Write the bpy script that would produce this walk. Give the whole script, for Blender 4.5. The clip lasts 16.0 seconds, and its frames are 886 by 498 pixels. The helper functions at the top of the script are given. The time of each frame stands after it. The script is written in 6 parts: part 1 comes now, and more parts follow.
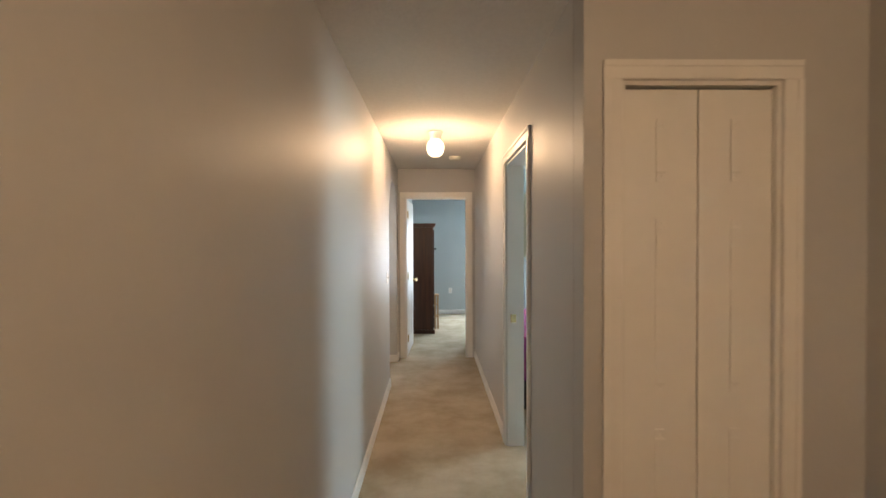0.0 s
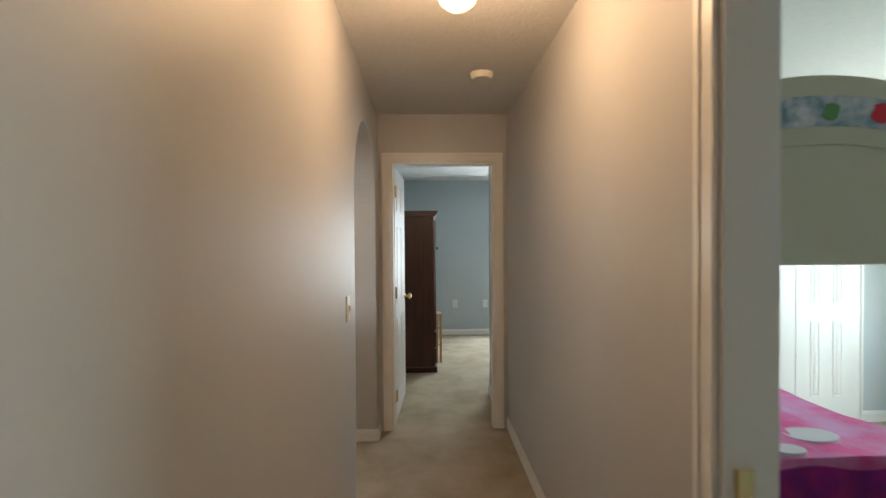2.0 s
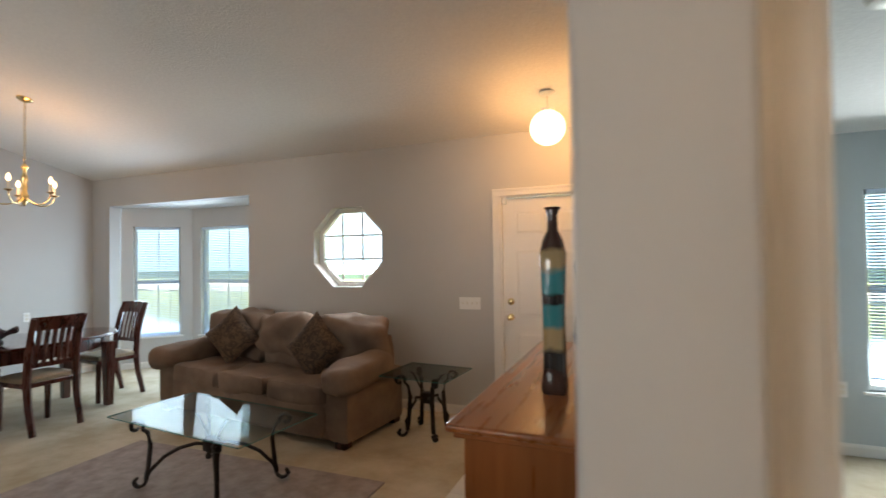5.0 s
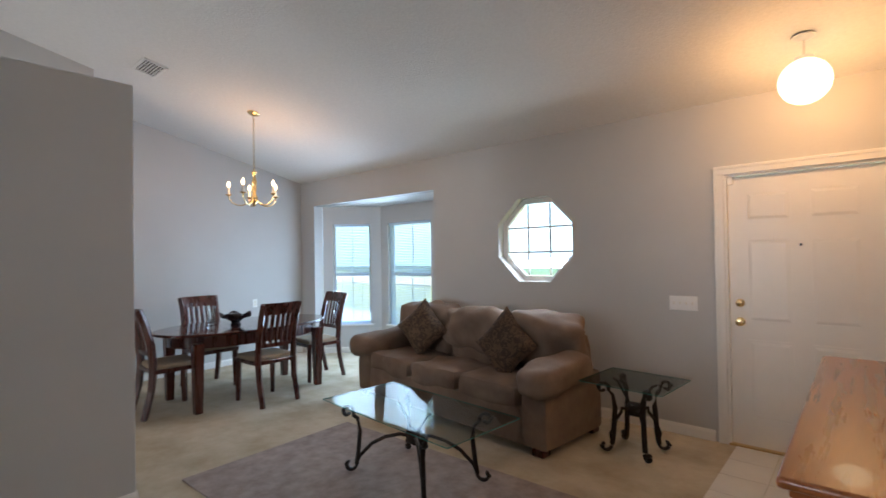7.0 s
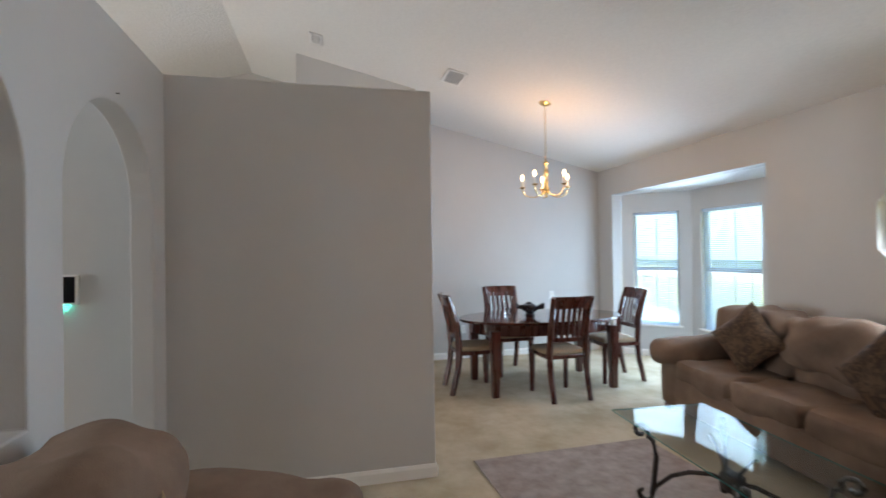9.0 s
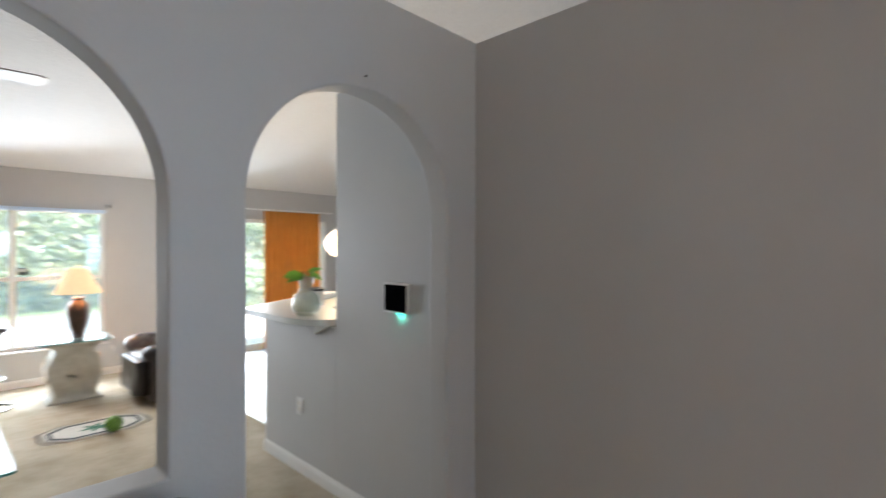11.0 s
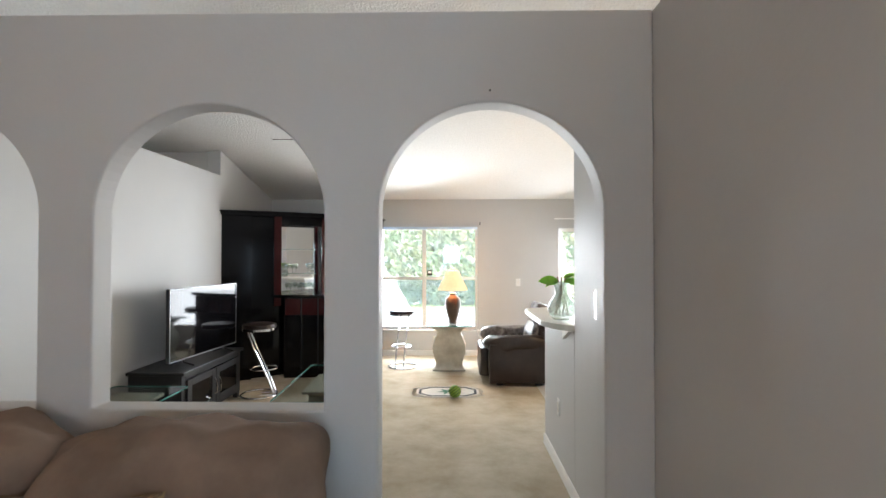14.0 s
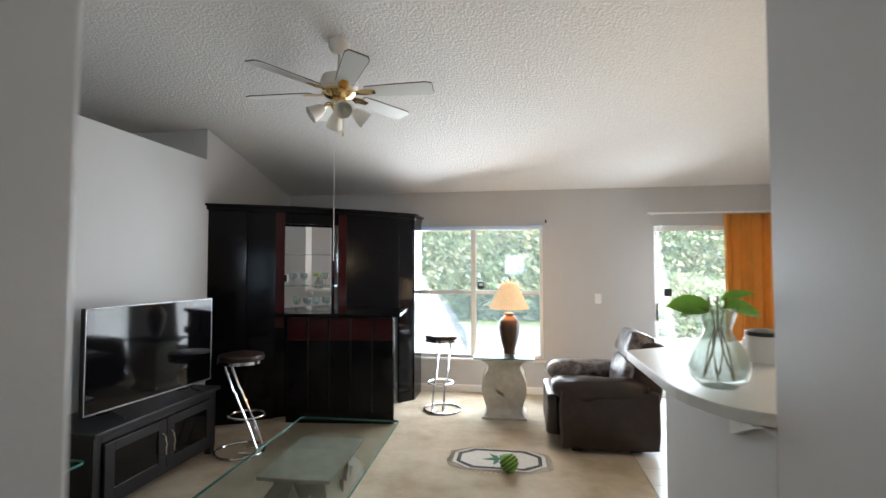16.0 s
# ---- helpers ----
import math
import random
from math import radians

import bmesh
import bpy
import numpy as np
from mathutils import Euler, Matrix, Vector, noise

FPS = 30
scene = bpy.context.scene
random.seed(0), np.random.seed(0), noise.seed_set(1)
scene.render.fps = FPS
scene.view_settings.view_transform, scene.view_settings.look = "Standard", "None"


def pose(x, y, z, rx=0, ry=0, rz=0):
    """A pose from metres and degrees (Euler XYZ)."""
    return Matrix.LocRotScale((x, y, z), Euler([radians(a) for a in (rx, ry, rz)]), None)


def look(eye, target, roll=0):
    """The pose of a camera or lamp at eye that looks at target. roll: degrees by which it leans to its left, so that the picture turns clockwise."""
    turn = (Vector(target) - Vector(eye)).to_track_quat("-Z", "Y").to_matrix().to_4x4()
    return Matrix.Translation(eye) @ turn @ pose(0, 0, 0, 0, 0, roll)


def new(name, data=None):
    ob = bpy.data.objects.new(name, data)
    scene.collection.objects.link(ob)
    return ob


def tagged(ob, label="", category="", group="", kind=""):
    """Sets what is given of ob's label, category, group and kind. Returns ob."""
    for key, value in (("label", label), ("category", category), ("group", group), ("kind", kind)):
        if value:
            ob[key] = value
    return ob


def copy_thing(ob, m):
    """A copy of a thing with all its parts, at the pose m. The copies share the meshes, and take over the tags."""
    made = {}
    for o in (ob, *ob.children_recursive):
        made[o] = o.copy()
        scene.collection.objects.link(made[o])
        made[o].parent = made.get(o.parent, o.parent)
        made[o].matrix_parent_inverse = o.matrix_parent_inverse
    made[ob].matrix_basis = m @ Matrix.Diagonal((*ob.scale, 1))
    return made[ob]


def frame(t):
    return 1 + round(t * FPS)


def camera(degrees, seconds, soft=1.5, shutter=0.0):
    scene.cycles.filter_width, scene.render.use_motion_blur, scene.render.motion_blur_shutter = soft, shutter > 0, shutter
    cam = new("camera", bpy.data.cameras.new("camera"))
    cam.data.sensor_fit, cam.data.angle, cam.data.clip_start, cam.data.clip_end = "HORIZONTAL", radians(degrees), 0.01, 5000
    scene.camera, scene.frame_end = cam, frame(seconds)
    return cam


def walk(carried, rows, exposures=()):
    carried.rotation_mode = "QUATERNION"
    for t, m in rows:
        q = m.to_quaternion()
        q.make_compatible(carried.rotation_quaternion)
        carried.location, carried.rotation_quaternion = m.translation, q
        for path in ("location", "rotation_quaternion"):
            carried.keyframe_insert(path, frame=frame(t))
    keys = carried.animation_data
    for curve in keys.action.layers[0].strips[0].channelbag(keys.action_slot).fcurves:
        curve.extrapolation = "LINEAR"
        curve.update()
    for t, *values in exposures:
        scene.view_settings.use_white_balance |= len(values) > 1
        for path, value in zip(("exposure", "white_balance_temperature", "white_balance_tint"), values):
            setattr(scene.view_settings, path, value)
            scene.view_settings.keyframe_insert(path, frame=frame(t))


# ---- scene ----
cam = camera(85.5, 16.0, shutter=0.35)
EXPOSURES = [(0, 3.0, 6500, 10), (0.5, 2.98, 6150, 10), (1.0, 2.98, 6450, 10), (1.5, 2.62, 6900, 10), (2.0, 2.42, 6850, 10), (2.5, 2.4, 5350, 10), (3.0, 2.75, 5700, 10), (3.5, 2.92, 5950, 10), (4.0, 2.85, 6700, 10), (4.5, 2.6, 7300, 10), (5.2, 2.4, 6800, 10), (7.3, 2.55, 6050, 10), (8.2, 2.78, 6100, 10),
             (10.3, 2.85, 6550, 10), (10.5, 2.8, 6500, 10), (11, 2.62, 6100, 10), (12, 2.7, 6350, 10), (13.5, 2.85, 6450, 10), (14.5, 2.78, 6350, 10), (15, 2.62, 6300, 10), (16, 2.28, 6250, 10)]
PATH = [
    (0, (0.144, 0.460, 1.470), (0.182, 2.459, 1.440), -0.2),
    (0.5, (0.100, 1.062, 1.478), (0.128, 3.061, 1.419), -0.1),
    (1, (0.068, 1.662, 1.461), (0.096, 3.661, 1.394), -0.2),
    (1.5, (0.070, 2.290, 1.456), (0.130, 4.289, 1.424), -0.3),
    (2, (0.055, 2.904, 1.426), (0.121, 4.903, 1.396), -0.4),
    (2.5, (0.078, 3.512, 1.440), (0.167, 5.510, 1.413), -0.3),
    (3, (0.088, 4.150, 1.456), (0.171, 6.148, 1.423), 0.0),
    (3.5, (0.071, 4.721, 1.456), (0.153, 6.719, 1.426), -0.1),
    (4, (-0.055, 5.195, 1.445), (-0.127, 7.194, 1.473), -0.4),
    (4.5, (-0.179, 5.633, 1.465), (-0.609, 7.586, 1.499), -0.5),
    (5, (-0.412, 5.845, 1.485), (-1.172, 7.695, 1.520), -0.8),
    (5.2, (-0.500, 5.901, 1.497), (-1.333, 7.721, 1.519), -0.7),
    (7.3, (-0.806, 5.963, 1.456), (-2.230, 7.367, 1.473), -0.9),
    (7.5, (-0.805, 5.960, 1.455), (-2.302, 7.286, 1.459), -0.9),
    (8, (-0.785, 5.950, 1.459), (-2.424, 7.098, 1.458), -0.9),
    (8.2, (-0.781, 5.960, 1.452), (-2.471, 7.030, 1.463), -0.9),
    (9.3, (-1.190, 6.370, 1.460), (-3.175, 6.615, 1.455), -0.7),
    (10.3, (-1.825, 6.590, 1.478), (-3.799, 6.263, 1.468), -0.6),
    (10.5, (-1.958, 6.625, 1.483), (-3.860, 6.015, 1.515), -0.6),
    (11, (-2.360, 6.775, 1.557), (-3.797, 5.384, 1.548), 0.1),
    (11.5, (-2.512, 6.970, 1.533), (-3.362, 5.160, 1.576), 0.0),
    (12, (-2.679, 7.205, 1.541), (-3.047, 5.240, 1.582), -0.1),
    (12.5, (-2.892, 7.390, 1.530), (-2.940, 5.391, 1.575), -0.1),
    (13, (-3.062, 7.510, 1.540), (-3.036, 5.510, 1.577), 0.0),
    (13.5, (-3.168, 7.503, 1.533), (-3.161, 5.503, 1.559), 0.0),
    (14, (-3.290, 7.222, 1.532), (-3.252, 5.223, 1.563), 0.0),
    (14.5, (-3.350, 6.835, 1.524), (-3.247, 4.838, 1.537), 0.0),
    (15, (-3.360, 6.398, 1.513), (-3.295, 4.399, 1.525), 0.2),
    (15.5, (-3.397, 5.975, 1.520), (-3.246, 3.981, 1.557), -0.1),
    (16, (-3.393, 5.586, 1.488), (-3.084, 3.612, 1.567), 0.0),
]
walk(cam, [(t, look(eye, target, roll)) for t, eye, target, roll in PATH], EXPOSURES)

# ---- world, sky and lights ----
world = bpy.data.worlds.new("sky")
scene.world = world
world.use_nodes = True
wn = world.node_tree.nodes
sky = wn.new("ShaderNodeTexSky")
sky.sky_type = "NISHITA"
sky.sun_disc = False
sky.sun_elevation, sky.sun_rotation = radians(67), radians(29)
wn["Background"].inputs["Strength"].default_value = 0.15
world.node_tree.links.new(sky.outputs["Color"], wn["Background"].inputs["Color"])

sun = new("sun", bpy.data.lights.new("sun", "SUN"))
sun.data.energy, sun.data.angle, sun.data.color = 5.0, radians(0.6), (1.0, 0.95, 0.87)
sun.matrix_basis = look((0, 0, 30), (-6, -11, 0))


def window_light(name, eye, target, w, h, watts, color=(0.90, 0.95, 1.0)):
    """Skylight that falls in through one window."""
    lamp = new(name, bpy.data.lights.new(name, "AREA"))
    lamp.data.shape, lamp.data.size, lamp.data.size_y = "RECTANGLE", w, h
    lamp.data.energy, lamp.data.color, lamp.data.spread = watts, color, radians(160)
    lamp.matrix_basis = look(eye, target)
    return lamp


def bulb(name, place, watts, radius, color=(1.0, 0.64, 0.37)):
    lamp = new(name, bpy.data.lights.new(name, "POINT"))
    lamp.data.energy, lamp.data.shadow_soft_size, lamp.data.color = watts, radius, color
    lamp.location = place
    return lamp


window_light("daylight_window_1", (-2.85, -0.16, 1.18), (-1.9, 3.0, 0.7), 1.6, 1.55, 18.5)
window_light("daylight_patio", (-5.3, -0.16, 1.0), (-2.6, 3.0, 0.6), 0.7, 1.9, 9.5)
window_light("daylight_bay_west", (-6.66, 10.55, 1.2), (-5.5, 9.3, 0.9), 0.62, 1.45, 3.7, (0.60, 0.80, 1.0))
window_light("daylight_bay_middle", (-5.8, 10.82, 1.2), (-5.8, 8.5, 0.9), 0.85, 1.45, 4.9, (0.60, 0.80, 1.0))
window_light("daylight_bay_east", (-4.98, 10.55, 1.2), (-6.1, 9.3, 0.9), 0.62, 1.45, 3.7, (0.60, 0.80, 1.0))
window_light("daylight_octagon", (-3.27, 10.19, 1.61), (-3.2, 8.0, 1.0), 0.6, 0.6, 3.0, (0.8, 0.9, 1.0))
window_light("daylight_bedroom", (1.54, 10.16, 1.2), (1.4, 8.0, 0.8), 0.8, 1.4, 12.5, (0.80, 0.92, 1.0))
window_light("daylight_kids_room", (3.98, 5.3, 1.25), (1.5, 5.0, 0.9), 1.2, 1.3, 9.5, (0.70, 0.90, 1.0))

# ---- materials ----


def mat(name, color, rough=0.6, metal=0.0, vary=0.06, scale=3.0, fine=0.0, fine_scale=200.0, coat=0.0, trans=0.0,
        emit=0.0, second=None, spec=0.5, ior=1.45, alpha=1.0, stretch=None, depth=0.004):
    """A principled material with broad and fine variation of colour and a fine relief."""
    m = bpy.data.materials.new(name)
    m.use_nodes = True
    n, l = m.node_tree.nodes, m.node_tree.links
    b = n["Principled BSDF"]
    b.inputs["Roughness"].default_value = rough
    b.inputs["Metallic"].default_value = metal
    b.inputs["Coat Weight"].default_value = coat
    b.inputs["Transmission Weight"].default_value = trans
    b.inputs["IOR"].default_value = ior
    b.inputs["Alpha"].default_value = alpha
    b.inputs["Specular IOR Level"].default_value = spec
    col = (*color, 1)
    b.inputs["Base Color"].default_value = col
    tc = n.new("ShaderNodeTexCoord")
    src = tc.outputs["Object"]
    if stretch:
        mp = n.new("ShaderNodeMapping")
        mp.inputs["Scale"].default_value = stretch
        l.new(src, mp.inputs["Vector"])
        src = mp.outputs["Vector"]
    if vary > 0 or second:
        tex = n.new("ShaderNodeTexNoise")
        tex.inputs["Scale"].default_value = scale
        tex.inputs["Detail"].default_value = 6
        tex.inputs["Roughness"].default_value = 0.62
        l.new(src, tex.inputs["Vector"])
        ramp = n.new("ShaderNodeValToRGB")
        dark = second if second else tuple(c * (1 - vary) for c in color)
        light = color if second else tuple(min(1, c * (1 + vary)) for c in color)
        ramp.color_ramp.elements[0].position, ramp.color_ramp.elements[1].position = 0.35, 0.65
        ramp.color_ramp.elements[0].color, ramp.color_ramp.elements[1].color = (*dark, 1), (*light, 1)
        l.new(tex.outputs["Fac"], ramp.inputs["Fac"])
        l.new(ramp.outputs["Color"], b.inputs["Base Color"])
        add = n.new("ShaderNodeMath")
        add.operation = "MULTIPLY_ADD"
        add.inputs[1].default_value, add.inputs[2].default_value = 0.16, max(0.0, rough - 0.08)
        l.new(tex.outputs["Fac"], add.inputs[0])
        l.new(add.outputs[0], b.inputs["Roughness"])
    if fine > 0:
        ft = n.new("ShaderNodeTexNoise")
        ft.inputs["Scale"].default_value = fine_scale
        ft.inputs["Detail"].default_value = 3
        l.new(src, ft.inputs["Vector"])
        bump = n.new("ShaderNodeBump")
        bump.inputs["Strength"].default_value = fine
        bump.inputs["Distance"].default_value = depth
        l.new(ft.outputs["Fac"], bump.inputs["Height"])
        l.new(bump.outputs["Normal"], b.inputs["Normal"])
    if emit > 0:
        b.inputs["Emission Color"].default_value = col
        b.inputs["Emission Strength"].default_value = emit
    return m


def grain(name, light, dark, rough=0.35, coat=0.2, along=0):
    """Wood with grain that runs along one axis."""
    s = [26.0, 26.0, 26.0]
    s[along] = 1.6
    return mat(name, light, rough, vary=0.0, second=dark, scale=1.0, fine=0.08, fine_scale=6.0, coat=coat, stretch=s)


WALL = mat("grey_wall_paint", (0.515, 0.513, 0.507), 0.49, vary=0.025, scale=1.2, fine=0.16, fine_scale=55, spec=0.45)
BLUE_WALL = mat("blue_grey_wall_paint", (0.48, 0.53, 0.545), 0.5, vary=0.03, scale=1.2, fine=0.12, fine_scale=60)
CEIL = mat("textured_white_ceiling", (0.74, 0.73, 0.71), 0.9, vary=0.03, scale=40, fine=1.0, fine_scale=52, spec=0.2, depth=0.011)
CEIL_FLAT = mat("smooth_white_ceiling", (0.74, 0.73, 0.71), 0.9, vary=0.03, scale=40, fine=0.8, fine_scale=60, spec=0.2, depth=0.004)
CEIL_LIVING = mat("lightly_textured_ceiling", (0.74, 0.73, 0.71), 0.9, vary=0.03, scale=40, fine=0.8, fine_scale=60, spec=0.2, depth=0.0045)
TRIM = mat("white_trim_paint", (0.78, 0.77, 0.74), 0.32, vary=0.02, scale=4, fine=0.03)
DOORWHITE = mat("white_door_paint", (0.80, 0.79, 0.76), 0.34, vary=0.02, scale=3, fine=0.04)
CARPET = mat("beige_carpet", (0.56, 0.49, 0.38), 0.95, vary=0.0, second=(0.40, 0.33, 0.23), scale=2.4, fine=1.0, fine_scale=330, spec=0.1)
TILE = mat("pale_floor_tile", (0.62, 0.60, 0.56), 0.30, vary=0.05, scale=5, fine=0.02, fine_scale=30)
SOFA = mat("brown_microsuede", (0.235, 0.170, 0.130), 0.85, vary=0.0, second=(0.165, 0.115, 0.086), scale=3.5, fine=0.5, fine_scale=260, spec=0.2)
CHERRY = grain("cherry_wood", (0.085, 0.018, 0.010), (0.040, 0.008, 0.005), 0.28, 0.5, 2)
TABLEWOOD = grain("dark_cherry_tabletop", (0.075, 0.016, 0.010), (0.035, 0.008, 0.006), 0.16, 0.6, 1)
DRESSER = grain("orange_brown_wood", (0.33, 0.112, 0.033), (0.265, 0.086, 0.024), 0.3, 0.4, 2)
DRESSER_TOP = grain("orange_brown_wood_top", (0.34, 0.115, 0.033), (0.25, 0.08, 0.022), 0.28, 0.4, 1)
WARDROBE = grain("dark_brown_wood", (0.075, 0.021, 0.009), (0.035, 0.010, 0.005), 0.35, 0.3, 2)
PINE = grain("pale_pine", (0.55, 0.36, 0.18), (0.42, 0.25, 0.11), 0.45, 0.1, 2)
BLACKLAC = mat("black_lacquer", (0.004, 0.004, 0.005), 0.12, vary=0.1, scale=6, spec=0.22)
MAROON = mat("maroon_lacquer", (0.038, 0.007, 0.008), 0.10, vary=0.1, scale=6, spec=0.32)
BLACKWOOD = mat("black_stained_wood", (0.011, 0.0115, 0.014), 0.42, vary=0.2, scale=8, fine=0.1, fine_scale=80)
BLACKPLASTIC = mat("black_plastic", (0.012, 0.012, 0.013), 0.4, vary=0.1)
SCREEN = mat("dark_glossy_screen", (0.004, 0.004, 0.005), 0.05, vary=0.0, spec=0.32)
LEATHER = mat("dark_brown_leather", (0.022, 0.013, 0.010), 0.32, vary=0.25, scale=9, fine=0.35, fine_scale=140)
SILVER = mat("grey_leather_cover", (0.26, 0.25, 0.25), 0.32, vary=0.0, second=(0.035, 0.022, 0.018), scale=13, fine=0.4, fine_scale=60)
CHROME = mat("chrome", (0.75, 0.75, 0.76), 0.09, 1.0, vary=0.03)
BRASS = mat("polished_brass", (0.80, 0.60, 0.30), 0.18, 1.0, vary=0.06)
IRON = mat("dark_wrought_iron", (0.030, 0.022, 0.018), 0.45, 0.7, vary=0.3, scale=25, fine=0.25, fine_scale=90)
GLASS = mat("clear_glass", (0.97, 1.0, 0.99), 0.0, trans=1.0, vary=0.0, ior=1.45)
GREENGLASS = mat("greenish_table_glass", (0.80, 0.93, 0.89), 0.02, trans=1.0, vary=0.0, ior=1.5, spec=0.25)
MIRROR = mat("mirror", (0.86, 0.87, 0.87), 0.02, 1.0, vary=0.0)


def thin_glass(name, tint, gloss=1.0, haze=0.0, base=0.04):
    """Sheet glass: clear and faintly tinted, with a mirror gloss that grows at a slant."""
    m = bpy.data.materials.new(name)
    m.use_nodes = True
    n, l = m.node_tree.nodes, m.node_tree.links
    n.remove(n["Principled BSDF"])
    clear, shine, face, mix = n.new("ShaderNodeBsdfTransparent"), n.new("ShaderNodeBsdfGlossy"), n.new("ShaderNodeLayerWeight"), n.new("ShaderNodeMixShader")
    power, slope = n.new("ShaderNodeMath"), n.new("ShaderNodeMath")
    power.operation, slope.operation = "POWER", "MULTIPLY_ADD"
    power.inputs[1].default_value, slope.inputs[1].default_value, slope.inputs[2].default_value = 4.0, 0.9, base
    clear.inputs["Color"].default_value = (*tint, 1)
    shine.inputs["Color"].default_value, shine.inputs["Roughness"].default_value = (gloss, gloss, gloss, 1), 0.015
    face.inputs["Blend"].default_value = 0.5
    l.new(face.outputs["Facing"], power.inputs[0])
    l.new(power.outputs[0], slope.inputs[0])
    l.new(slope.outputs[0], mix.inputs[0])
    l.new(clear.outputs[0], mix.inputs[1])
    l.new(shine.outputs[0], mix.inputs[2])
    l.new(mix.outputs[0], n["Material Output"].inputs["Surface"])
    # a share of pale translucent film that veils the view through
    if haze:
        film, add = n.new("ShaderNodeBsdfTranslucent"), n.new("ShaderNodeMixShader")
        film.inputs["Color"].default_value = (0.85, 0.87, 0.82, 1)
        add.inputs[0].default_value = haze
        l.new(mix.outputs[0], add.inputs[1])
        l.new(film.outputs[0], add.inputs[2])
        l.new(add.outputs[0], n["Material Output"].inputs["Surface"])
    return m


GLASSEDGE = mat("green_glass_edge", (0.06, 0.22, 0.20), 0.08, vary=0.05, spec=0.6)
# glare of the bright garden, put into screen and panes as a pale film
SCREENCLOTH = thin_glass("insect_screen", (0.70, 0.73, 0.75), 0.3, 0.07)
HAZYGLASS = thin_glass("hazed_window_glass", (0.96, 0.98, 0.98), 1.0, 0.055)
STONE = mat("carved_cream_plaster", (0.62, 0.58, 0.50), 0.75, vary=0.0, second=(0.50, 0.46, 0.38), scale=12, fine=0.35, fine_scale=70)
TABLEGLASS = thin_glass("clear_table_glass", (0.91, 0.95, 0.94), 0.22)
RUG = mat("taupe_rug", (0.37, 0.315, 0.295), 0.95, vary=0.0, second=(0.26, 0.215, 0.205), scale=9, fine=0.9, fine_scale=200, spec=0.1)
PLASTIC = mat("cream_plastic", (0.72, 0.69, 0.62), 0.35, vary=0.03)
WHITEPLASTIC = mat("white_plastic", (0.8, 0.8, 0.79), 0.3, vary=0.02)
LAMPON = mat("lit_opal_glass", (1.0, 0.74, 0.42), 0.3, vary=0.0, emit=0.68)
BULBON = mat("lit_candle_bulb", (1.0, 0.68, 0.34), 0.3, vary=0.0, emit=1.5)
SHADE = mat("pleated_cream_lampshade", (0.84, 0.56, 0.31), 0.8, vary=0.05, scale=30, emit=0.13)
CURTAIN = mat("orange_tan_curtain", (0.62, 0.30, 0.07), 0.85, vary=0.08, scale=6, fine=0.3, fine_scale=300)
RIM = mat("dull_silver_rim", (0.30, 0.30, 0.31), 0.4, 0.8, vary=0.05)
VASEGLASS = thin_glass("thin_clear_glass", (0.84, 0.88, 0.86), 0.9, 0.05, 0.10)
# blue daylight is put into the colour of these white slats
BLIND = mat("blue_daylit_blind_slat", (0.66, 0.77, 0.90), 0.4, vary=0.02)
def translucent(m, share, color):
    """Lets some light through thin slats or cloth."""
    n, l = m.node_tree.nodes, m.node_tree.links
    t, mix = n.new("ShaderNodeBsdfTranslucent"), n.new("ShaderNodeMixShader")
    t.inputs["Color"].default_value = (*color, 1)
    mix.inputs[0].default_value = share
    l.new(n["Principled BSDF"].outputs[0], mix.inputs[1])
    l.new(t.outputs[0], mix.inputs[2])
    l.new(mix.outputs[0], n["Material Output"].inputs["Surface"])


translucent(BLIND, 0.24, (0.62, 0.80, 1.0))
translucent(CURTAIN, 0.35, (0.80, 0.40, 0.10))
LAMINATE = mat("white_laminate", (0.66, 0.66, 0.62), 0.34, vary=0.03)
SEATCLOTH = mat("cream_seat_cloth", (0.33, 0.26, 0.185), 0.9, vary=0.1, scale=60, fine=0.4, fine_scale=200)

# ---- building helpers ----


def box(bm, x0, y0, z0, x1, y1, z1):
    c = Vector(((x0 + x1) / 2, (y0 + y1) / 2, (z0 + z1) / 2))
    return bmesh.ops.create_cube(bm, size=1, matrix=Matrix.Translation(c) @ Matrix.Diagonal((abs(x1 - x0), abs(y1 - y0), abs(z1 - z0), 1)))["verts"]


def boxes(*spans):
    bm = bmesh.new()
    for s in spans:
        box(bm, *s)
    return bm


def rounded(x0, y0, z0, x1, y1, z1, r=0.01, seg=2):
    """A block with rounded edges."""
    bm = boxes((x0, y0, z0, x1, y1, z1))
    bmesh.ops.bevel(bm, geom=bm.edges[:], offset=r, segments=seg, profile=0.5, affect="EDGES")
    return bm


def lathe(profile, seg=28, cx=0.0, cy=0.0):
    """A turned shape from (radius, height) pairs."""
    bm = bmesh.new()
    rings = []
    for r, z in profile:
        rings.append([bm.verts.new((cx + max(r, 1e-4) * math.cos(2 * math.pi * i / seg), cy + max(r, 1e-4) * math.sin(2 * math.pi * i / seg), z)) for i in range(seg)])
    for a, b in zip(rings, rings[1:]):
        for i in range(seg):
            bm.faces.new((a[i], a[(i + 1) % seg], b[(i + 1) % seg], b[i]))
    bm.faces.new(rings[0][::-1])
    bm.faces.new(rings[-1])
    return bm


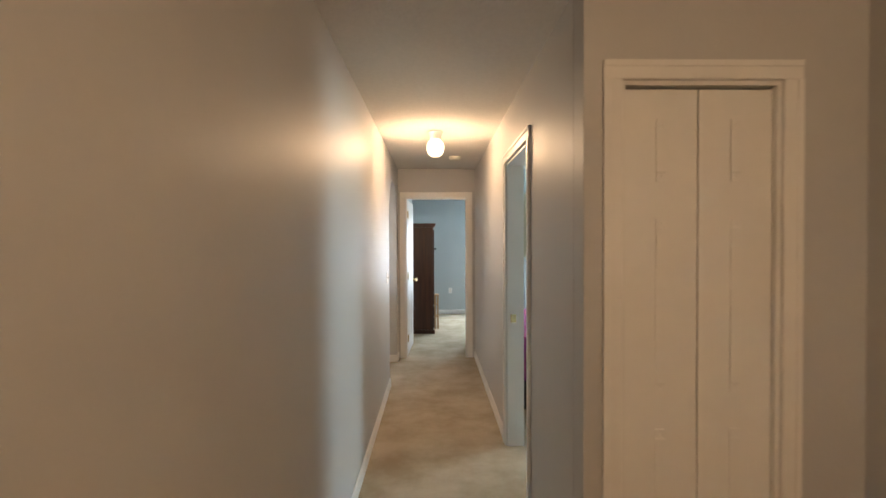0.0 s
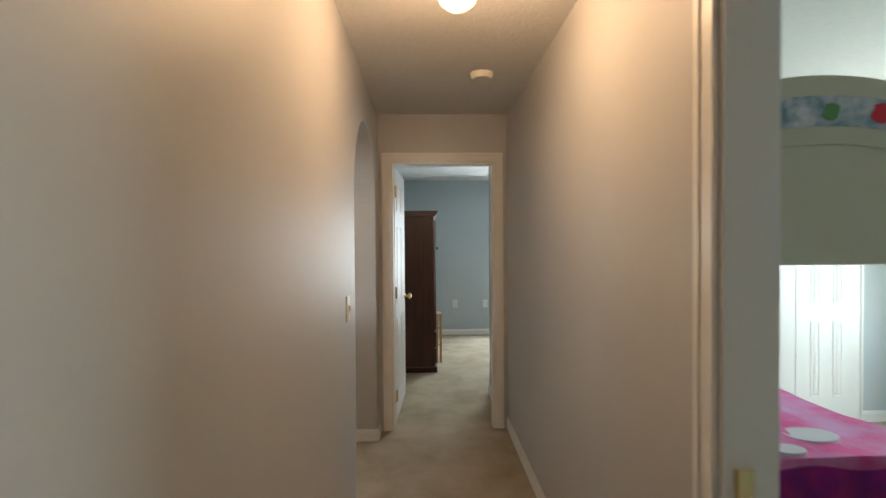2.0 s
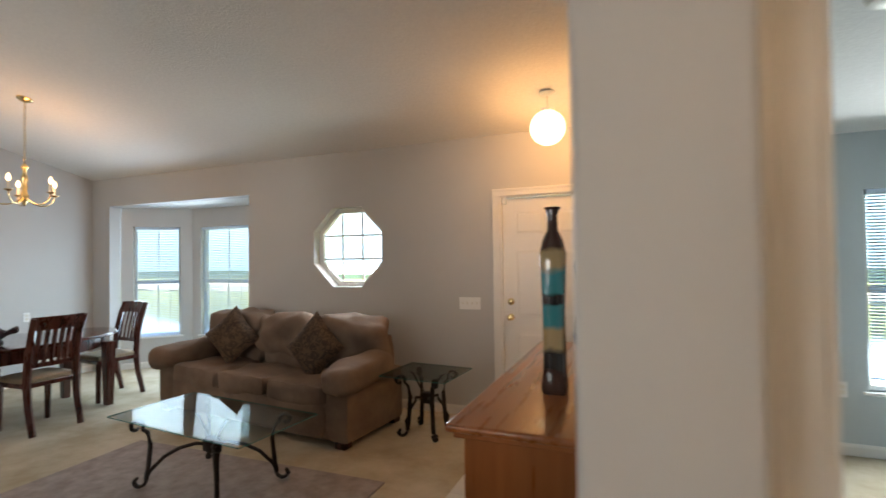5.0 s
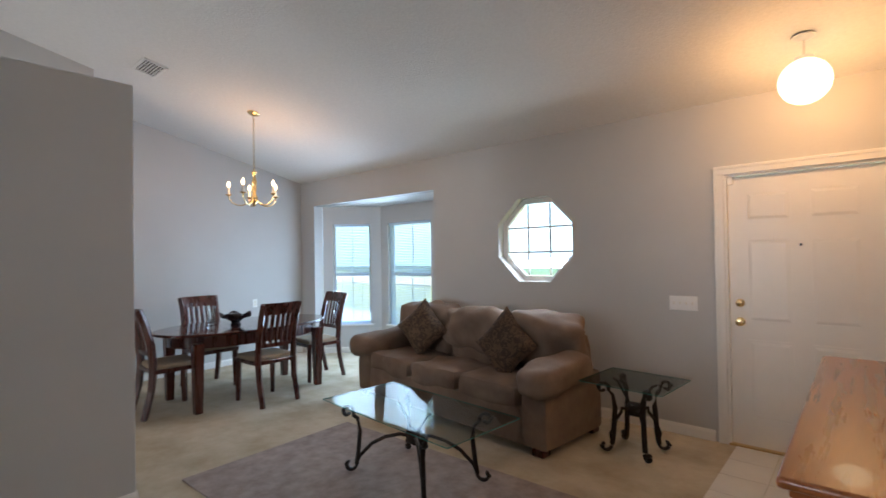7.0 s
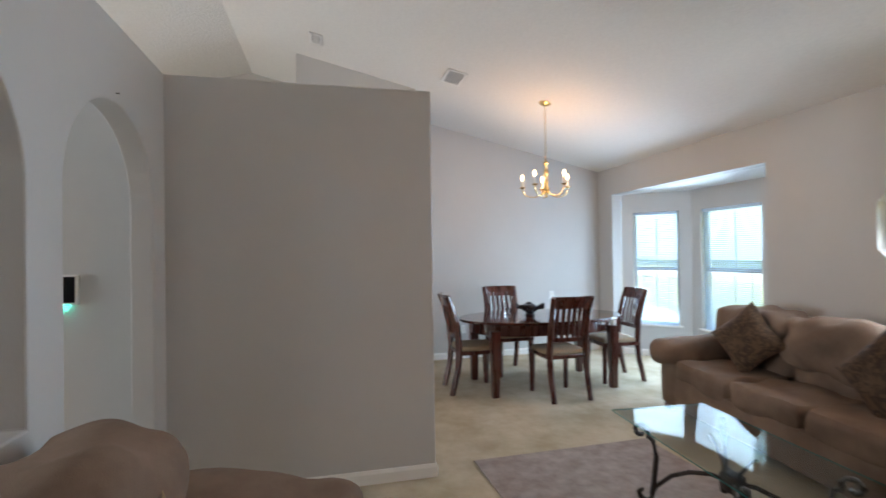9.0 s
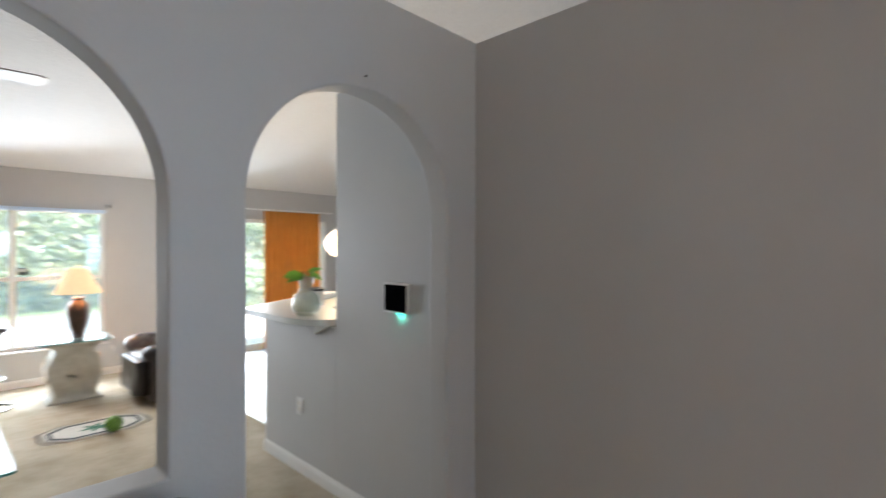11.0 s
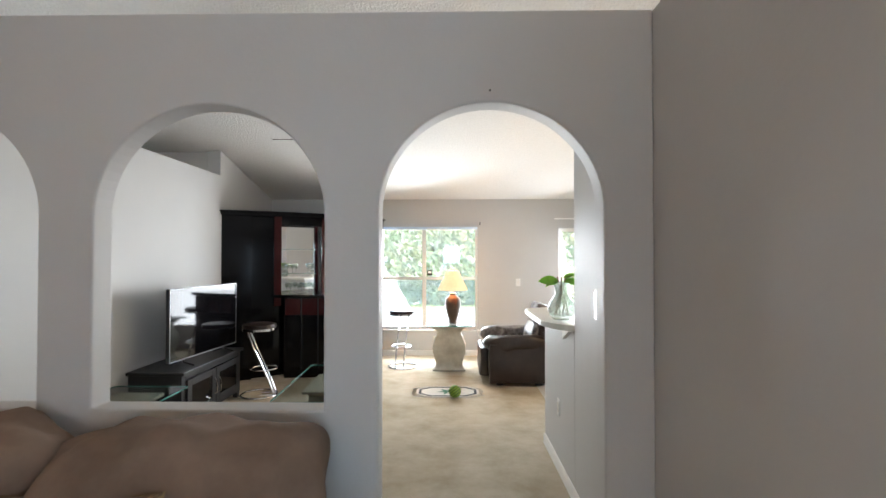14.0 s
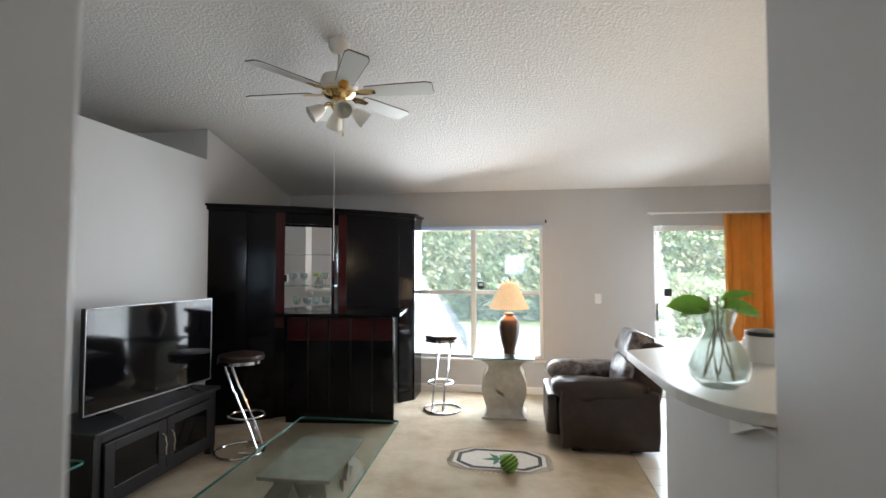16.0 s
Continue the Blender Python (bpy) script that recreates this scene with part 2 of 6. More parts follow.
def prism(points, a0, a1, axis="z"):
    """A flat outline pushed out along an axis; for x the outline is (y, z), for y it is (x, z)."""
    def put(p, a):
        return (p[0], p[1], a) if axis == "z" else ((a, p[0], p[1]) if axis == "x" else (p[0], a, p[1]))
    bm = bmesh.new()
    lo = [bm.verts.new(put(p, a0)) for p in points]
    hi = [bm.verts.new(put(p, a1)) for p in points]
    bm.faces.new(lo[::-1])
    bm.faces.new(hi)
    k = len(points)
    for i in range(k):
        bm.faces.new((lo[i], lo[(i + 1) % k], hi[(i + 1) % k], hi[i]))
    bmesh.ops.recalc_face_normals(bm, faces=bm.faces[:])
    return bm


def tube(points, r, seg=10, closed=False, flat=None):
    """A bent rod through points; flat: the ratio of its thickness to its width."""
    bm = bmesh.new()
    pts = [Vector(p) for p in points]
    k = len(pts)
    rings = []
    for i, p in enumerate(pts):
        if closed:
            d = pts[(i + 1) % k] - pts[i - 1]
        else:
            d = pts[min(i + 1, k - 1)] - pts[max(i - 1, 0)]
        d.normalize()
        up = Vector((0, 0, 1)) if abs(d.z) < 0.95 else Vector((0, 1, 0))
        u = d.cross(up).normalized()
        v = u.cross(d)
        rr = r[i] if isinstance(r, (list, tuple)) else r
        rings.append([bm.verts.new(p + rr * (math.cos(2 * math.pi * j / seg) * u + math.sin(2 * math.pi * j / seg) * (flat or 1) * v)) for j in range(seg)])
    for i in range(k if closed else k - 1):
        a, b = rings[i], rings[(i + 1) % k]
        for j in range(seg):
            bm.faces.new((a[j], a[(j + 1) % seg], b[(j + 1) % seg], b[j]))
    if not closed:
        bm.faces.new(rings[0][::-1])
        bm.faces.new(rings[-1])
    bmesh.ops.recalc_face_normals(bm, faces=bm.faces[:])
    return bm


def merge(*parts):
    out = bmesh.new()
    for b in parts:
        me = bpy.data.meshes.new("joined")
        b.to_mesh(me)
        b.free()
        out.from_mesh(me)
        bpy.data.meshes.remove(me)
    return out


def shifted(bm, m):
    bmesh.ops.transform(bm, matrix=m, verts=bm.verts[:])
    return bm


def cushion(x0, y0, z0, x1, y1, z1, puff=0.25, cuts=6, r=0.0, rough=0.0, seed=0):
    """A padded block: a grid box whose faces swell and whose edges are round."""
    bm = bmesh.new()
    bmesh.ops.create_cube(bm, size=2)
    bmesh.ops.subdivide_edges(bm, edges=bm.edges[:], cuts=cuts, use_grid_fill=True)
    c = Vector(((x0 + x1) / 2, (y0 + y1) / 2, (z0 + z1) / 2))
    h = Vector(((x1 - x0) / 2, (y1 - y0) / 2, (z1 - z0) / 2))
    for v in bm.verts:
        p = v.co.copy()
        q = 4.0 if puff < 0.28 else 2.8
        n4 = (abs(p.x) ** q + abs(p.y) ** q + abs(p.z) ** q) ** (1 / q)
        s = p / n4 if n4 > 0 else p
        p = p.lerp(s, min(1.0, puff * 2.2))
        w = Vector((p.x * h.x, p.y * h.y, p.z * h.z)) + c
        if rough:
            w += p * rough * noise.noise(w * 5.0 + Vector((seed * 3.1, seed, 0)))
        v.co = w
    return bm


def link(name, bm, material, parent=None, label="", smooth=False, bevel=0.0):
    me = bpy.data.meshes.new(name)
    bmesh.ops.recalc_face_normals(bm, faces=bm.faces[:])
    bm.to_mesh(me)
    bm.free()
    me.materials.append(material)
    if smooth:
        me.shade_smooth()
        me.set_sharp_from_angle(angle=radians(42))
    ob = new(name, me)
    if bevel:
        b = ob.modifiers.new("bevel", "BEVEL")
        b.width, b.segments, b.limit_method, b.angle_limit = bevel, 2, "ANGLE", radians(50)
    if parent is not None:
        ob.parent = parent
    if label:
        ob["label"] = label
    return ob


def part(name, bm, material, parent, label="", smooth=False, bevel=0.0):
    return link(name, bm, material, parent, label, smooth, bevel)


def thing(name, label, category, m=None, group=""):
    """The base of a thing: an Empty that carries its parts."""
    ob = new(name)
    ob.empty_display_size = 0.1
    if m is not None:
        ob.matrix_basis = m
    return tagged(ob, label, category, group)


def structure(name, bm, material, label, category, smooth=False, bevel=0.0, parent=None):
    return tagged(link(name, bm, material, parent, "", smooth, bevel), label, category, "", "structure")


def half(o, side):
    """Half of an opening's outline from its foot to its top middle; side -1: the lower u, 1: the higher."""
    kind, ua, ub, za, zb = o
    mid, u = (ua + ub) / 2, (ua if side < 0 else ub)
    h = (ub - ua) / 2
    pts = [] if za <= 0 else [(mid, 0.0), (mid, za)]
    if kind == "rect":
        pts += [(u, max(za, 0.0)), (u, zb)]
    elif kind == "oct":
        c = h * 0.414
        zm = (za + zb) / 2
        pts += [(mid + side * c, za), (u, zm - c), (u, zm + c), (mid + side * c, zb)]
    else:
        spring = zb - h * 0.97
        pts += [(u, max(za, 0.0)), (u, spring)]
        for i in range(1, 18):
            a = math.pi / 2 * i / 18
            pts.append((mid + side * h * math.cos(a), spring + (zb - spring) * math.sin(a)))
    pts.append((mid, zb))
    return pts


def wall(name, axis, w0, w1, u0, u1, top, openings=(), material=None, label="painted drywall wall", bevel=0.0, base=0.0):
    """A wall with openings. axis: the one along which it runs; w0, w1: its two faces; top: (u, z) breakpoints of its upper edge."""
    def height(u):
        for (a, za), (b, zb) in zip(top, top[1:]):
            if a - 1e-6 <= u <= b + 1e-6:
                return za + (zb - za) * (u - a) / (b - a)
        return top[-1][1]
    ops = sorted(openings, key=lambda o: o[1])
    stops = [None, *ops, None]
    bm = bmesh.new()
    for a, b in zip(stops, stops[1:]):
        left = half(a, 1) if a else [(u0, base)]
        right = half(b, -1) if b else [(u1, base)]
        ua, ub = left[-1][0], right[-1][0]
        tops = [(u, z) for u, z in top if ua + 1e-6 < u < ub - 1e-6]
        outline = right + [(ub, height(ub))] + tops[::-1] + [(ua, height(ua))] + left[::-1]
        clean = []
        for p in outline:
            if not clean or abs(p[0] - clean[-1][0]) + abs(p[1] - clean[-1][1]) > 1e-5:
                clean.append(p)
        if abs(clean[0][0] - clean[-1][0]) + abs(clean[0][1] - clean[-1][1]) < 1e-5:
            clean.pop()
        bm.faces.new([bm.verts.new((w0, u, z) if axis == "y" else (u, w0, z)) for u, z in clean])
    bmesh.ops.remove_doubles(bm, verts=bm.verts[:], dist=1e-4)
    new_geom = bmesh.ops.extrude_face_region(bm, geom=bm.faces[:])["geom"]
    shift = Vector((w1 - w0, 0, 0)) if axis == "y" else Vector((0, w1 - w0, 0))
    bmesh.ops.translate(bm, vec=shift, verts=[g for g in new_geom if isinstance(g, bmesh.types.BMVert)])
    return structure(name, bm, material or WALL, label, "wall", bevel=bevel)


# ---- the shell ----
NORTH, SOUTH, WEST, RIDGE = 10.12, -0.22, -7.39, 5.33
HALL_W, HALL_E = -0.31, 0.665
ROOM_E = -0.475
ZN, ZS, ZR = 2.611, 2.42, 3.737


def vault(y):
    """Height of the sloping ceiling."""
    return ZN + (NORTH - y) * (ZR - ZN) / (NORTH - RIDGE) if y > RIDGE else ZS + (y - SOUTH) * (ZR - ZS) / (RIDGE - SOUTH)


structure("floor", boxes((WEST - 0.15, -1.6, -0.15, 4.2, 11.2, 0.0)), CARPET, "beige cut-pile carpet with worn and stained paths", "floor")
structure("ceiling_living", prism([(NORTH + 0.14, vault(NORTH + 0.14)), (RIDGE, ZR), (RIDGE, ZR + 0.12), (NORTH + 0.14, ZN + 0.12)], WEST, 0.8, "x"), CEIL_LIVING, "sloping white textured living room ceiling", "ceiling")
structure("ceiling_family", prism([(SOUTH - 0.15, vault(SOUTH - 0.15)), (RIDGE, ZR), (RIDGE, ZR + 0.12), (SOUTH - 0.15, ZS + 0.12)], WEST, 0.8, "x"), CEIL, "sloping white textured family room ceiling", "ceiling")
structure("ceiling_hall", boxes((HALL_W, -1.2, 2.39, 0.70, 6.53, 2.5), (0.70, -1.2, 2.39, 1.8, 2.18, 2.5)), CEIL_FLAT, "flat white textured hallway ceiling", "ceiling")
structure("ceiling_bedroom", boxes((HALL_W, 6.65, 2.36, 4.0, 10.23, 2.5)), CEIL_FLAT, "flat white bedroom ceiling", "ceiling")
structure("ceiling_kids_room", boxes((0.79, 2.24, 2.39, 4.1, 6.65, 2.5)), CEIL_FLAT, "flat white children's room ceiling", "ceiling")

wall("wall_north", "x", NORTH, NORTH + 0.15, WEST - 0.15, ROOM_E, [(WEST - 0.15, ZN), (ROOM_E, ZN)],
     [("rect", -7.037, -4.592, 0, 2.235), ("oct", -3.68, -2.845, 1.19, 2.025), ("rect", -1.60, -0.675, 0, 2.04)], label="grey painted front wall of the living room", bevel=0.004)
wall("wall_south", "x", SOUTH - 0.16, SOUTH, WEST - 0.15, ROOM_E, [(WEST - 0.15, ZS), (ROOM_E, ZS)],
     [("rect", -3.684, -2.02, 0.40, 1.98), ("rect", -6.75, -4.94, 0, 1.97)], label="grey painted rear wall of the family room", bevel=0.004)
wall("wall_west", "y", WEST - 0.15, WEST, SOUTH, NORTH, [(SOUTH, ZS), (RIDGE, ZR), (NORTH, ZN)], label="grey painted gable wall")
wall("wall_hall_west", "y", ROOM_E, HALL_W, -1.2, NORTH, [(-1.2, 2.2), (SOUTH, ZS), (1.459, vault(1.459)), (1.46, 2.52), (5.3, 2.52), (5.301, vault(5.301)), (RIDGE, ZR), (NORTH, ZN)],
     [("arch", 5.335, 6.34, 0, 2.145)], label="grey satin-painted hallway wall with an arched opening", bevel=0.008)
wall("wall_niche", "y", 0.67, 0.79, 1.46, 5.33, [(1.46, vault(1.46)), (5.33, ZR)], label="grey wall behind the high plant ledge", base=2.5)
wall("wall_niche_end", "x", 1.34, 1.46, HALL_W, 0.79, [(HALL_W, vault(1.4)), (0.79, vault(1.4))], label="grey end wall of the high plant ledge", base=2.51)
wall("wall_arches", "x", 5.207, 5.32, -4.0865, ROOM_E, [(-4.0865, 2.515), (ROOM_E, 2.515)],
     [("arch", -3.89, -2.998, 0, 2.147), ("arch", -2.779, -1.843, 0.92, 2.145), ("arch", -1.617, -0.685, 0.92, 2.145)], label="grey half-height partition with three arched openings", bevel=0.008)
wall("wall_partition", "y", -4.205, -4.087, 5.2, 6.9, [(5.2, 2.515), (6.9, 2.515)], label="grey free-standing half-height partition", bevel=0.008)
wall("wall_thermostat", "y", -4.205, -4.055, 4.2, 5.2, [(4.2, 2.515), (5.2, 2.515)], label="grey partition beside the kitchen bar", bevel=0.006)
wall("wall_pantry", "y", -6.45, -6.31, 5.92, 7.2, [(5.92, vault(5.92)), (7.2, vault(7.2))], label="grey wall of the kitchen pantry")
wall("wall_pantry_north", "x", 7.08, 7.2, WEST, -6.45, [(WEST, vault(7.2)), (-6.45, vault(7.2))], label="grey dining side of the pantry")
wall("wall_pantry_south", "x", 5.92, 6.05, WEST, -6.45, [(WEST, vault(5.98)), (-6.45, vault(5.98))], label="grey kitchen side of the pantry")
# hallway and bedrooms
wall("wall_hall_east", "y", HALL_E, 0.79, 2.24, 6.53, [(2.24, 2.39), (6.53, 2.39)], [("rect", 3.09, 3.89, 0, 2.03)], label="grey satin-painted hallway wall with a doorway")
wall("wall_closet", "x", 2.12, 2.24, HALL_E, 1.8, [(HALL_E, 2.39), (1.8, 2.39)], [("rect", 0.797, 1.365, 0, 2.03)], label="grey wall around the closet doorway", bevel=0.004)
wall("wall_alcove_east", "y", 1.67, 1.8, -1.2, 2.12, [(-1.2, 2.39), (2.12, 2.39)], label="grey side wall of the alcove")
wall("wall_hall_south", "x", -1.32, -1.2, HALL_W, 1.8, [(HALL_W, 2.39), (1.8, 2.39)], label="grey wall at the end of the hallway")
wall("wall_hall_end", "x", 6.53, 6.65, HALL_W, 4.0, [(HALL_W, 2.5), (4.0, 2.5)], [("rect", -0.217, 0.565, 0, 2.03)], label="grey wall with the bedroom doorway")
wall("wall_bedroom_closet", "y", 0.635, 0.75, 6.65, 7.39, [(6.65, 2.36), (7.39, 2.36)], material=BLUE_WALL, label="blue-grey side wall of the bedroom closet")
wall("wall_bedroom_closet_front", "x", 7.27, 7.39, 0.75, 4.0, [(0.75, 2.36), (4.0, 2.36)], material=BLUE_WALL, label="blue-grey front of the bedroom closet")
wall("wall_bedroom_north", "x", 10.23, 10.38, HALL_W, 4.0, [(HALL_W, 2.5), (4.0, 2.5)], [("rect", 1.10, 1.98, 0.47, 1.94)], material=BLUE_WALL, label="blue-grey bedroom wall with a window")
wall("wall_bedroom_west", "y", HALL_W + 0.003, HALL_W + 0.012, 6.65, 10.23, [(6.65, 2.36), (10.23, 2.36)], material=BLUE_WALL, label="blue-grey bedroom wall")
wall("wall_bedroom_east", "y", 4.0, 4.12, 6.65, 10.38, [(6.65, 2.5), (10.38, 2.5)], material=BLUE_WALL, label="blue-grey bedroom wall")
wall("wall_kids_east", "y", 4.05, 4.2, 2.24, 6.53, [(2.24, 2.5), (6.53, 2.5)], [("rect", 4.6, 6.0, 0.55, 1.95)], material=BLUE_WALL, label="pale blue wall with a window")
wall("wall_kids_north", "x", 6.515, 6.527, 0.79, 4.05, [(0.79, 2.39), (4.05, 2.39)], material=BLUE_WALL, label="pale blue wall of the children's room")
wall("wall_kids_south", "x", 2.24, 2.25, 0.79, 4.05, [(0.79, 2.39), (4.05, 2.39)], material=BLUE_WALL, label="pale blue wall of the children's room")
# bay
BAY = [(-7.037, 10.27), (-6.42, 10.90), (-5.21, 10.90), (-4.592, 10.27)]
structure("ceiling_bay", prism([(-7.1, 10.26), (-6.45, 11.05), (-5.18, 11.05), (-4.53, 10.26)], 2.235, 2.33), CEIL_FLAT, "white ceiling of the bay window", "ceiling")


def along(a, b):
    """Frame whose x runs from a to b on the floor, y to its left."""
    d = Vector((b[0] - a[0], b[1] - a[1], 0))
    return Matrix.Translation((a[0], a[1], 0)) @ Matrix.Rotation(math.atan2(d.y, d.x), 4, "Z"), d.length


for i, (a, b) in enumerate(zip(BAY, BAY[1:])):
    m, length = along(a, b)
    gap = 0.15 if i != 1 else 0.16
    ob = wall("wall_bay_%d" % (i + 1), "x", 0.0, 0.14, 0, length, [(0, 2.235), (length, 2.235)], [("rect", gap, length - gap, 0.43, 1.97)], label="grey wall of the bay window")
    ob.matrix_basis = m

# ---- trim, doors and windows ----


def skirting(a, b, side=1, h=0.085, t=0.013):
    """A baseboard from a to b; side: on which hand of that line it stands out."""
    m, length = along(a, b)
    prof = [(0, 0), (side * t, 0), (side * t, h * 0.75), (side * t * 0.45, h), (0, h)]
    ob = structure("baseboard", prism(prof, 0, length, "x"), TRIM, "white moulded baseboard along the wall", "baseboard")
    ob.matrix_basis = m


for a, b, s in (((HALL_W, -1.2), (HALL_W, 5.335), -1), ((HALL_W, 6.34), (HALL_W, 6.51), -1), ((HALL_E, 3.96), (HALL_E, 6.53), 1), ((HALL_E, 2.12), (HALL_E, 3.02), 1),
                ((HALL_E, 2.12), (0.73, 2.12), -1), ((1.43, 2.12), (1.67, 2.12), -1), ((HALL_W, 6.34), (ROOM_E, 6.34), 1),
                ((-4.592, NORTH), (-1.69, NORTH), -1), ((-0.59, NORTH), (ROOM_E, NORTH), -1), ((WEST, 10.12), (WEST, 7.2), 1), ((-7.037, NORTH), (WEST, NORTH), 1),
                ((ROOM_E, 6.34), (ROOM_E, NORTH), 1), ((-4.087, 5.32), (-4.087, 6.9), -1), ((-4.205, 6.9), (-4.087, 6.9), 1), ((-3.998, 5.32), (-3.89, 5.32), 1), ((-2.998, 5.32), (ROOM_E, 5.32), 1),
                ((-4.055, 3.24), (-4.055, 5.2), -1), ((-2.998, 5.207), (ROOM_E, 5.207), -1), ((ROOM_E, SOUTH), (ROOM_E, 5.2), 1), ((-4.92, SOUTH), (ROOM_E, SOUTH), 1),
                ((-0.298, 6.7), (-0.298, 10.23), -1), ((-0.298, 10.23), (4.0, 10.23), -1), ((0.635, 6.65), (0.635, 7.39), 1), ((0.635, 7.39), (4.0, 7.39), 1), ((0.79, 6.515), (4.05, 6.515), -1), ((4.05, 2.25), (4.05, 6.5), 1),
                (BAY[0], BAY[1], -1), (BAY[1], BAY[2], -1), (BAY[2], BAY[3], -1), ((-6.31, 5.92), (-6.31, 7.2), -1)):
    skirting(a, b, s)


def casing(name, m, width, height, depth=0.018, w=0.066):
    """A moulded door casing round an opening, in the frame m: x across, -y towards the viewer."""
    root = thing(name, "white moulded wooden door casing on the wall", "door casing", m)
    root["kind"] = "structure"
    prof = ((0.0, 0.010), (0.35, depth), (1.0, depth * 0.72))
    for i, (x0, x1, z0, z1) in enumerate(((-w, 0, 0, height), (width, width + w, 0, height), (-w, width + w, height, height + w))):
        bm = bmesh.new()
        box(bm, x0, -depth * 0.72, z0, x1, 0, z1)
        if i < 2:
            xa = x0 if i == 0 else x1 - w * 0.35
            box(bm, xa, -depth, z0, xa + w * 0.35, -depth * 0.7, z1)
        else:
            box(bm, x0, -depth, z1 - w * 0.35, x1, -depth * 0.7, z1)
        part("jamb_casing" if i < 2 else "head_casing", bm, TRIM, root, bevel=0.003)
    return root


def jambs(name, axis, w0, w1, u0, u1, h):
    """The wooden lining of a doorway."""
    t = 0.016
    if axis == "x":
        spans = ((u0, w0, 0, u0 + t, w1, h), (u1 - t, w0, 0, u1, w1, h), (u0 + t, w0, h - t, u1 - t, w1, h))
    else:
        spans = ((w0, u0, 0, w1, u0 + t, h), (w0, u1 - t, 0, w1, u1, h), (w0, u0 + t, h - t, w1, u1 - t, h))
    structure(name, boxes(*spans), TRIM, "white painted door lining", "door frame")


def panel_door(name, label, m, width, height, rows, knob=True, thick=0.035, cols=2, hinges=(), deadbolt=False, both=True, knob_x=None):
    """A moulded six-panel door: hinge edge at x 0, face towards -y."""
    root = thing(name, label, "door", m)
    root["kind"] = "structure"
    part("door_leaf", boxes((0, 0, 0.008, width, thick, height)), DOORWHITE, root, bevel=0.002)
    stile, gap = 0.115, 0.10
    pw = (width - 2 * stile - (cols - 1) * gap) / cols
    for z0, z1 in rows:
        for c in range(cols):
            x0 = stile + c * (pw + gap)
            for face in ((-1, 1) if both else (-1,)):
                y = 0 if face < 0 else thick
                bm = bmesh.new()
                # sunk moulding drawn as a raised rim with a raised field inside
                for q in ((x0, z0, x0 + pw, z0 + 0.014), (x0, z1 - 0.014, x0 + pw, z1), (x0, z0 + 0.014, x0 + 0.014, z1 - 0.014), (x0 + pw - 0.014, z0 + 0.014, x0 + pw, z1 - 0.014)):
                    box(bm, q[0], y - 0.004, q[1], q[2], y + 0.004, q[3])
                f = 0.036
                vs = [(x0 + 0.014, z0 + 0.014), (x0 + pw - 0.014, z0 + 0.014), (x0 + pw - 0.014, z1 - 0.014), (x0 + 0.014, z1 - 0.014)]
                ws = [(x0 + f, z0 + f), (x0 + pw - f, z0 + f), (x0 + pw - f, z1 - f), (x0 + f, z1 - f)]
                lo = [bm.verts.new((a, y + face * 0.0005, b)) for a, b in vs]
                hi = [bm.verts.new((a, y + face * 0.006, b)) for a, b in ws]
                bm.faces.new(hi)
                for k in range(4):
                    bm.faces.new((lo[k], lo[(k + 1) % 4], hi[(k + 1) % 4], hi[k]))
                part("raised_panel", bm, DOORWHITE, root)
    kx = width - 0.065 if knob_x is None else knob_x
    if knob:
        for face in (-1, 1):
            prof = [(0.03, 0), (0.032, 0.004), (0.012, 0.012), (0.011, 0.032), (0.024, 0.04), (0.029, 0.052), (0.024, 0.064), (0.0, 0.068)]
            b = shifted(lathe(prof, 20), Matrix.Translation((kx, 0 if face < 0 else thick, 0.93)) @ Matrix.Rotation(radians(90 if face < 0 else -90), 4, "X"))
            part("knob", b, BRASS, root, "polished brass door knob", smooth=True)
    if deadbolt:
        b = shifted(lathe([(0.031, 0), (0.031, 0.008), (0.02, 0.014), (0.0, 0.014)], 20), Matrix.Translation((kx, 0, 1.07)) @ Matrix.Rotation(radians(90), 4, "X"))
        part("deadbolt", b, BRASS, root, "brass deadbolt", smooth=True)
        part("peephole", shifted(lathe([(0.009, 0), (0.009, 0.006), (0.0, 0.006)], 12), Matrix.Translation((width / 2, 0, 1.5)) @ Matrix.Rotation(radians(90), 4, "X")), CHROME, root)
    for hz in hinges:
        bm = boxes((-0.022, -0.006, hz - 0.045, 0.03, -0.001, hz + 0.045), (-0.006, -0.014, hz - 0.045, 0.006, -0.003, hz + 0.045))
        part("hinge", bm, BRASS, root, "brass butt hinge", bevel=0.001)
    return root


SIX = ((0.21, 0.80), (0.93, 1.55), (1.68, 1.90))
# front door
casing("door_casing_front", pose(-1.60, NORTH, 0), 0.925, 2.04)
jambs("door_frame_front", "x", NORTH + 0.003, NORTH + 0.147, -1.60, -0.675, 2.04)
panel_door("door_1", "closed white six-panel front door with brass locks", pose(-1.583, NORTH + 0.035, 0), 0.892, 2.02, SIX, hinges=(), deadbolt=True, both=False, knob_x=0.07)
part("threshold", boxes((-1.60, NORTH - 0.01, 0.0, -0.675, NORTH + 0.16, 0.012)), BRASS, thing("door_sill", "thin metal sill under the front door", "door sill"))
# bedroom door, standing open against the side wall
casing("door_casing_bedroom", pose(-0.217, 6.53, 0), 0.782, 2.03)
jambs("door_frame_bedroom", "x", 6.533, 6.647, -0.217, 0.565, 2.03)
panel_door("door_2", "open white six-panel bedroom door with brass hinges", pose(-0.196, 6.656, 0, 0, 0, 87), 0.75, 2.01, SIX, hinges=(0.22, 1.03, 1.82))
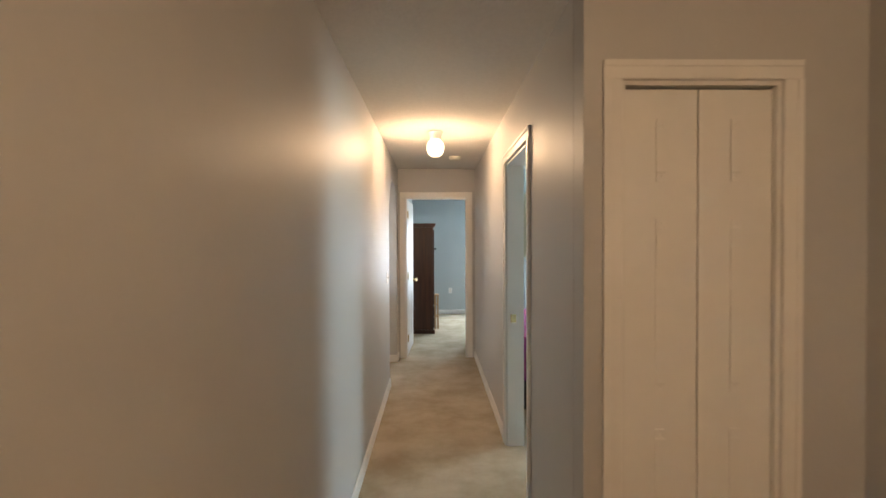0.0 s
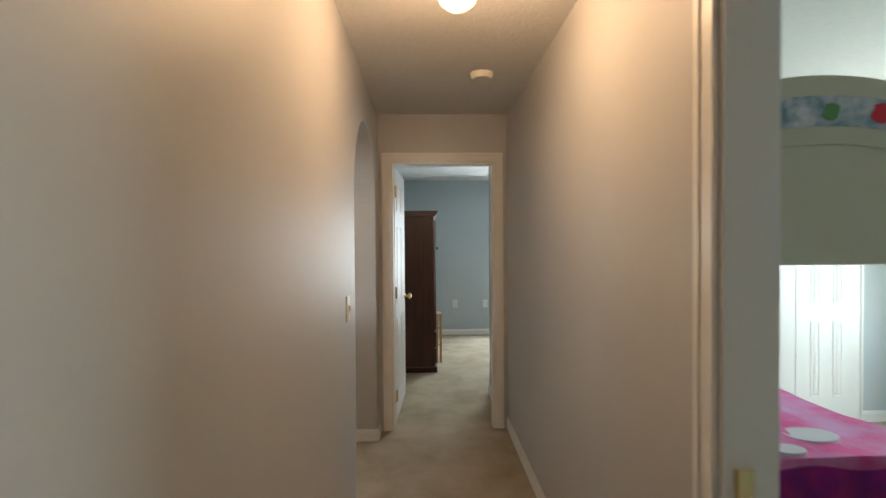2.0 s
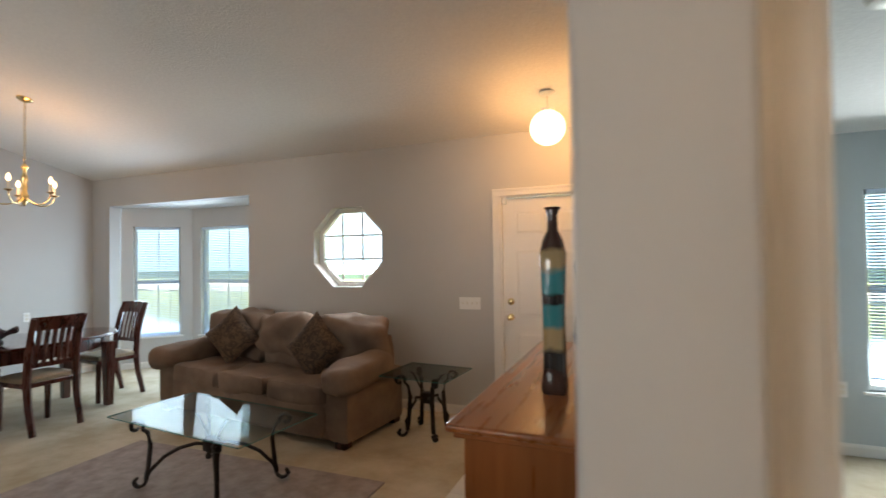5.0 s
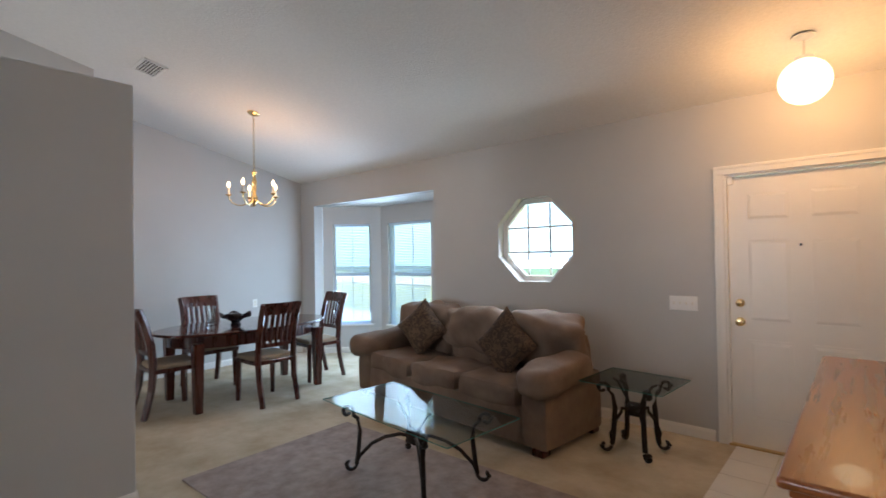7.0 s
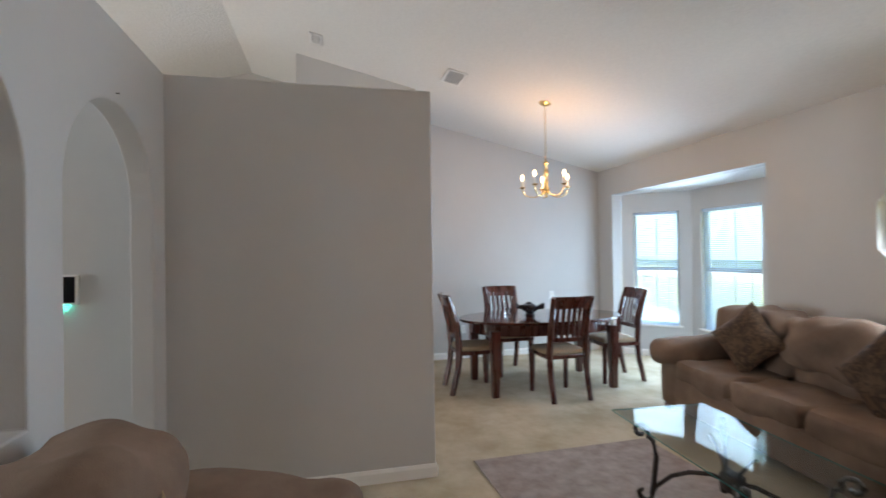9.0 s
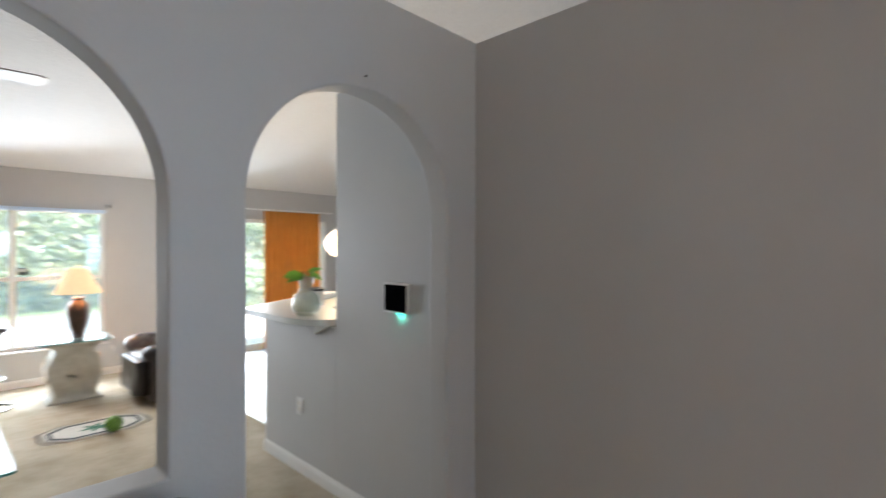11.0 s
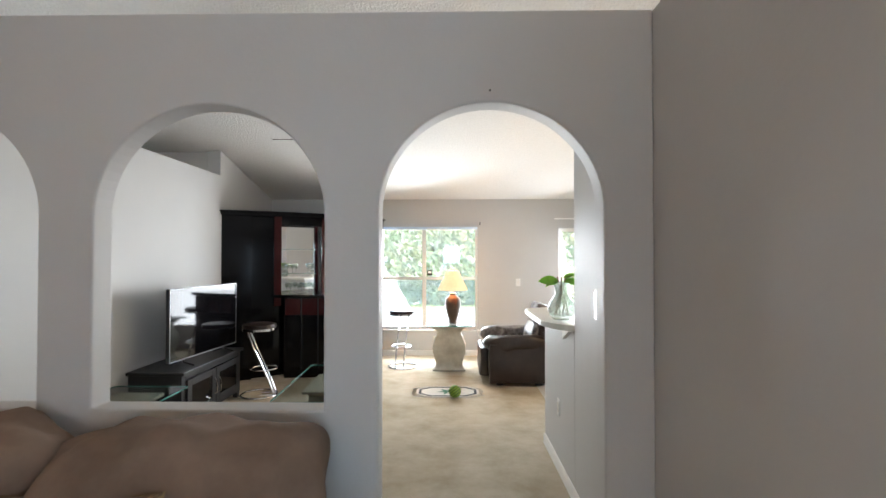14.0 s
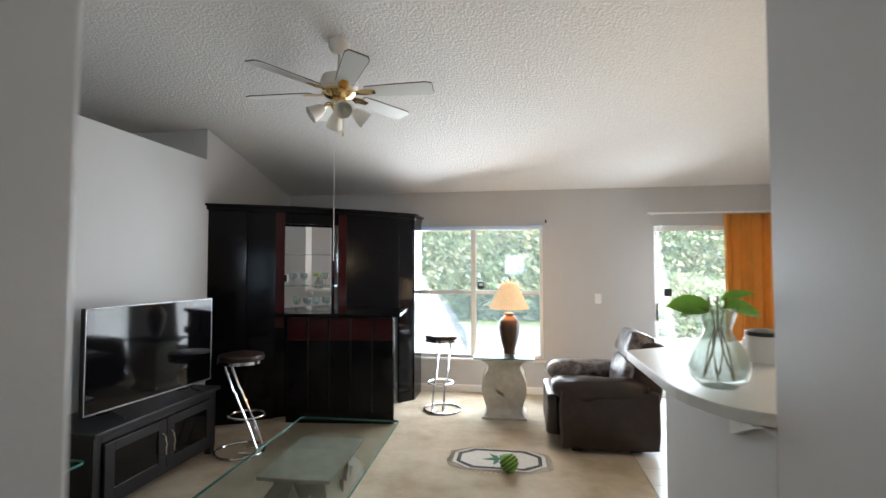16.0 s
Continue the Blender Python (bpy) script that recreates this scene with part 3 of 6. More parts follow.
# children's room doorway
casing("door_casing_kids", pose(HALL_E, 3.89, 0, 0, 0, -90), 0.80, 2.03)
jambs("door_frame_kids", "y", HALL_E + 0.003, 0.787, 3.09, 3.89, 2.03)
plate = thing("strike_plate", "brass strike plate on the door lining", "strike plate", pose(0.71, 3.872, 0.92))
part("plate", boxes((-0.02, -0.004, -0.03, 0.02, 0.0, 0.03), (-0.02, -0.012, -0.028, -0.012, -0.003, 0.028)), BRASS, plate, bevel=0.001)
# closet
casing("door_casing_closet", pose(0.797, 2.12, 0), 0.568, 2.03)
jambs("door_frame_closet", "x", 2.123, 2.237, 0.797, 1.365, 2.03)
for i in range(2):
    panel_door("closet_door", "closed white folding closet door with raised panels", pose(0.815 + i * 0.268, 2.145, 0), 0.264, 2.005, SIX, knob=False, cols=1, both=False, thick=0.03)
for i in range(2):
    panel_door("closet_door", "closed white closet door in the children's room", pose(2.38 + i * 0.49, 6.47, 0), 0.485, 1.99, SIX, knob=False, cols=2, both=False, thick=0.03)
casing("door_casing_kids_closet", pose(2.37, 6.505, 0), 0.985, 2.0)


def sash_window(name, label, m, width, z0, z1, bars=0, mullion=False, sill=True, slats=0.0, glass=None):
    """A white sash window in its opening: x across, -y into the room. slats: how far the blind hangs down, as a part of the height."""
    root = thing(name, label, "window", m)
    root["kind"] = "structure"
    f = 0.035
    part("window_frame", boxes((0, 0.06, z0, f, 0.12, z1), (width - f, 0.06, z0, width, 0.12, z1), (f, 0.06, z1 - f, width - f, 0.12, z1), (f, 0.06, z0, width - f, 0.12, z0 + f)), TRIM, root, bevel=0.003)
    lights_ = [(f, width / 2 - 0.02), (width / 2 + 0.02, width - f)] if mullion else [(f, width - f)]
    if mullion:
        part("mullion", boxes((width / 2 - 0.03, 0.055, z0 + f, width / 2 + 0.03, 0.12, z1 - f)), TRIM, root, bevel=0.003)
    zm = (z0 + z1) / 2
    for a, b in lights_:
        part("meeting_rail", boxes((a, 0.06, zm - 0.022, b, 0.11, zm + 0.022)), TRIM, root, bevel=0.002)
        for lo, hi, dy in ((z0 + f, zm - 0.022, 0.075), (zm + 0.022, z1 - f, 0.095)):
            p = part("pane", boxes((a, dy, lo, b, dy + 0.004, hi)), glass or GLASS, root)
            p.visible_shadow = False
        for k in range(bars):
            x = a + (b - a) * (k + 1) / (bars + 1)
            part("glazing_bar", boxes((x - 0.008, 0.07, z0 + f, x + 0.008, 0.085, zm - 0.02), (x - 0.008, 0.09, zm + 0.02, x + 0.008, 0.105, z1 - f)), TRIM, root)
    if sill:
        part("window_sill", boxes((-0.03, -0.03, z0 - 0.022, width + 0.03, 0.06, z0)), TRIM, root, bevel=0.004)
    if slats > 0:
        part("blind_headrail", boxes((0.02, 0.005, z1 - 0.04, width - 0.02, 0.045, z1 - 0.002)), BLIND, root, bevel=0.002)
        k = int((z1 - z0 - 0.05) * slats / 0.024)
        for i in range(k):
            z = z1 - 0.055 - i * 0.024
            bm = bmesh.new()
            vs = [bm.verts.new(p) for p in ((0.025, 0.0135, z - 0.0082), (width - 0.025, 0.0135, z - 0.0082), (width - 0.025, 0.0365, z + 0.0082), (0.025, 0.0365, z + 0.0082))]
            ws = [bm.verts.new(v.co + Vector((0, 0.001, 0.001))) for v in vs]
            bm.faces.new(vs[::-1])
            bm.faces.new(ws)
            for q in range(4):
                bm.faces.new((vs[q], vs[(q + 1) % 4], ws[(q + 1) % 4], ws[q]))
            s = part("slat", bm, BLIND, root)
        part("blind_bottom_rail", boxes((0.025, 0.012, z1 - 0.062 - k * 0.024, width - 0.025, 0.038, z1 - 0.045 - k * 0.024)), BLIND, root, bevel=0.002)
        for x in (0.14, width - 0.14):
            part("ladder_cord", boxes((x - 0.001, 0.01, z1 - 0.06 - k * 0.024, x + 0.001, 0.012, z1 - 0.04)), BLIND, root)
    return root


win1 = sash_window("window_1", "white double sash window looking onto the garden", pose(-2.02, SOUTH, 0, 0, 0, 180), 1.664, 0.40, 1.98, mullion=True, glass=HAZYGLASS)
for a, b in ((0.035, 0.802), (0.862, 1.629)):
    scr = part("insect_screen", boxes((a, 0.108, 0.435, b, 0.1085, 1.168)), SCREENCLOTH, win1, "fine grey insect screen")
    scr.visible_shadow = False
part("notice", boxes((0.88, 0.088, 1.235, 0.96, 0.0935, 1.315)), BLACKPLASTIC, win1, "small dark notice stuck on the glass")
part("notice_text", boxes((0.895, 0.086, 1.27, 0.945, 0.0878, 1.30)), WHITEPLASTIC, win1, "pale writing on the notice")
for i, (a, b) in enumerate(zip(BAY, BAY[1:])):
    m, length = along(a, b)
    gap = 0.15 if i != 1 else 0.16
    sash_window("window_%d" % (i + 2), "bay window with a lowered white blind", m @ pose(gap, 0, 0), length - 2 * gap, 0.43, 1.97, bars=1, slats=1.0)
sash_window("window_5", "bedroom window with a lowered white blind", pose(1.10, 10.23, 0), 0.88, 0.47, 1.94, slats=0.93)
sash_window("window_6", "children's room window with white frame", pose(4.05, 6.0, 0, 0, 0, -90), 1.4, 0.55, 1.95)


def octagon(r, side=0.0):
    c = r * 0.414
    return [(-c, -r), (c, -r), (r, -c), (r, c), (c, r), (-c, r), (-r, c), (-r, -c)]


oct_root = thing("window_octagon", "white octagonal window with glazing bars", "window", pose(-3.2625, NORTH, 1.6075))
oct_root["kind"] = "structure"
outer, inner = octagon(0.416), octagon(0.366)
for i in range(8):
    j = (i + 1) % 8
    part("frame_side", prism([outer[i], outer[j], inner[j], inner[i]], 0.10, 0.148, "y"), TRIM, oct_root)
pane = part("pane", prism(octagon(0.365), 0.125, 0.129, "y"), GLASS, oct_root)
pane.visible_shadow = False
for s in (-0.125, 0.125):
    part("glazing_bar", boxes((s - 0.010, 0.112, -0.36, s + 0.010, 0.1235, 0.36)), TRIM, oct_root)
    part("glazing_bar", boxes((-0.36, 0.110, s - 0.010, 0.36, 0.123, s + 0.010)), TRIM, oct_root)

slider = thing("patio_door", "white framed sliding glass patio door", "patio door", pose(-4.94, SOUTH, 0, 0, 0, 180))
slider["kind"] = "structure"
part("outer_frame", boxes((0, 0.05, 0, 0.018, 0.15, 1.97), (1.792, 0.05, 0, 1.81, 0.15, 1.97), (0.018, 0.05, 1.95, 1.792, 0.15, 1.97), (0.018, 0.05, 0, 1.792, 0.15, 0.03)), TRIM, slider, bevel=0.003)
for x0, x1, y in ((0.018, 0.92, 0.06), (0.89, 1.792, 0.10)):
    part("sash", boxes((x0, y, 0.03, x0 + 0.026, y + 0.03, 1.95), (x1 - 0.026, y, 0.03, x1, y + 0.03, 1.95), (x0 + 0.026, y, 1.915, x1 - 0.026, y + 0.03, 1.95), (x0 + 0.026, y, 0.03, x1 - 0.026, y + 0.03, 0.09)), TRIM, slider, bevel=0.003)
    p = part("pane", boxes((x0 + 0.026, y + 0.012, 0.09, x1 - 0.026, y + 0.017, 1.915)), HAZYGLASS, slider)
    p.visible_shadow = False
part("handle", rounded(0.024, 0.035, 0.88, 0.04, 0.06, 1.08, 0.004), BLACKPLASTIC, slider, "black pull handle")
part("notice", boxes((0.12, 0.07, 1.16, 0.20, 0.0715, 1.25)), BLACKPLASTIC, slider, "small dark notice stuck on the glass")

# floors of other finish, as tiles
tiles_root = thing("foyer_tiles", "pale glossy floor tiles inside the front door", "floor tiles", pose(-1.55, 6.95, 0.0))
tiles_root["kind"] = "structure"
me_tile = None
for i in range(4):
    for j in range(11):
        x, y = i * 0.271, j * 0.286
        if me_tile is None:
            t_ob = part("tile", boxes((0.002, 0.002, 0.0, 0.269, 0.284, 0.007)), TILE, tiles_root)
            me_tile = t_ob.data
        else:
            t_ob = new("tile", me_tile)
            t_ob.parent = tiles_root
        t_ob.location = (x, y, 0)
kt = thing("kitchen_tiles", "pale glossy kitchen floor tiles", "floor tiles", pose(-4.285, SOUTH, 0.0))
kt["kind"] = "structure"
for i in range(10):
    for j in range(11):
        t_ob = new("tile", me_tile)
        t_ob.parent = kt
        t_ob.location = (-0.271 - i * 0.271, 0.005 + j * 0.286, 0)
structure("kitchen_floor", boxes((WEST, SOUTH + 3.15, 0.001, -4.21, 5.92, 0.006)), TILE, "pale kitchen floor beyond the bar", "floor")

# ---- living room ----


def pillow(name, label, m, size=0.46, thick=0.16, material=None, group=""):
    n_ = 14
    bm = bmesh.new()
    grid = {}
    for side in (1, -1):
        for i in range(n_ + 1):
            for j in range(n_ + 1):
                u, v = 2 * i / n_ - 1, 2 * j / n_ - 1
                edge = max(0.0, (1 - u ** 4) * (1 - v ** 4)) ** 0.5
                pinch = 1 - 0.10 * (1 - abs(u)) * abs(v) - 0.10 * (1 - abs(v)) * abs(u)
                rim = i in (0, n_) or j in (0, n_)
                key = (i, j, 0 if rim else side)
                if key not in grid:
                    wob = 0.012 * noise.noise(Vector((u * 2.2, v * 2.2, side)))
                    grid[key] = bm.verts.new((u * size / 2 * pinch, side * (thick / 2 * edge + wob * edge), v * size / 2 * pinch))
        for i in range(n_):
            for j in range(n_):
                q = []
                for a, b in ((i, j), (i + 1, j), (i + 1, j + 1), (i, j + 1)):
                    rim = a in (0, n_) or b in (0, n_)
                    q.append(grid[(a, b, 0 if rim else side)])
                bm.faces.new(q if side > 0 else q[::-1])
    root = thing(name, label, "cushion", m, group)
    part("cover", bm, material, root, smooth=True)
    return root


def sofa(name, label, m, L, D, seats, back_h=0.93):
    """A padded sofa: x along it, front at y 0, back at y D."""
    root = thing(name, label, "sofa", m)
    arm = 0.25
    part("base", rounded(0.03, 0.05, 0.045, L - 0.03, D - 0.03, 0.33, 0.03, 3), SOFA, root, smooth=True)
    part("front_rail", cushion(arm - 0.02, 0.02, 0.06, L - arm + 0.02, 0.14, 0.33, 0.12, 5), SOFA, root, smooth=True)
    part("back_frame", cushion(0.10, D - 0.24, 0.10, L - 0.10, D, back_h - 0.14, 0.12, 6), SOFA, root, smooth=True)
    w = (L - 2 * arm) / seats
    for i in range(seats):
        x0 = arm + i * w
        part("seat_cushion", cushion(x0 + 0.004, 0.0, 0.29, x0 + w - 0.004, D - 0.26, 0.475, 0.24, 10, rough=0.03, seed=i), SOFA, root, smooth=True)
        bw = (L - 0.24) / seats
        b0 = 0.12 + i * bw
        bm = merge(cushion(b0 - 0.05, D - 0.42, 0.54, b0 + bw + 0.05, D + 0.0, back_h + 0.03, 0.40, 12, rough=0.085, seed=i + 5),
                   cushion(x0 + 0.004, D - 0.35, 0.42, x0 + w - 0.004, D - 0.10, 0.68, 0.30, 8, rough=0.02, seed=i + 9))
        part("back_cushion", bm, SOFA, root, smooth=True)
    for x0, x1 in ((0, arm), (L - arm, L)):
        a = part("arm", cushion(x0 + 0.015, 0.035, 0.05, x1 - 0.015, D - 0.06, 0.52, 0.10, 6), SOFA, root, smooth=True)
        pad = cushion(x0 - 0.05, -0.07, 0.40, x1 + 0.05, D - 0.16, 0.64, 0.38, 10, rough=0.04, seed=3)
        for v in pad.verts:
            v.co.z += 0.085 * max(0.0, v.co.y / D) ** 1.3
        part("arm_pad", pad, SOFA, a, "plump sloping arm cushion", smooth=True)
    for x in (0.10, L - 0.10):
        for y in (0.10, D - 0.10):
            part("foot", rounded(x - 0.05, y - 0.05, 0, x + 0.05, y + 0.05, 0.05, 0.008), CHERRY, root, "dark wooden block foot")
    return root


PATTERN = mat("brown_scroll_cloth", (0.115, 0.073, 0.044), 0.85, vary=0.0, second=(0.055, 0.034, 0.024), scale=16, fine=0.4, fine_scale=240)
SWIRL = mat("gold_swirl_cloth", (0.24, 0.165, 0.075), 0.8, vary=0.0, second=(0.12, 0.075, 0.045), scale=13, fine=0.3, fine_scale=240)
for cloth in (PATTERN, SWIRL):
    for nd in cloth.node_tree.nodes:
        if nd.type == "TEX_NOISE" and nd.inputs["Scale"].default_value < 50:
            nd.inputs["Scale"].default_value = 9 if cloth is SWIRL else 12
            nd.inputs["Detail"].default_value = 1.5
            nd.inputs["Distortion"].default_value = 3.5
        if nd.type == "VALTORGB":
            nd.color_ramp.elements[0].position, nd.color_ramp.elements[1].position = 0.46, 0.54
s1 = pose(-4.93, 9.19, 0, 0, 0, -6)
sofa("sofa", "brown microsuede three-seat sofa against the front wall", s1, 2.44, 0.88, 3)
pillow("throw_pillow", "brown scroll-patterned throw pillow standing on its corner", s1 @ pose(0.66, 0.40, 0.72, -14, 47, 8), 0.44, 0.17, PATTERN, "pillows on the sofa")
pillow("throw_pillow", "brown scroll-patterned throw pillow standing on its corner", s1 @ pose(1.78, 0.38, 0.70, -14, 41, -6), 0.46, 0.17, PATTERN, "pillows on the sofa")
s2 = pose(-0.95, 6.27, 0, 0, 0, 180)
sofa("loveseat", "brown microsuede two-seat sofa with its back to the arched partition", s2, 1.98, 0.91, 2)
pillow("throw_pillow", "gold swirl-patterned throw pillow leaning on the loveseat", s2 @ pose(0.78, 0.44, 0.62, -20, 10, 6), 0.42, 0.15, SWIRL, "pillows on the loveseat")
pillow("throw_pillow", "gold swirl-patterned throw pillow leaning on the loveseat", s2 @ pose(1.30, 0.42, 0.61, -20, -8, -8), 0.42, 0.15, SWIRL, "pillows on the loveseat")


def spiral(cr, cz, r0, r1, a0, a1, k=16):
    return [(cr + (r0 + (r1 - r0) * i / k) * math.cos(radians(a0 + (a1 - a0) * i / k)), cz + (r0 + (r1 - r0) * i / k) * math.sin(radians(a0 + (a1 - a0) * i / k))) for i in range(k + 1)]


def glass_rim(root, w, d, z0, z1, r):
    """The green cut edge of a glass top with rounded corners."""
    def loop(k):
        out = []
        for sx, sy, a0 in ((1, 1, 0), (-1, 1, 90), (-1, -1, 180), (1, -1, 270)):
            for i in range(5):
                a = radians(a0 + 22.5 * i)
                out.append((sx * (w / 2 - r) + (r + k) * math.cos(a), sy * (d / 2 - r) + (r + k) * math.sin(a)))
        return out
    a, b = loop(0.0015), loop(0.0003)
    bm = merge(*[prism([a[i], a[(i + 1) % 20], b[(i + 1) % 20], b[i]], z0, z1) for i in range(20)])
    part("glass_edge", bm, GLASSEDGE, root, "green cut glass edge")


def scroll_table(name, label, m, w, d, h, foot_r, group="", lean=(0.37, 0.25)):
    """A wrought iron table with scrolled legs and a bevelled glass top, centred on its base."""
    root = thing(name, label, "table", m, group)
    t = 0.011
    top = boxes((-w / 2, -d / 2, h - t, w / 2, d / 2, h))
    bmesh.ops.bevel(top, geom=[e for e in top.edges if abs(e.verts[0].co.z - h) < 1e-5 and abs(e.verts[1].co.z - h) < 1e-5], offset=0.006, segments=1, affect="EDGES")
    part("glass_top", top, TABLEGLASS, root, "clear bevelled glass with a green edge")
    glass_rim(root, w, d, h - t, h - 0.006, 0.004)
    R = foot_r
    hub = h * 0.62
    for sx in (-1, 1):
        for sy in (-1, 1):
            dirv = Vector((sx * lean[0], sy * lean[1], 0)).normalized()
            prof = spiral(R + 0.005, 0.060, 0.014, 0.052, 60, -200, 18)[:-1]
            prof += [(R - 0.045, 0.075), (R - 0.055, 0.13), (R - 0.065, 0.2 * h / 0.4), (R - 0.07, h * 0.62), (R - 0.055, h * 0.80), (R - 0.025, h - 0.075)]
            prof += spiral(R + 0.018, h - 0.056, 0.044, 0.014, 165, -150, 16)
            leg = tube([(dirv.x * r, dirv.y * r, max(z, 0.007)) for r, z in prof], 0.020, 8, flat=0.55)
            part("leg", leg, IRON, root, smooth=True)
            arch = [(0.03, hub - 0.015), (0.10, hub - 0.006), (R * 0.45, hub - 0.03), (R * 0.66, hub * 0.72), (R * 0.85, hub * 0.42), (R - 0.045, 0.075)]
            part("stretcher", tube([(dirv.x * r, dirv.y * r, z) for r, z in arch], 0.012, 8), IRON, root, smooth=True)
    part("hub", rounded(-0.05, -0.04, hub - 0.06, 0.05, 0.04, hub + 0.03, 0.012, 2), IRON, root, smooth=True)
    for s in (-1, 1):
        part("support", tube([(s * 0.03, 0, hub), (s * 0.06, 0, hub + 0.06), (s * 0.13, 0, h - 0.03), (s * 0.16, 0, h - 0.014)], 0.009, 8), IRON, root, smooth=True)
    return root


scroll_table("coffee_table", "rectangular glass coffee table on scrolled black iron legs", pose(-3.035, 8.195, 0.013, 0, 0, -4.5), 1.24, 0.625, 0.46, 0.45)
scroll_table("side_table", "square glass side table on scrolled black iron legs", pose(-2.09, 9.53, 0, 0, 0, -4), 0.60, 0.54, 0.53, 0.215, "iron side tables", (1, 1))
scroll_table("side_table", "square glass side table on scrolled black iron legs", pose(-4.96, 10.25, 0, 0, 0, 0), 0.5, 0.30, 0.53, 0.19, "iron side tables")
rug = thing("area_rug", "taupe low-pile area rug under the coffee table", "rug", pose(-3.11, 7.92, 0, 0, 0, 1.5))
part("carpet", rounded(-1.13, -0.69, 0.0, 1.13, 0.69, 0.012, 0.005), RUG, rug)

# dining corner


def turned_leg(x, y, h, r0, r1, mat_, root, name="leg"):
    bm = bmesh.new()
    a = [bm.verts.new((x + sx * r1, y + sy * r1, 0)) for sx, sy in ((-1, -1), (1, -1), (1, 1), (-1, 1))]
    b = [bm.verts.new((x + sx * r0, y + sy * r0, h)) for sx, sy in ((-1, -1), (1, -1), (1, 1), (-1, 1))]
    bm.faces.new(a[::-1])
    bm.faces.new(b)
    for i in range(4):
        bm.faces.new((a[i], a[(i + 1) % 4], b[(i + 1) % 4], b[i]))
    return part(name, bm, mat_, root, bevel=0.004)


dt = thing("dining_table", "polished dark cherry oval dining table", "dining table", pose(-5.93, 8.50, 0))
oval = [(0.54 * math.cos(2 * math.pi * i / 56), 0.92 * (abs(math.sin(2 * math.pi * i / 56)) ** 0.85) * (1 if math.sin(2 * math.pi * i / 56) >= 0 else -1)) for i in range(56)]
part("tabletop", prism(oval, 0.722, 0.75), TABLEWOOD, dt, smooth=True, bevel=0.006)
part("apron", prism([(0.84 * x, 0.86 * y) for x, y in oval], 0.60, 0.722), CHERRY, dt, smooth=True)
for sx in (-1, 1):
    for sy in (-1, 1):
        turned_leg(sx * 0.36, sy * 0.66, 0.66, 0.048, 0.034, CHERRY, dt)


def dining_chair(m):
    root = thing("dining_chair", "dark cherry slat-back dining chair with cream seat", "chair", m, "chairs round the dining table")
    part("seat_frame", rounded(-0.225, -0.215, 0.405, 0.225, 0.225, 0.445, 0.006), CHERRY, root)
    part("seat", cushion(-0.215, -0.205, 0.435, 0.215, 0.215, 0.485, 0.18, 6), SEATCLOTH, root, "cream upholstered drop-in seat", smooth=True)
    for x in (-0.195, 0.195):
        part("front_leg", tube([(x, 0.20, 0), (x, 0.195, 0.22), (x, 0.19, 0.42)], [0.027, 0.032, 0.037], 4), CHERRY, root)
        part("back_post", tube([(x, -0.275, 0), (x, -0.215, 0.25), (x, -0.195, 0.45), (x, -0.215, 0.68), (x, -0.265, 0.88), (x * 1.04, -0.315, 1.01)], [0.030, 0.033, 0.037, 0.035, 0.033, 0.030], 4), CHERRY, root)
    arc = lambda x: -0.03 * (1 - (x / 0.2) ** 2)
    xs = [-0.19 + 0.38 * i / 8 for i in range(9)]

    def rail(y, z0, z1, dy):
        out = [(x, y + arc(x)) for x in xs] + [(x, y + arc(x) + 0.02) for x in reversed(xs)]
        bm = prism(out, z0, z1)
        for v in bm.verts:
            v.co.y -= dy * (v.co.z - z0)
        return bm
    part("top_rail", rail(-0.280, 0.90, 1.02, 0.36), CHERRY, root, smooth=True)
    part("lower_rail", rail(-0.212, 0.575, 0.615, 0.1), CHERRY, root, smooth=True)
    for i in range(6):
        x = -0.145 + 0.058 * i
        part("slat", tube([(x, -0.205 + arc(x), 0.60), (x, -0.228 + arc(x), 0.74), (x, -0.278 + arc(x), 0.94)], [0.021, 0.021, 0.021], 4, flat=0.5), CHERRY, root)
    return root


first = dining_chair(pose(-5.50, 8.49, 0, 0, 0, 92))
copy_thing(first, pose(-5.93, 7.72, 0, 0, 0, -2))
copy_thing(first, pose(-6.50, 8.35, 0, 0, 0, -88))
copy_thing(first, pose(-5.90, 9.36, 0, 0, 0, 177))

vase = thing("crystal_vase", "clear cut crystal vase on the dining table", "vase", pose(-5.93, 8.12, 0.75))
part("body", lathe([(0.035, 0), (0.036, 0.01), (0.028, 0.03), (0.036, 0.09), (0.043, 0.17), (0.050, 0.22), (0.046, 0.22), (0.038, 0.16), (0.03, 0.09), (0.02, 0.04), (0.0, 0.035)], 14), GLASS, vase)
bowl = thing("fruit_bowl", "dark wavy-rimmed centrepiece bowl on the dining table", "bowl", pose(-5.93, 8.38, 0.75))
DARKBOWL = mat("dark_glazed_bowl", (0.03, 0.02, 0.022), 0.2, vary=0.4, scale=12)
bm = lathe([(0.05, 0), (0.055, 0.012), (0.04, 0.03), (0.09, 0.07), (0.15, 0.10), (0.16, 0.115), (0.14, 0.11), (0.08, 0.075), (0.0, 0.05)], 40)
for v in bm.verts:
    r = math.hypot(v.co.x, v.co.y)
    if r > 0.1:
        v.co.z += 0.022 * math.sin(5 * math.atan2(v.co.y, v.co.x))
part("body", bm, DARKBOWL, bowl, smooth=True)
part("contents", cushion(-0.08, -0.08, 0.055, 0.08, 0.08, 0.13, 0.4, 5, rough=0.04, seed=4), DARKBOWL, bowl, smooth=True)

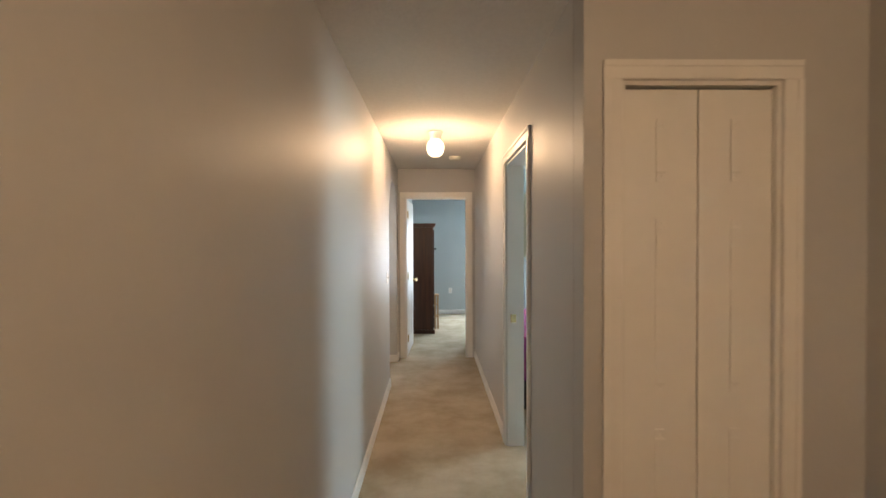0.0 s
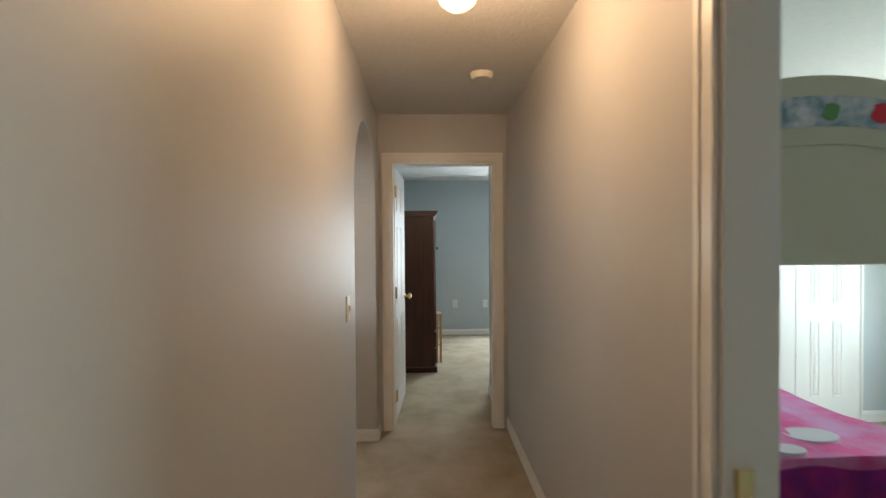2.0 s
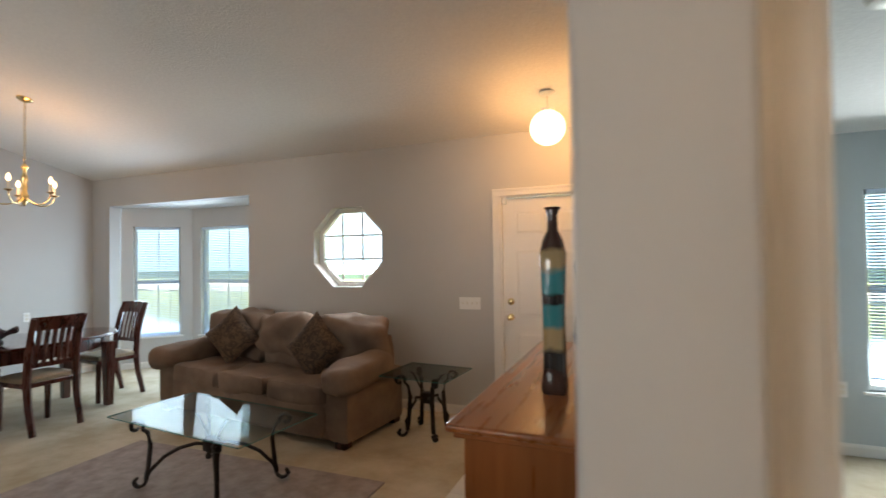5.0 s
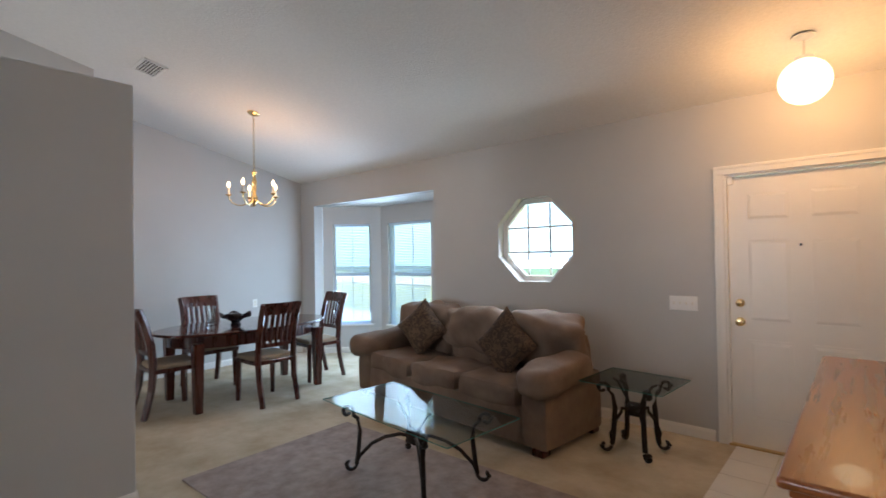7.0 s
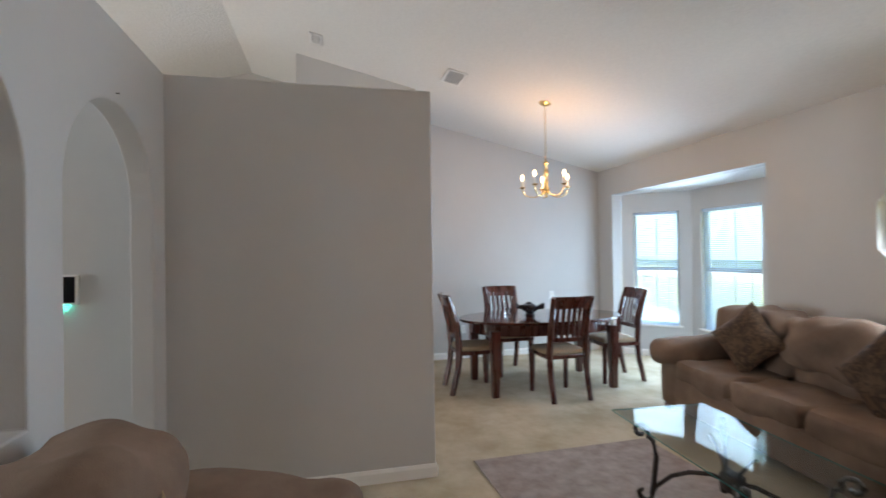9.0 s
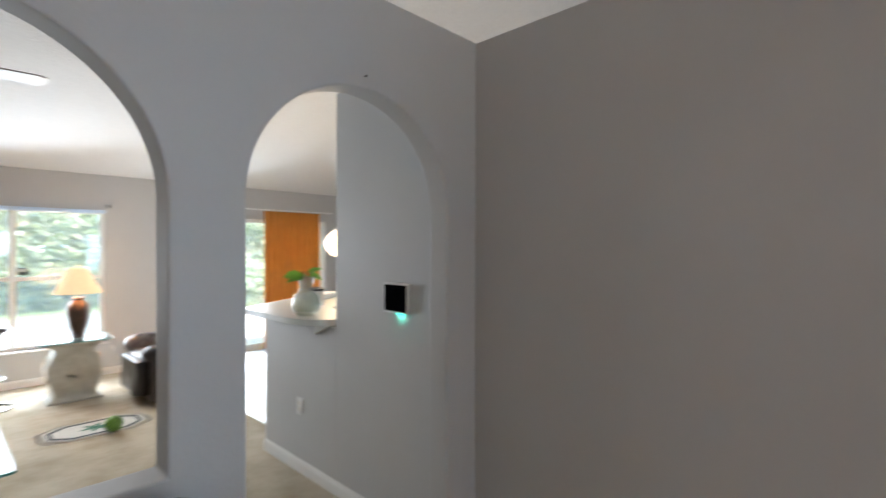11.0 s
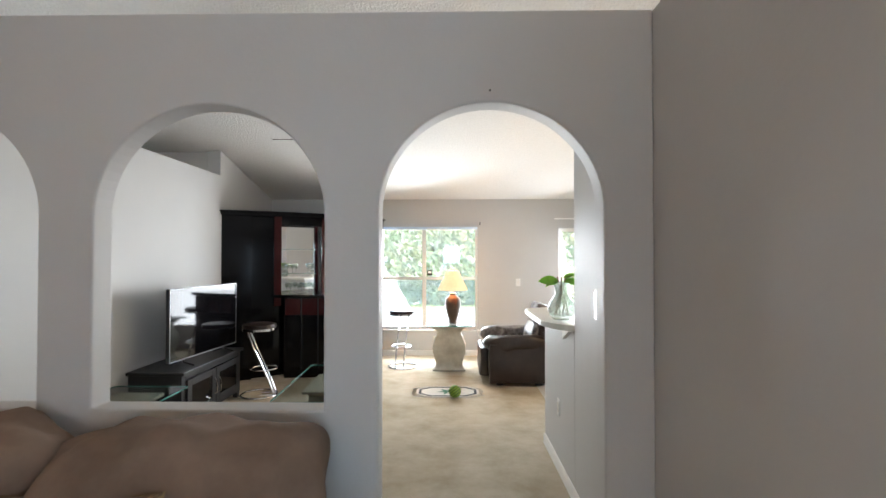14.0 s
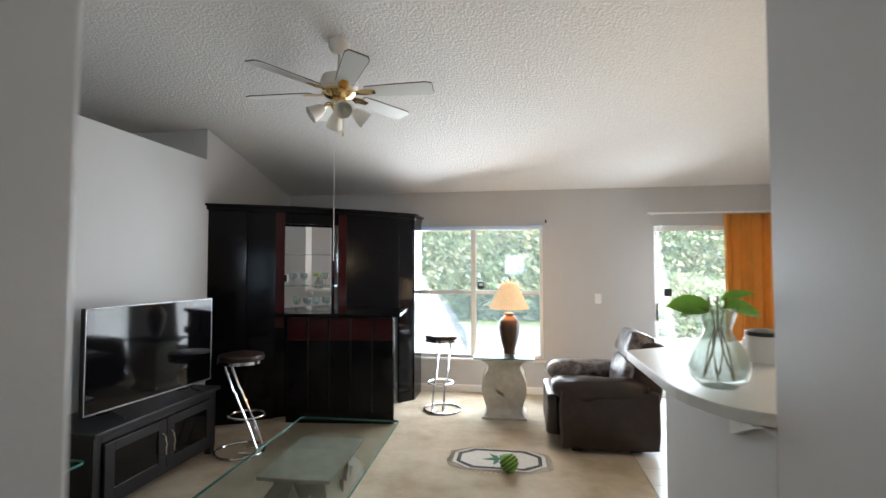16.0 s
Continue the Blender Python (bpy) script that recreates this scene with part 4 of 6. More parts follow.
# ---- lamps of the living room ----
CX, CY = -5.63, 8.45
ch = thing("chandelier", "polished brass five-arm chandelier with lit candle bulbs", "chandelier", pose(CX, CY, 0))
ctop = vault(CY)
canopy_ = shifted(lathe([(0.062, 0.0), (0.062, -0.008), (0.045, -0.022), (0.012, -0.034), (0.0, -0.034)], 24), Matrix.Translation((0, 0, ctop)) @ Matrix.Rotation(radians(-13), 4, "X"))
part("canopy", canopy_, BRASS, ch, smooth=True)
links_bm = []
z = ctop - 0.04
k = 0
while z > 2.39:
    ring = [(0.009 * math.cos(2 * math.pi * i / 10), 0, 0.017 * math.sin(2 * math.pi * i / 10)) for i in range(10)]
    links_bm.append(shifted(tube(ring, 0.0026, 5, closed=True), Matrix.Translation((0, 0, z)) @ Matrix.Rotation(radians(90 * (k % 2)), 4, "Z")))
    z -= 0.027
    k += 1
part("chain", merge(*links_bm), BRASS, ch, smooth=True)
part("stem", lathe([(0.008, 2.40), (0.022, 2.385), (0.03, 2.365), (0.018, 2.345), (0.016, 2.30), (0.026, 2.29), (0.026, 2.24), (0.018, 2.22), (0.024, 2.18), (0.018, 2.14), (0.034, 2.11), (0.03, 2.06), (0.012, 2.03), (0.016, 2.02), (0.0, 2.005)][::-1], 24), BRASS, ch, smooth=True)
for i in range(5):
    a = 2 * math.pi * i / 5 + 0.35
    ca, sa = math.cos(a), math.sin(a)
    arm_ = [(r * ca, r * sa, zz) for r, zz in ((0.02, 2.08), (0.06, 2.045), (0.12, 2.02), (0.18, 2.025), (0.225, 2.055), (0.245, 2.09), (0.25, 2.12))]
    arm_ob = part("arm", tube(arm_, 0.006, 8), BRASS, ch, smooth=True)
    part("drip_cup", lathe([(0.008, 2.115), (0.03, 2.125), (0.034, 2.132), (0.012, 2.136), (0.0, 2.136)], 16, 0.25 * ca, 0.25 * sa), BRASS, arm_ob, smooth=True)
    part("candle_sleeve", lathe([(0.011, 2.134), (0.011, 2.205), (0.0, 2.205)], 12, 0.25 * ca, 0.25 * sa), PLASTIC, arm_ob, smooth=True)
    b_ = part("bulb", lathe([(0.006, 2.205), (0.015, 2.222), (0.017, 2.235), (0.010, 2.258), (0.001, 2.275)], 12, 0.25 * ca, 0.25 * sa), BULBON, arm_ob, smooth=True)
    b_.visible_shadow = False
bulb("chandelier_light", (CX, CY, 2.27), 2.9, 0.16, (1.0, 0.52, 0.22))


def globe_lamp(name, label, place, drop, r, top_z, rod=True):
    root = thing(name, label, "pendant lamp", pose(place[0], place[1], 0))
    cap = lathe([(0.06, 0), (0.06, -0.008), (0.04, -0.022), (0.01, -0.028), (0.0, -0.028)], 24)
    part("canopy", shifted(cap, Matrix.Translation((0, 0, top_z))), WHITEPLASTIC, root, smooth=True)
    part("rod", tube([(0, 0, top_z - 0.02), (0, 0, top_z - drop * 0.5), (0, 0, top_z - drop)], 0.006, 8), CHROME, root, smooth=True)
    c = top_z - drop - r
    prof = [(r * math.sin(math.pi * i / 18), c - r * math.cos(math.pi * i / 18)) for i in range(19)]
    g = part("globe", lathe(prof, 32), LAMPON, root, "lit opal glass globe", smooth=True)
    g.visible_shadow = False
    part("fitter", lathe([(0.05, c + r * 0.93), (0.05, c + r + 0.012), (0.0, c + r + 0.014)], 20), WHITEPLASTIC, root, smooth=True)
    return c


c = globe_lamp("foyer_lamp", "white opal globe pendant lamp near the front door", (-1.05, 9.55), 0.14, 0.135, vault(9.55))
bulb("foyer_light", (-1.05, 9.55, c), 3.9, 0.13, (1.0, 0.48, 0.16))
c = globe_lamp("kitchen_lamp", "white opal globe pendant lamp over the kitchen bar", (-5.07, 2.71), vault(2.71) - 1.725, 0.135, vault(2.71))
bulb("kitchen_light", (-5.07, 2.71, c), 5.5, 0.1, (1.0, 0.72, 0.42))

# entry: dresser, vases, chime
dr = thing("dresser", "orange-brown wooden dresser standing beside the front door", "dresser", pose(-0.93, 7.16, 0))
part("body", boxes((0.025, 0.03, 0.06, 0.435, 1.42, 0.955)), DRESSER, dr, bevel=0.004)
part("top", rounded(-0.02, -0.015, 0.975, 0.445, 1.47, 1.0, 0.009, 3), DRESSER_TOP, dr, smooth=True)
part("cornice", boxes((0.0, 0.005, 0.955, 0.44, 1.45, 0.975)), DRESSER, dr, bevel=0.004)
part("plinth", boxes((0.02, 0.02, 0, 0.435, 1.43, 0.06)), DRESSER, dr, bevel=0.004)
for i in range(3):
    for j in range(2):
        z0 = 0.10 + i * 0.285
        d_ = part("drawer", rounded(0.012, 0.06 + j * 0.67, z0, 0.03, 0.69 + j * 0.67, z0 + 0.26, 0.005), DRESSER, dr)
        for kx in (0.2, 0.45):
            part("drawer_knob", shifted(lathe([(0.008, 0), (0.008, 0.012), (0.017, 0.02), (0.0, 0.028)], 14), Matrix.Translation((0.012, 0.06 + j * 0.67 + kx, z0 + 0.13)) @ Matrix.Rotation(radians(-90), 4, "Y")), BRASS, d_, smooth=True)


def banded(name, stops, rough=0.12):
    """Glaze in bands of colour along the height."""
    m = mat(name, (0.5, 0.5, 0.5), rough, vary=0.0, coat=0.5)
    n, l = m.node_tree.nodes, m.node_tree.links
    tc, sep, ramp, tex, add = n.new("ShaderNodeTexCoord"), n.new("ShaderNodeSeparateXYZ"), n.new("ShaderNodeValToRGB"), n.new("ShaderNodeTexNoise"), n.new("ShaderNodeMath")
    tex.inputs["Scale"].default_value = 14
    add.operation = "MULTIPLY_ADD"
    add.inputs[1].default_value = 0.06
    l.new(tc.outputs["Object"], tex.inputs["Vector"])
    l.new(tc.outputs["Object"], sep.inputs["Vector"])
    l.new(tex.outputs["Fac"], add.inputs[0])
    l.new(sep.outputs["Z"], add.inputs[2])
    l.new(add.outputs[0], ramp.inputs["Fac"])
    while len(ramp.color_ramp.elements) < len(stops):
        ramp.color_ramp.elements.new(0.5)
    for e, (p, c_) in zip(ramp.color_ramp.elements, stops):
        e.position, e.color = p, (*c_, 1)
    l.new(ramp.outputs["Color"], n["Principled BSDF"].inputs["Base Color"])
    return m


BROWNG, TEAL, SAND, BLACKG = (0.045, 0.018, 0.012), (0.03, 0.23, 0.26), (0.40, 0.29, 0.14), (0.01, 0.01, 0.01)
URN_BROWN = mat("brown_glaze", BROWNG, 0.12, vary=0.1, coat=0.5)
GLAZE1 = banded("banded_teal_glaze", [(0.0, BROWNG), (0.11, BROWNG), (0.13, BLACKG), (0.19, BLACKG), (0.21, SAND), (0.28, SAND), (0.30, TEAL), (0.38, TEAL), (0.39, BLACKG), (0.42, BLACKG), (0.43, TEAL), (0.50, TEAL), (0.53, SAND), (0.58, SAND), (0.60, BROWNG)])
v1 = thing("tall_vase", "tall square-shouldered glazed vase in teal, sand and brown bands", "vase", pose(-0.70, 7.58, 1.0) @ Matrix.Scale(0.9, 4))
bm = bmesh.new()
rings = []
for r, z in ((0.055, 0), (0.062, 0.02), (0.052, 0.10), (0.050, 0.3), (0.056, 0.48), (0.060, 0.55), (0.05, 0.60), (0.026, 0.64), (0.024, 0.70), (0.034, 0.725), (0.032, 0.73), (0.02, 0.70)):
    q = 5 if z < 0.6 else 2
    ring = []
    for i in range(24):
        a = 2 * math.pi * i / 24
        rr = 0.82 * r / (abs(math.cos(a)) ** q + abs(math.sin(a)) ** q) ** (1 / q)
        ring.append(bm.verts.new((rr * math.cos(a), rr * math.sin(a), z)))
    rings.append(ring)
for a, b in zip(rings, rings[1:]):
    for i in range(24):
        bm.faces.new((a[i], a[(i + 1) % 24], b[(i + 1) % 24], b[i]))
bm.faces.new(rings[0][::-1])
bm.faces.new(rings[-1])
part("body", bm, GLAZE1, v1, smooth=True)
ring_ = [(0.027 * math.cos(2 * math.pi * i / 24), 0.027 * math.sin(2 * math.pi * i / 24), 0.728) for i in range(24)]
part("lip", tube(ring_, 0.005, 8, closed=True), URN_BROWN, v1, "thick brown glazed lip", smooth=True)
v2 = thing("gourd_vase", "waisted double-bulb glazed vase in teal, sand and brown bands", "vase", pose(-0.60, 7.95, 1.0) @ Matrix.Scale(0.92, 4))
part("body", lathe([(r * 0.92, z * 0.94) for r, z in [(0.05, 0), (0.06, 0.02), (0.085, 0.10), (0.10, 0.17), (0.092, 0.25), (0.06, 0.33), (0.058, 0.37), (0.085, 0.45), (0.092, 0.51), (0.075, 0.57), (0.04, 0.63), (0.034, 0.68), (0.048, 0.70), (0.044, 0.705), (0.03, 0.68)]], 32), GLAZE1, v2, smooth=True)
chime = thing("door_chime", "cream door chime box with dark wooden sides on the wall", "door chime", pose(ROOM_E, 8.63, 2.15))
part("case", rounded(-0.055, -0.10, -0.13, 0.0, 0.10, 0.13, 0.006), WARDROBE, chime, "dark wooden case")
part("cover", rounded(-0.063, -0.065, -0.10, -0.053, 0.065, 0.10, 0.006), PLASTIC, chime, "cream cover")


def plate_on(name, label, m, w, h, kind, n_=1):
    """A switch or outlet plate, facing -y in its own frame."""
    root = thing(name, label, "switch plate" if kind == "switch" else "wall outlet", m)
    part("plate", rounded(-w / 2, -0.007, -h / 2, w / 2, 0, h / 2, 0.003), WHITEPLASTIC, root)
    for i in range(n_):
        x = (i - (n_ - 1) / 2) * 0.046
        if kind == "switch":
            part("toggle", rounded(x - 0.005, -0.018, -0.010, x + 0.005, -0.006, 0.012, 0.002), PLASTIC, root)
        else:
            for dz in (-0.02, 0.02):
                part("socket", rounded(x - 0.016, -0.0095, dz - 0.014, x + 0.016, -0.006, dz + 0.014, 0.004), PLASTIC, root)
    return root


plate_on("light_switch", "white four-gang light switch plate beside the front door", pose(-1.90, NORTH, 1.05), 0.21, 0.115, "switch", 4)
plate_on("light_switch", "white light switch on the hallway wall", pose(HALL_W, 5.085, 1.127, 0, 0, 90), 0.07, 0.115, "switch", 1)
plate_on("light_switch", "white light switch inside the bedroom", pose(0.635, 6.95, 1.14, 0, 0, -90), 0.07, 0.115, "switch", 1)
plate_on("wall_outlet", "white outlet low on the bedroom wall", pose(0.475, 10.23, 0.475), 0.07, 0.115, "outlet")
plate_on("wall_outlet", "white blank plate low on the bedroom wall", pose(0.94, 10.23, 0.475), 0.07, 0.115, "outlet")
plate_on("wall_outlet", "white outlet low on the bar wall", pose(-4.055, 3.76, 0.455, 0, 0, 90), 0.07, 0.115, "outlet")
plate_on("wall_outlet", "cream switch on the rear wall", pose(-4.31, SOUTH, 1.13, 0, 0, 180), 0.07, 0.115, "switch", 1)
plate_on("wall_outlet", "white outlet on the dining wall", pose(WEST, 8.02, 0.40, 0, 0, 90), 0.07, 0.115, "outlet")
plate_on("wall_outlet", "white outlet on the dining wall", pose(WEST, 9.35, 0.82, 0, 0, 90), 0.07, 0.115, "outlet")


def ceiling_vent(place, tilt, w=0.34, d=0.2, name="ceiling_vent"):
    root = thing(name, "white louvred air vent in the sloping ceiling", "air vent", Matrix.Translation(place) @ Matrix.Rotation(tilt, 4, "X"))
    part("frame", boxes((-w / 2, -d / 2, -0.012, w / 2, -d / 2 + 0.025, 0), (-w / 2, d / 2 - 0.025, -0.012, w / 2, d / 2, 0), (-w / 2, -d / 2, -0.012, -w / 2 + 0.025, d / 2, 0), (w / 2 - 0.025, -d / 2, -0.012, w / 2, d / 2, 0)), WHITEPLASTIC, root, bevel=0.002)
    part("backing", boxes((-w / 2 + 0.02, -d / 2 + 0.02, -0.003, w / 2 - 0.02, d / 2 - 0.02, -0.001)), BLACKPLASTIC, root)
    for i in range(6):
        y = -d / 2 + 0.04 + i * (d - 0.08) / 5
        part("slat", shifted(boxes((-w / 2 + 0.025, -0.011, -0.0015, w / 2 - 0.025, 0.011, 0.0015)), Matrix.Translation((0, y, -0.008)) @ Matrix.Rotation(radians(35), 4, "X")), WHITEPLASTIC, root)


tilt_n = -math.atan((ZR - ZN) / (NORTH - RIDGE))
ceiling_vent((-5.69, 7.49, vault(7.49) - 0.003), tilt_n)
ceiling_vent((-5.79, 6.14, vault(6.14) - 0.003), tilt_n, 0.22, 0.12)


def detector(name, label, place, r=0.065):
    root = thing(name, label, "smoke detector", pose(*place))
    part("body", lathe([(0.0, 0), (r, 0), (r, -0.012), (r * 0.86, -0.034), (r * 0.5, -0.040), (0.0, -0.040)][::-1], 28), PLASTIC, root, smooth=True)
    part("vent_ring", lathe([(r * 0.9, -0.014), (r * 0.93, -0.018), (r * 0.9, -0.022)], 28), BLACKPLASTIC, root)


detector("smoke_detector", "cream round smoke detector on the hallway ceiling", (0.375, 5.66, 2.39))
detector("smoke_detector", "cream round smoke detector on the bedroom ceiling", (0.39, 7.90, 2.36), 0.075)

# hallway lamp: a bare-looking jar globe on a ceiling holder


def hall_lamp(x, y, watts):
    hl = thing("hall_lamp", "lit jar-shaped glass ceiling lamp in the hallway", "ceiling lamp", pose(x, y, 0))
    part("holder", lathe([(0.0, 2.39), (0.062, 2.39), (0.064, 2.375), (0.05, 2.355), (0.045, 2.32), (0.0, 2.32)][::-1], 28), WHITEPLASTIC, hl, smooth=True)
    g = part("globe", lathe([(0.042, 2.322), (0.05, 2.312), (0.066, 2.292), (0.073, 2.262), (0.071, 2.235), (0.058, 2.203), (0.033, 2.184), (0.0, 2.178)][::-1], 32), LAMPON, hl, "lit glass jar shade", smooth=True)
    g.visible_shadow = False
    bulb("hall_light", (x, y, 2.25), watts, 0.06)


hall_lamp(0.16, 4.47, 3.6)
hall_lamp(0.75, -0.45, 5.2)

sensor = thing("door_sensor", "small white alarm sensor at the top of the front door", "door sensor", pose(-1.56, NORTH, 2.0))
part("case", rounded(-0.02, 0.012, -0.035, 0.02, 0.036, 0.035, 0.005), WHITEPLASTIC, sensor)
nail = thing("picture_nail", "small dark nail in the partition above an arch", "nail", pose(-3.44, 5.32, 2.19))
part("shank", shifted(lathe([(0.002, 0), (0.002, 0.012), (0.004, 0.013), (0.004, 0.015), (0.0, 0.015)], 8), Matrix.Rotation(radians(-90), 4, "X")), BLACKPLASTIC, nail)

# ---- family room ----


def carved_pedestal(root, w, d, h):
    """A waisted plaster block with a carved leaf on its faces."""
    prof = ((0.50, 0.0), (0.50, 0.035), (0.46, 0.05), (0.40, 0.11), (0.41, 0.2), (0.46, 0.33), (0.50, 0.46), (0.50, 0.58), (0.44, 0.70), (0.37, 0.80), (0.36, 0.86), (0.42, 0.92), (0.50, 0.95), (0.50, 1.0))
    bm = bmesh.new()
    rings = []
    for s, z in prof:
        rings.append([bm.verts.new((sx * s * w, sy * s * d, z * h)) for sx, sy in ((-1, -1), (0, -1.02), (1, -1), (1.02, 0), (1, 1), (0, 1.02), (-1, 1), (-1.02, 0))])
    for a, b in zip(rings, rings[1:]):
        for i in range(8):
            bm.faces.new((a[i], a[(i + 1) % 8], b[(i + 1) % 8], b[i]))
    bm.faces.new(rings[0][::-1])
    bm.faces.new(rings[-1])
    part("base", bm, STONE, root, smooth=True, bevel=0.004)
    for face, half_d, rot in ((1, d, 180), (-1, d, 0), (1, w, 90), (-1, w, -90)):
        leaves = []
        for ang, ln in ((-58, 0.13), (-28, 0.19), (0, 0.23), (28, 0.19), (58, 0.13)):
            pts = [(0, 0), (0.035, ln * 0.35), (0.03, ln * 0.7), (0, ln), (-0.03, ln * 0.7), (-0.035, ln * 0.35)]
            leaf = prism(pts, -0.012, 0.012, "y")
            leaves.append(shifted(leaf, Matrix.Translation((0, 0, h * 0.36)) @ Matrix.Rotation(radians(ang), 4, "Y")))
        bm = merge(*leaves)
        shifted(bm, Matrix.Rotation(radians(rot), 4, "Z") @ Matrix.Translation((0, -half_d * 0.475, 0)))
        part("carved_leaf", bm, STONE, root, bevel=0.003)


def glass_slab(root, w, d, z, t=0.012):
    bm = boxes((-w / 2, -d / 2, z, w / 2, d / 2, z + t))
    bmesh.ops.bevel(bm, geom=[e for e in bm.edges if abs(e.verts[0].co.z - e.verts[1].co.z) > 0.005], offset=0.03, segments=4, affect="EDGES")
    part("glass_top", bm, TABLEGLASS, root, "clear glass top with a green edge")
    glass_rim(root, w, d, z, z + t, 0.03)


lt = thing("lamp_table", "glass-topped side table on a carved plaster pedestal", "side table", pose(-3.25, 0.62, 0), "pedestal tables")
carved_pedestal(lt, 0.44, 0.36, 0.597)
glass_slab(lt, 0.60, 0.52, 0.60)
et = thing("pedestal_table", "glass-topped side table on a carved plaster pedestal", "side table", pose(-0.86, 3.72, 0, 0, 0, 90), "pedestal tables")
carved_pedestal(et, 0.44, 0.36, 0.467)
glass_slab(et, 0.72, 0.60, 0.47)
gt = thing("glass_coffee_table", "large glass coffee table on a carved plaster pedestal", "coffee table", pose(-2.22, 2.90, 0, 0, 0, 92))
carved_pedestal(gt, 0.62, 0.40, 0.397)
glass_slab(gt, 1.28, 0.72, 0.40, 0.014)

lamp = thing("table_lamp", "brown ribbed urn table lamp with a lit pleated cream shade", "table lamp", pose(-3.30, 0.60, 0.612))
URN = mat("brown_ribbed_ceramic", (0.075, 0.042, 0.026), 0.35, vary=0.25, scale=10, fine=0.3, fine_scale=50)
bm = lathe([(0.055, 0), (0.062, 0.012), (0.055, 0.03), (0.075, 0.10), (0.098, 0.19), (0.108, 0.27), (0.098, 0.335), (0.06, 0.375), (0.042, 0.39), (0.052, 0.41), (0.035, 0.42), (0.0, 0.42)], 48)
for v in bm.verts:
    a = math.atan2(v.co.y, v.co.x)
    r = math.hypot(v.co.x, v.co.y)
    if 0.03 < v.co.z < 0.37:
        k = 1 + 0.025 * math.cos(16 * a)
        v.co.x, v.co.y = v.co.x * k, v.co.y * k
part("body", bm, URN, lamp, smooth=True)
part("stem", tube([(0, 0, 0.41), (0, 0, 0.55), (0, 0, 0.735)], 0.006, 8), BRASS, lamp)
sh = bmesh.new()
lo, hi = [], []
for i in range(96):
    a = 2 * math.pi * i / 96
    k = 1 + (0.012 if i % 2 else -0.012)
    lo.append(sh.verts.new((0.205 * k * math.cos(a), 0.205 * k * math.sin(a), 0.46)))
    hi.append(sh.verts.new((0.075 * k * math.cos(a), 0.075 * k * math.sin(a), 0.72)))
for i in range(96):
    sh.faces.new((lo[i], lo[(i + 1) % 96], hi[(i + 1) % 96], hi[i]))
shade = part("shade", sh, SHADE, lamp, "pleated cream cloth shade")
thick = shade.modifiers.new("thickness", "SOLIDIFY")
thick.thickness = 0.002
shade.visible_shadow = False
part("finial", lathe([(0.008, 0.73), (0.012, 0.742), (0.006, 0.755), (0.0, 0.76)], 12), BRASS, lamp, smooth=True)
part("cord", tube([(-0.05, -0.02, 0.006), (-0.28, -0.05, 0.006), (-0.325, -0.09, -0.06), (-0.37, -0.30, -0.22), (-0.42, -0.60, -0.30), (-0.44, -0.80, -0.26)], 0.0035, 6), PLASTIC, lamp, "thin pale cord", smooth=True)
bulb("table_lamp_light", (-3.30, 0.60, 1.17), 1.4, 0.05, (1.0, 0.50, 0.19))

# corner bar unit in black lacquer
bar = thing("corner_bar_cabinet", "tall black lacquer corner bar cabinet with a curved crown", "bar cabinet")


def curve(a, b, k=10, bulge=0.05):
    out = []
    for i in range(k + 1):
        t = i / k
        x, y = a[0] + (b[0] - a[0]) * t, a[1] + (b[1] - a[1]) * t
        n_ = Vector((b[1] - a[1], -(b[0] - a[0]), 0)).normalized()
        s = 4 * t * (1 - t) * bulge
        out.append((x - n_.x * s, y - n_.y * s) if n_.y < 0 else (x + n_.x * s, y + n_.y * s))
    return out


arc_ = curve((-0.475, 1.46), (-2.24, 0.28), 24, 0.12)
crown = arc_ + [(-2.24, -0.14), (-0.475, -0.14)]
part("crown", prism(crown, 2.04, 2.075), BLACKLAC, bar, bevel=0.004)
part("crown_lip", prism(curve((-0.475, 1.485), (-2.265, 0.28), 24, 0.13) + [(-2.265, -0.14), (-0.475, -0.14)], 2.075, 2.10), BLACKLAC, bar, bevel=0.004)


def panel(name, a, b, z0, z1, t, material, label="", back=0.0, bevel=0.003):
    """An upright board between two plan points, t thick towards the corner of the room."""
    n_ = Vector((b[1] - a[1], -(b[0] - a[0]), 0)).normalized()
    if n_.y > 0:
        n_ = -n_
    a, b = (a[0] + n_.x * back, a[1] + n_.y * back), (b[0] + n_.x * back, b[1] + n_.y * back)
    return part(name, prism([a, b, (b[0] + n_.x * t, b[1] + n_.y * t), (a[0] + n_.x * t, a[1] + n_.y * t)], z0, z1), material, bar, label, bevel=bevel)


def on(i):
    return arc_[i]


panel("tower_side", on(0), on(4), 0.0, 2.04, 0.03, BLACKLAC, back=0.03)
panel("left_door", on(4), on(7), 0.0, 2.04, 0.02, BLACKLAC, back=0.10)
panel("pillar", on(7), on(8), 0.9, 2.04, 0.06, MAROON, "maroon lacquer pillar", back=0.03)
panel("mirror_back", on(8), on(14), 1.0, 2.0, 0.01, MIRROR, "mirror at the back of the display", back=0.22)
panel("display_header", on(8), on(14), 1.93, 2.04, 0.03, BLACKLAC, back=0.05)
panel("display_floor", on(8), on(14), 1.02, 1.05, 0.24, BLACKLAC, back=0.03)
for z in (1.30, 1.62):
    panel("glass_shelf", on(8), on(14), z, z + 0.008, 0.15, GREENGLASS, "glass display shelf", back=0.06, bevel=0)
panel("pillar", on(14), on(15), 0.9, 2.04, 0.06, MAROON, "maroon lacquer pillar", back=0.03)
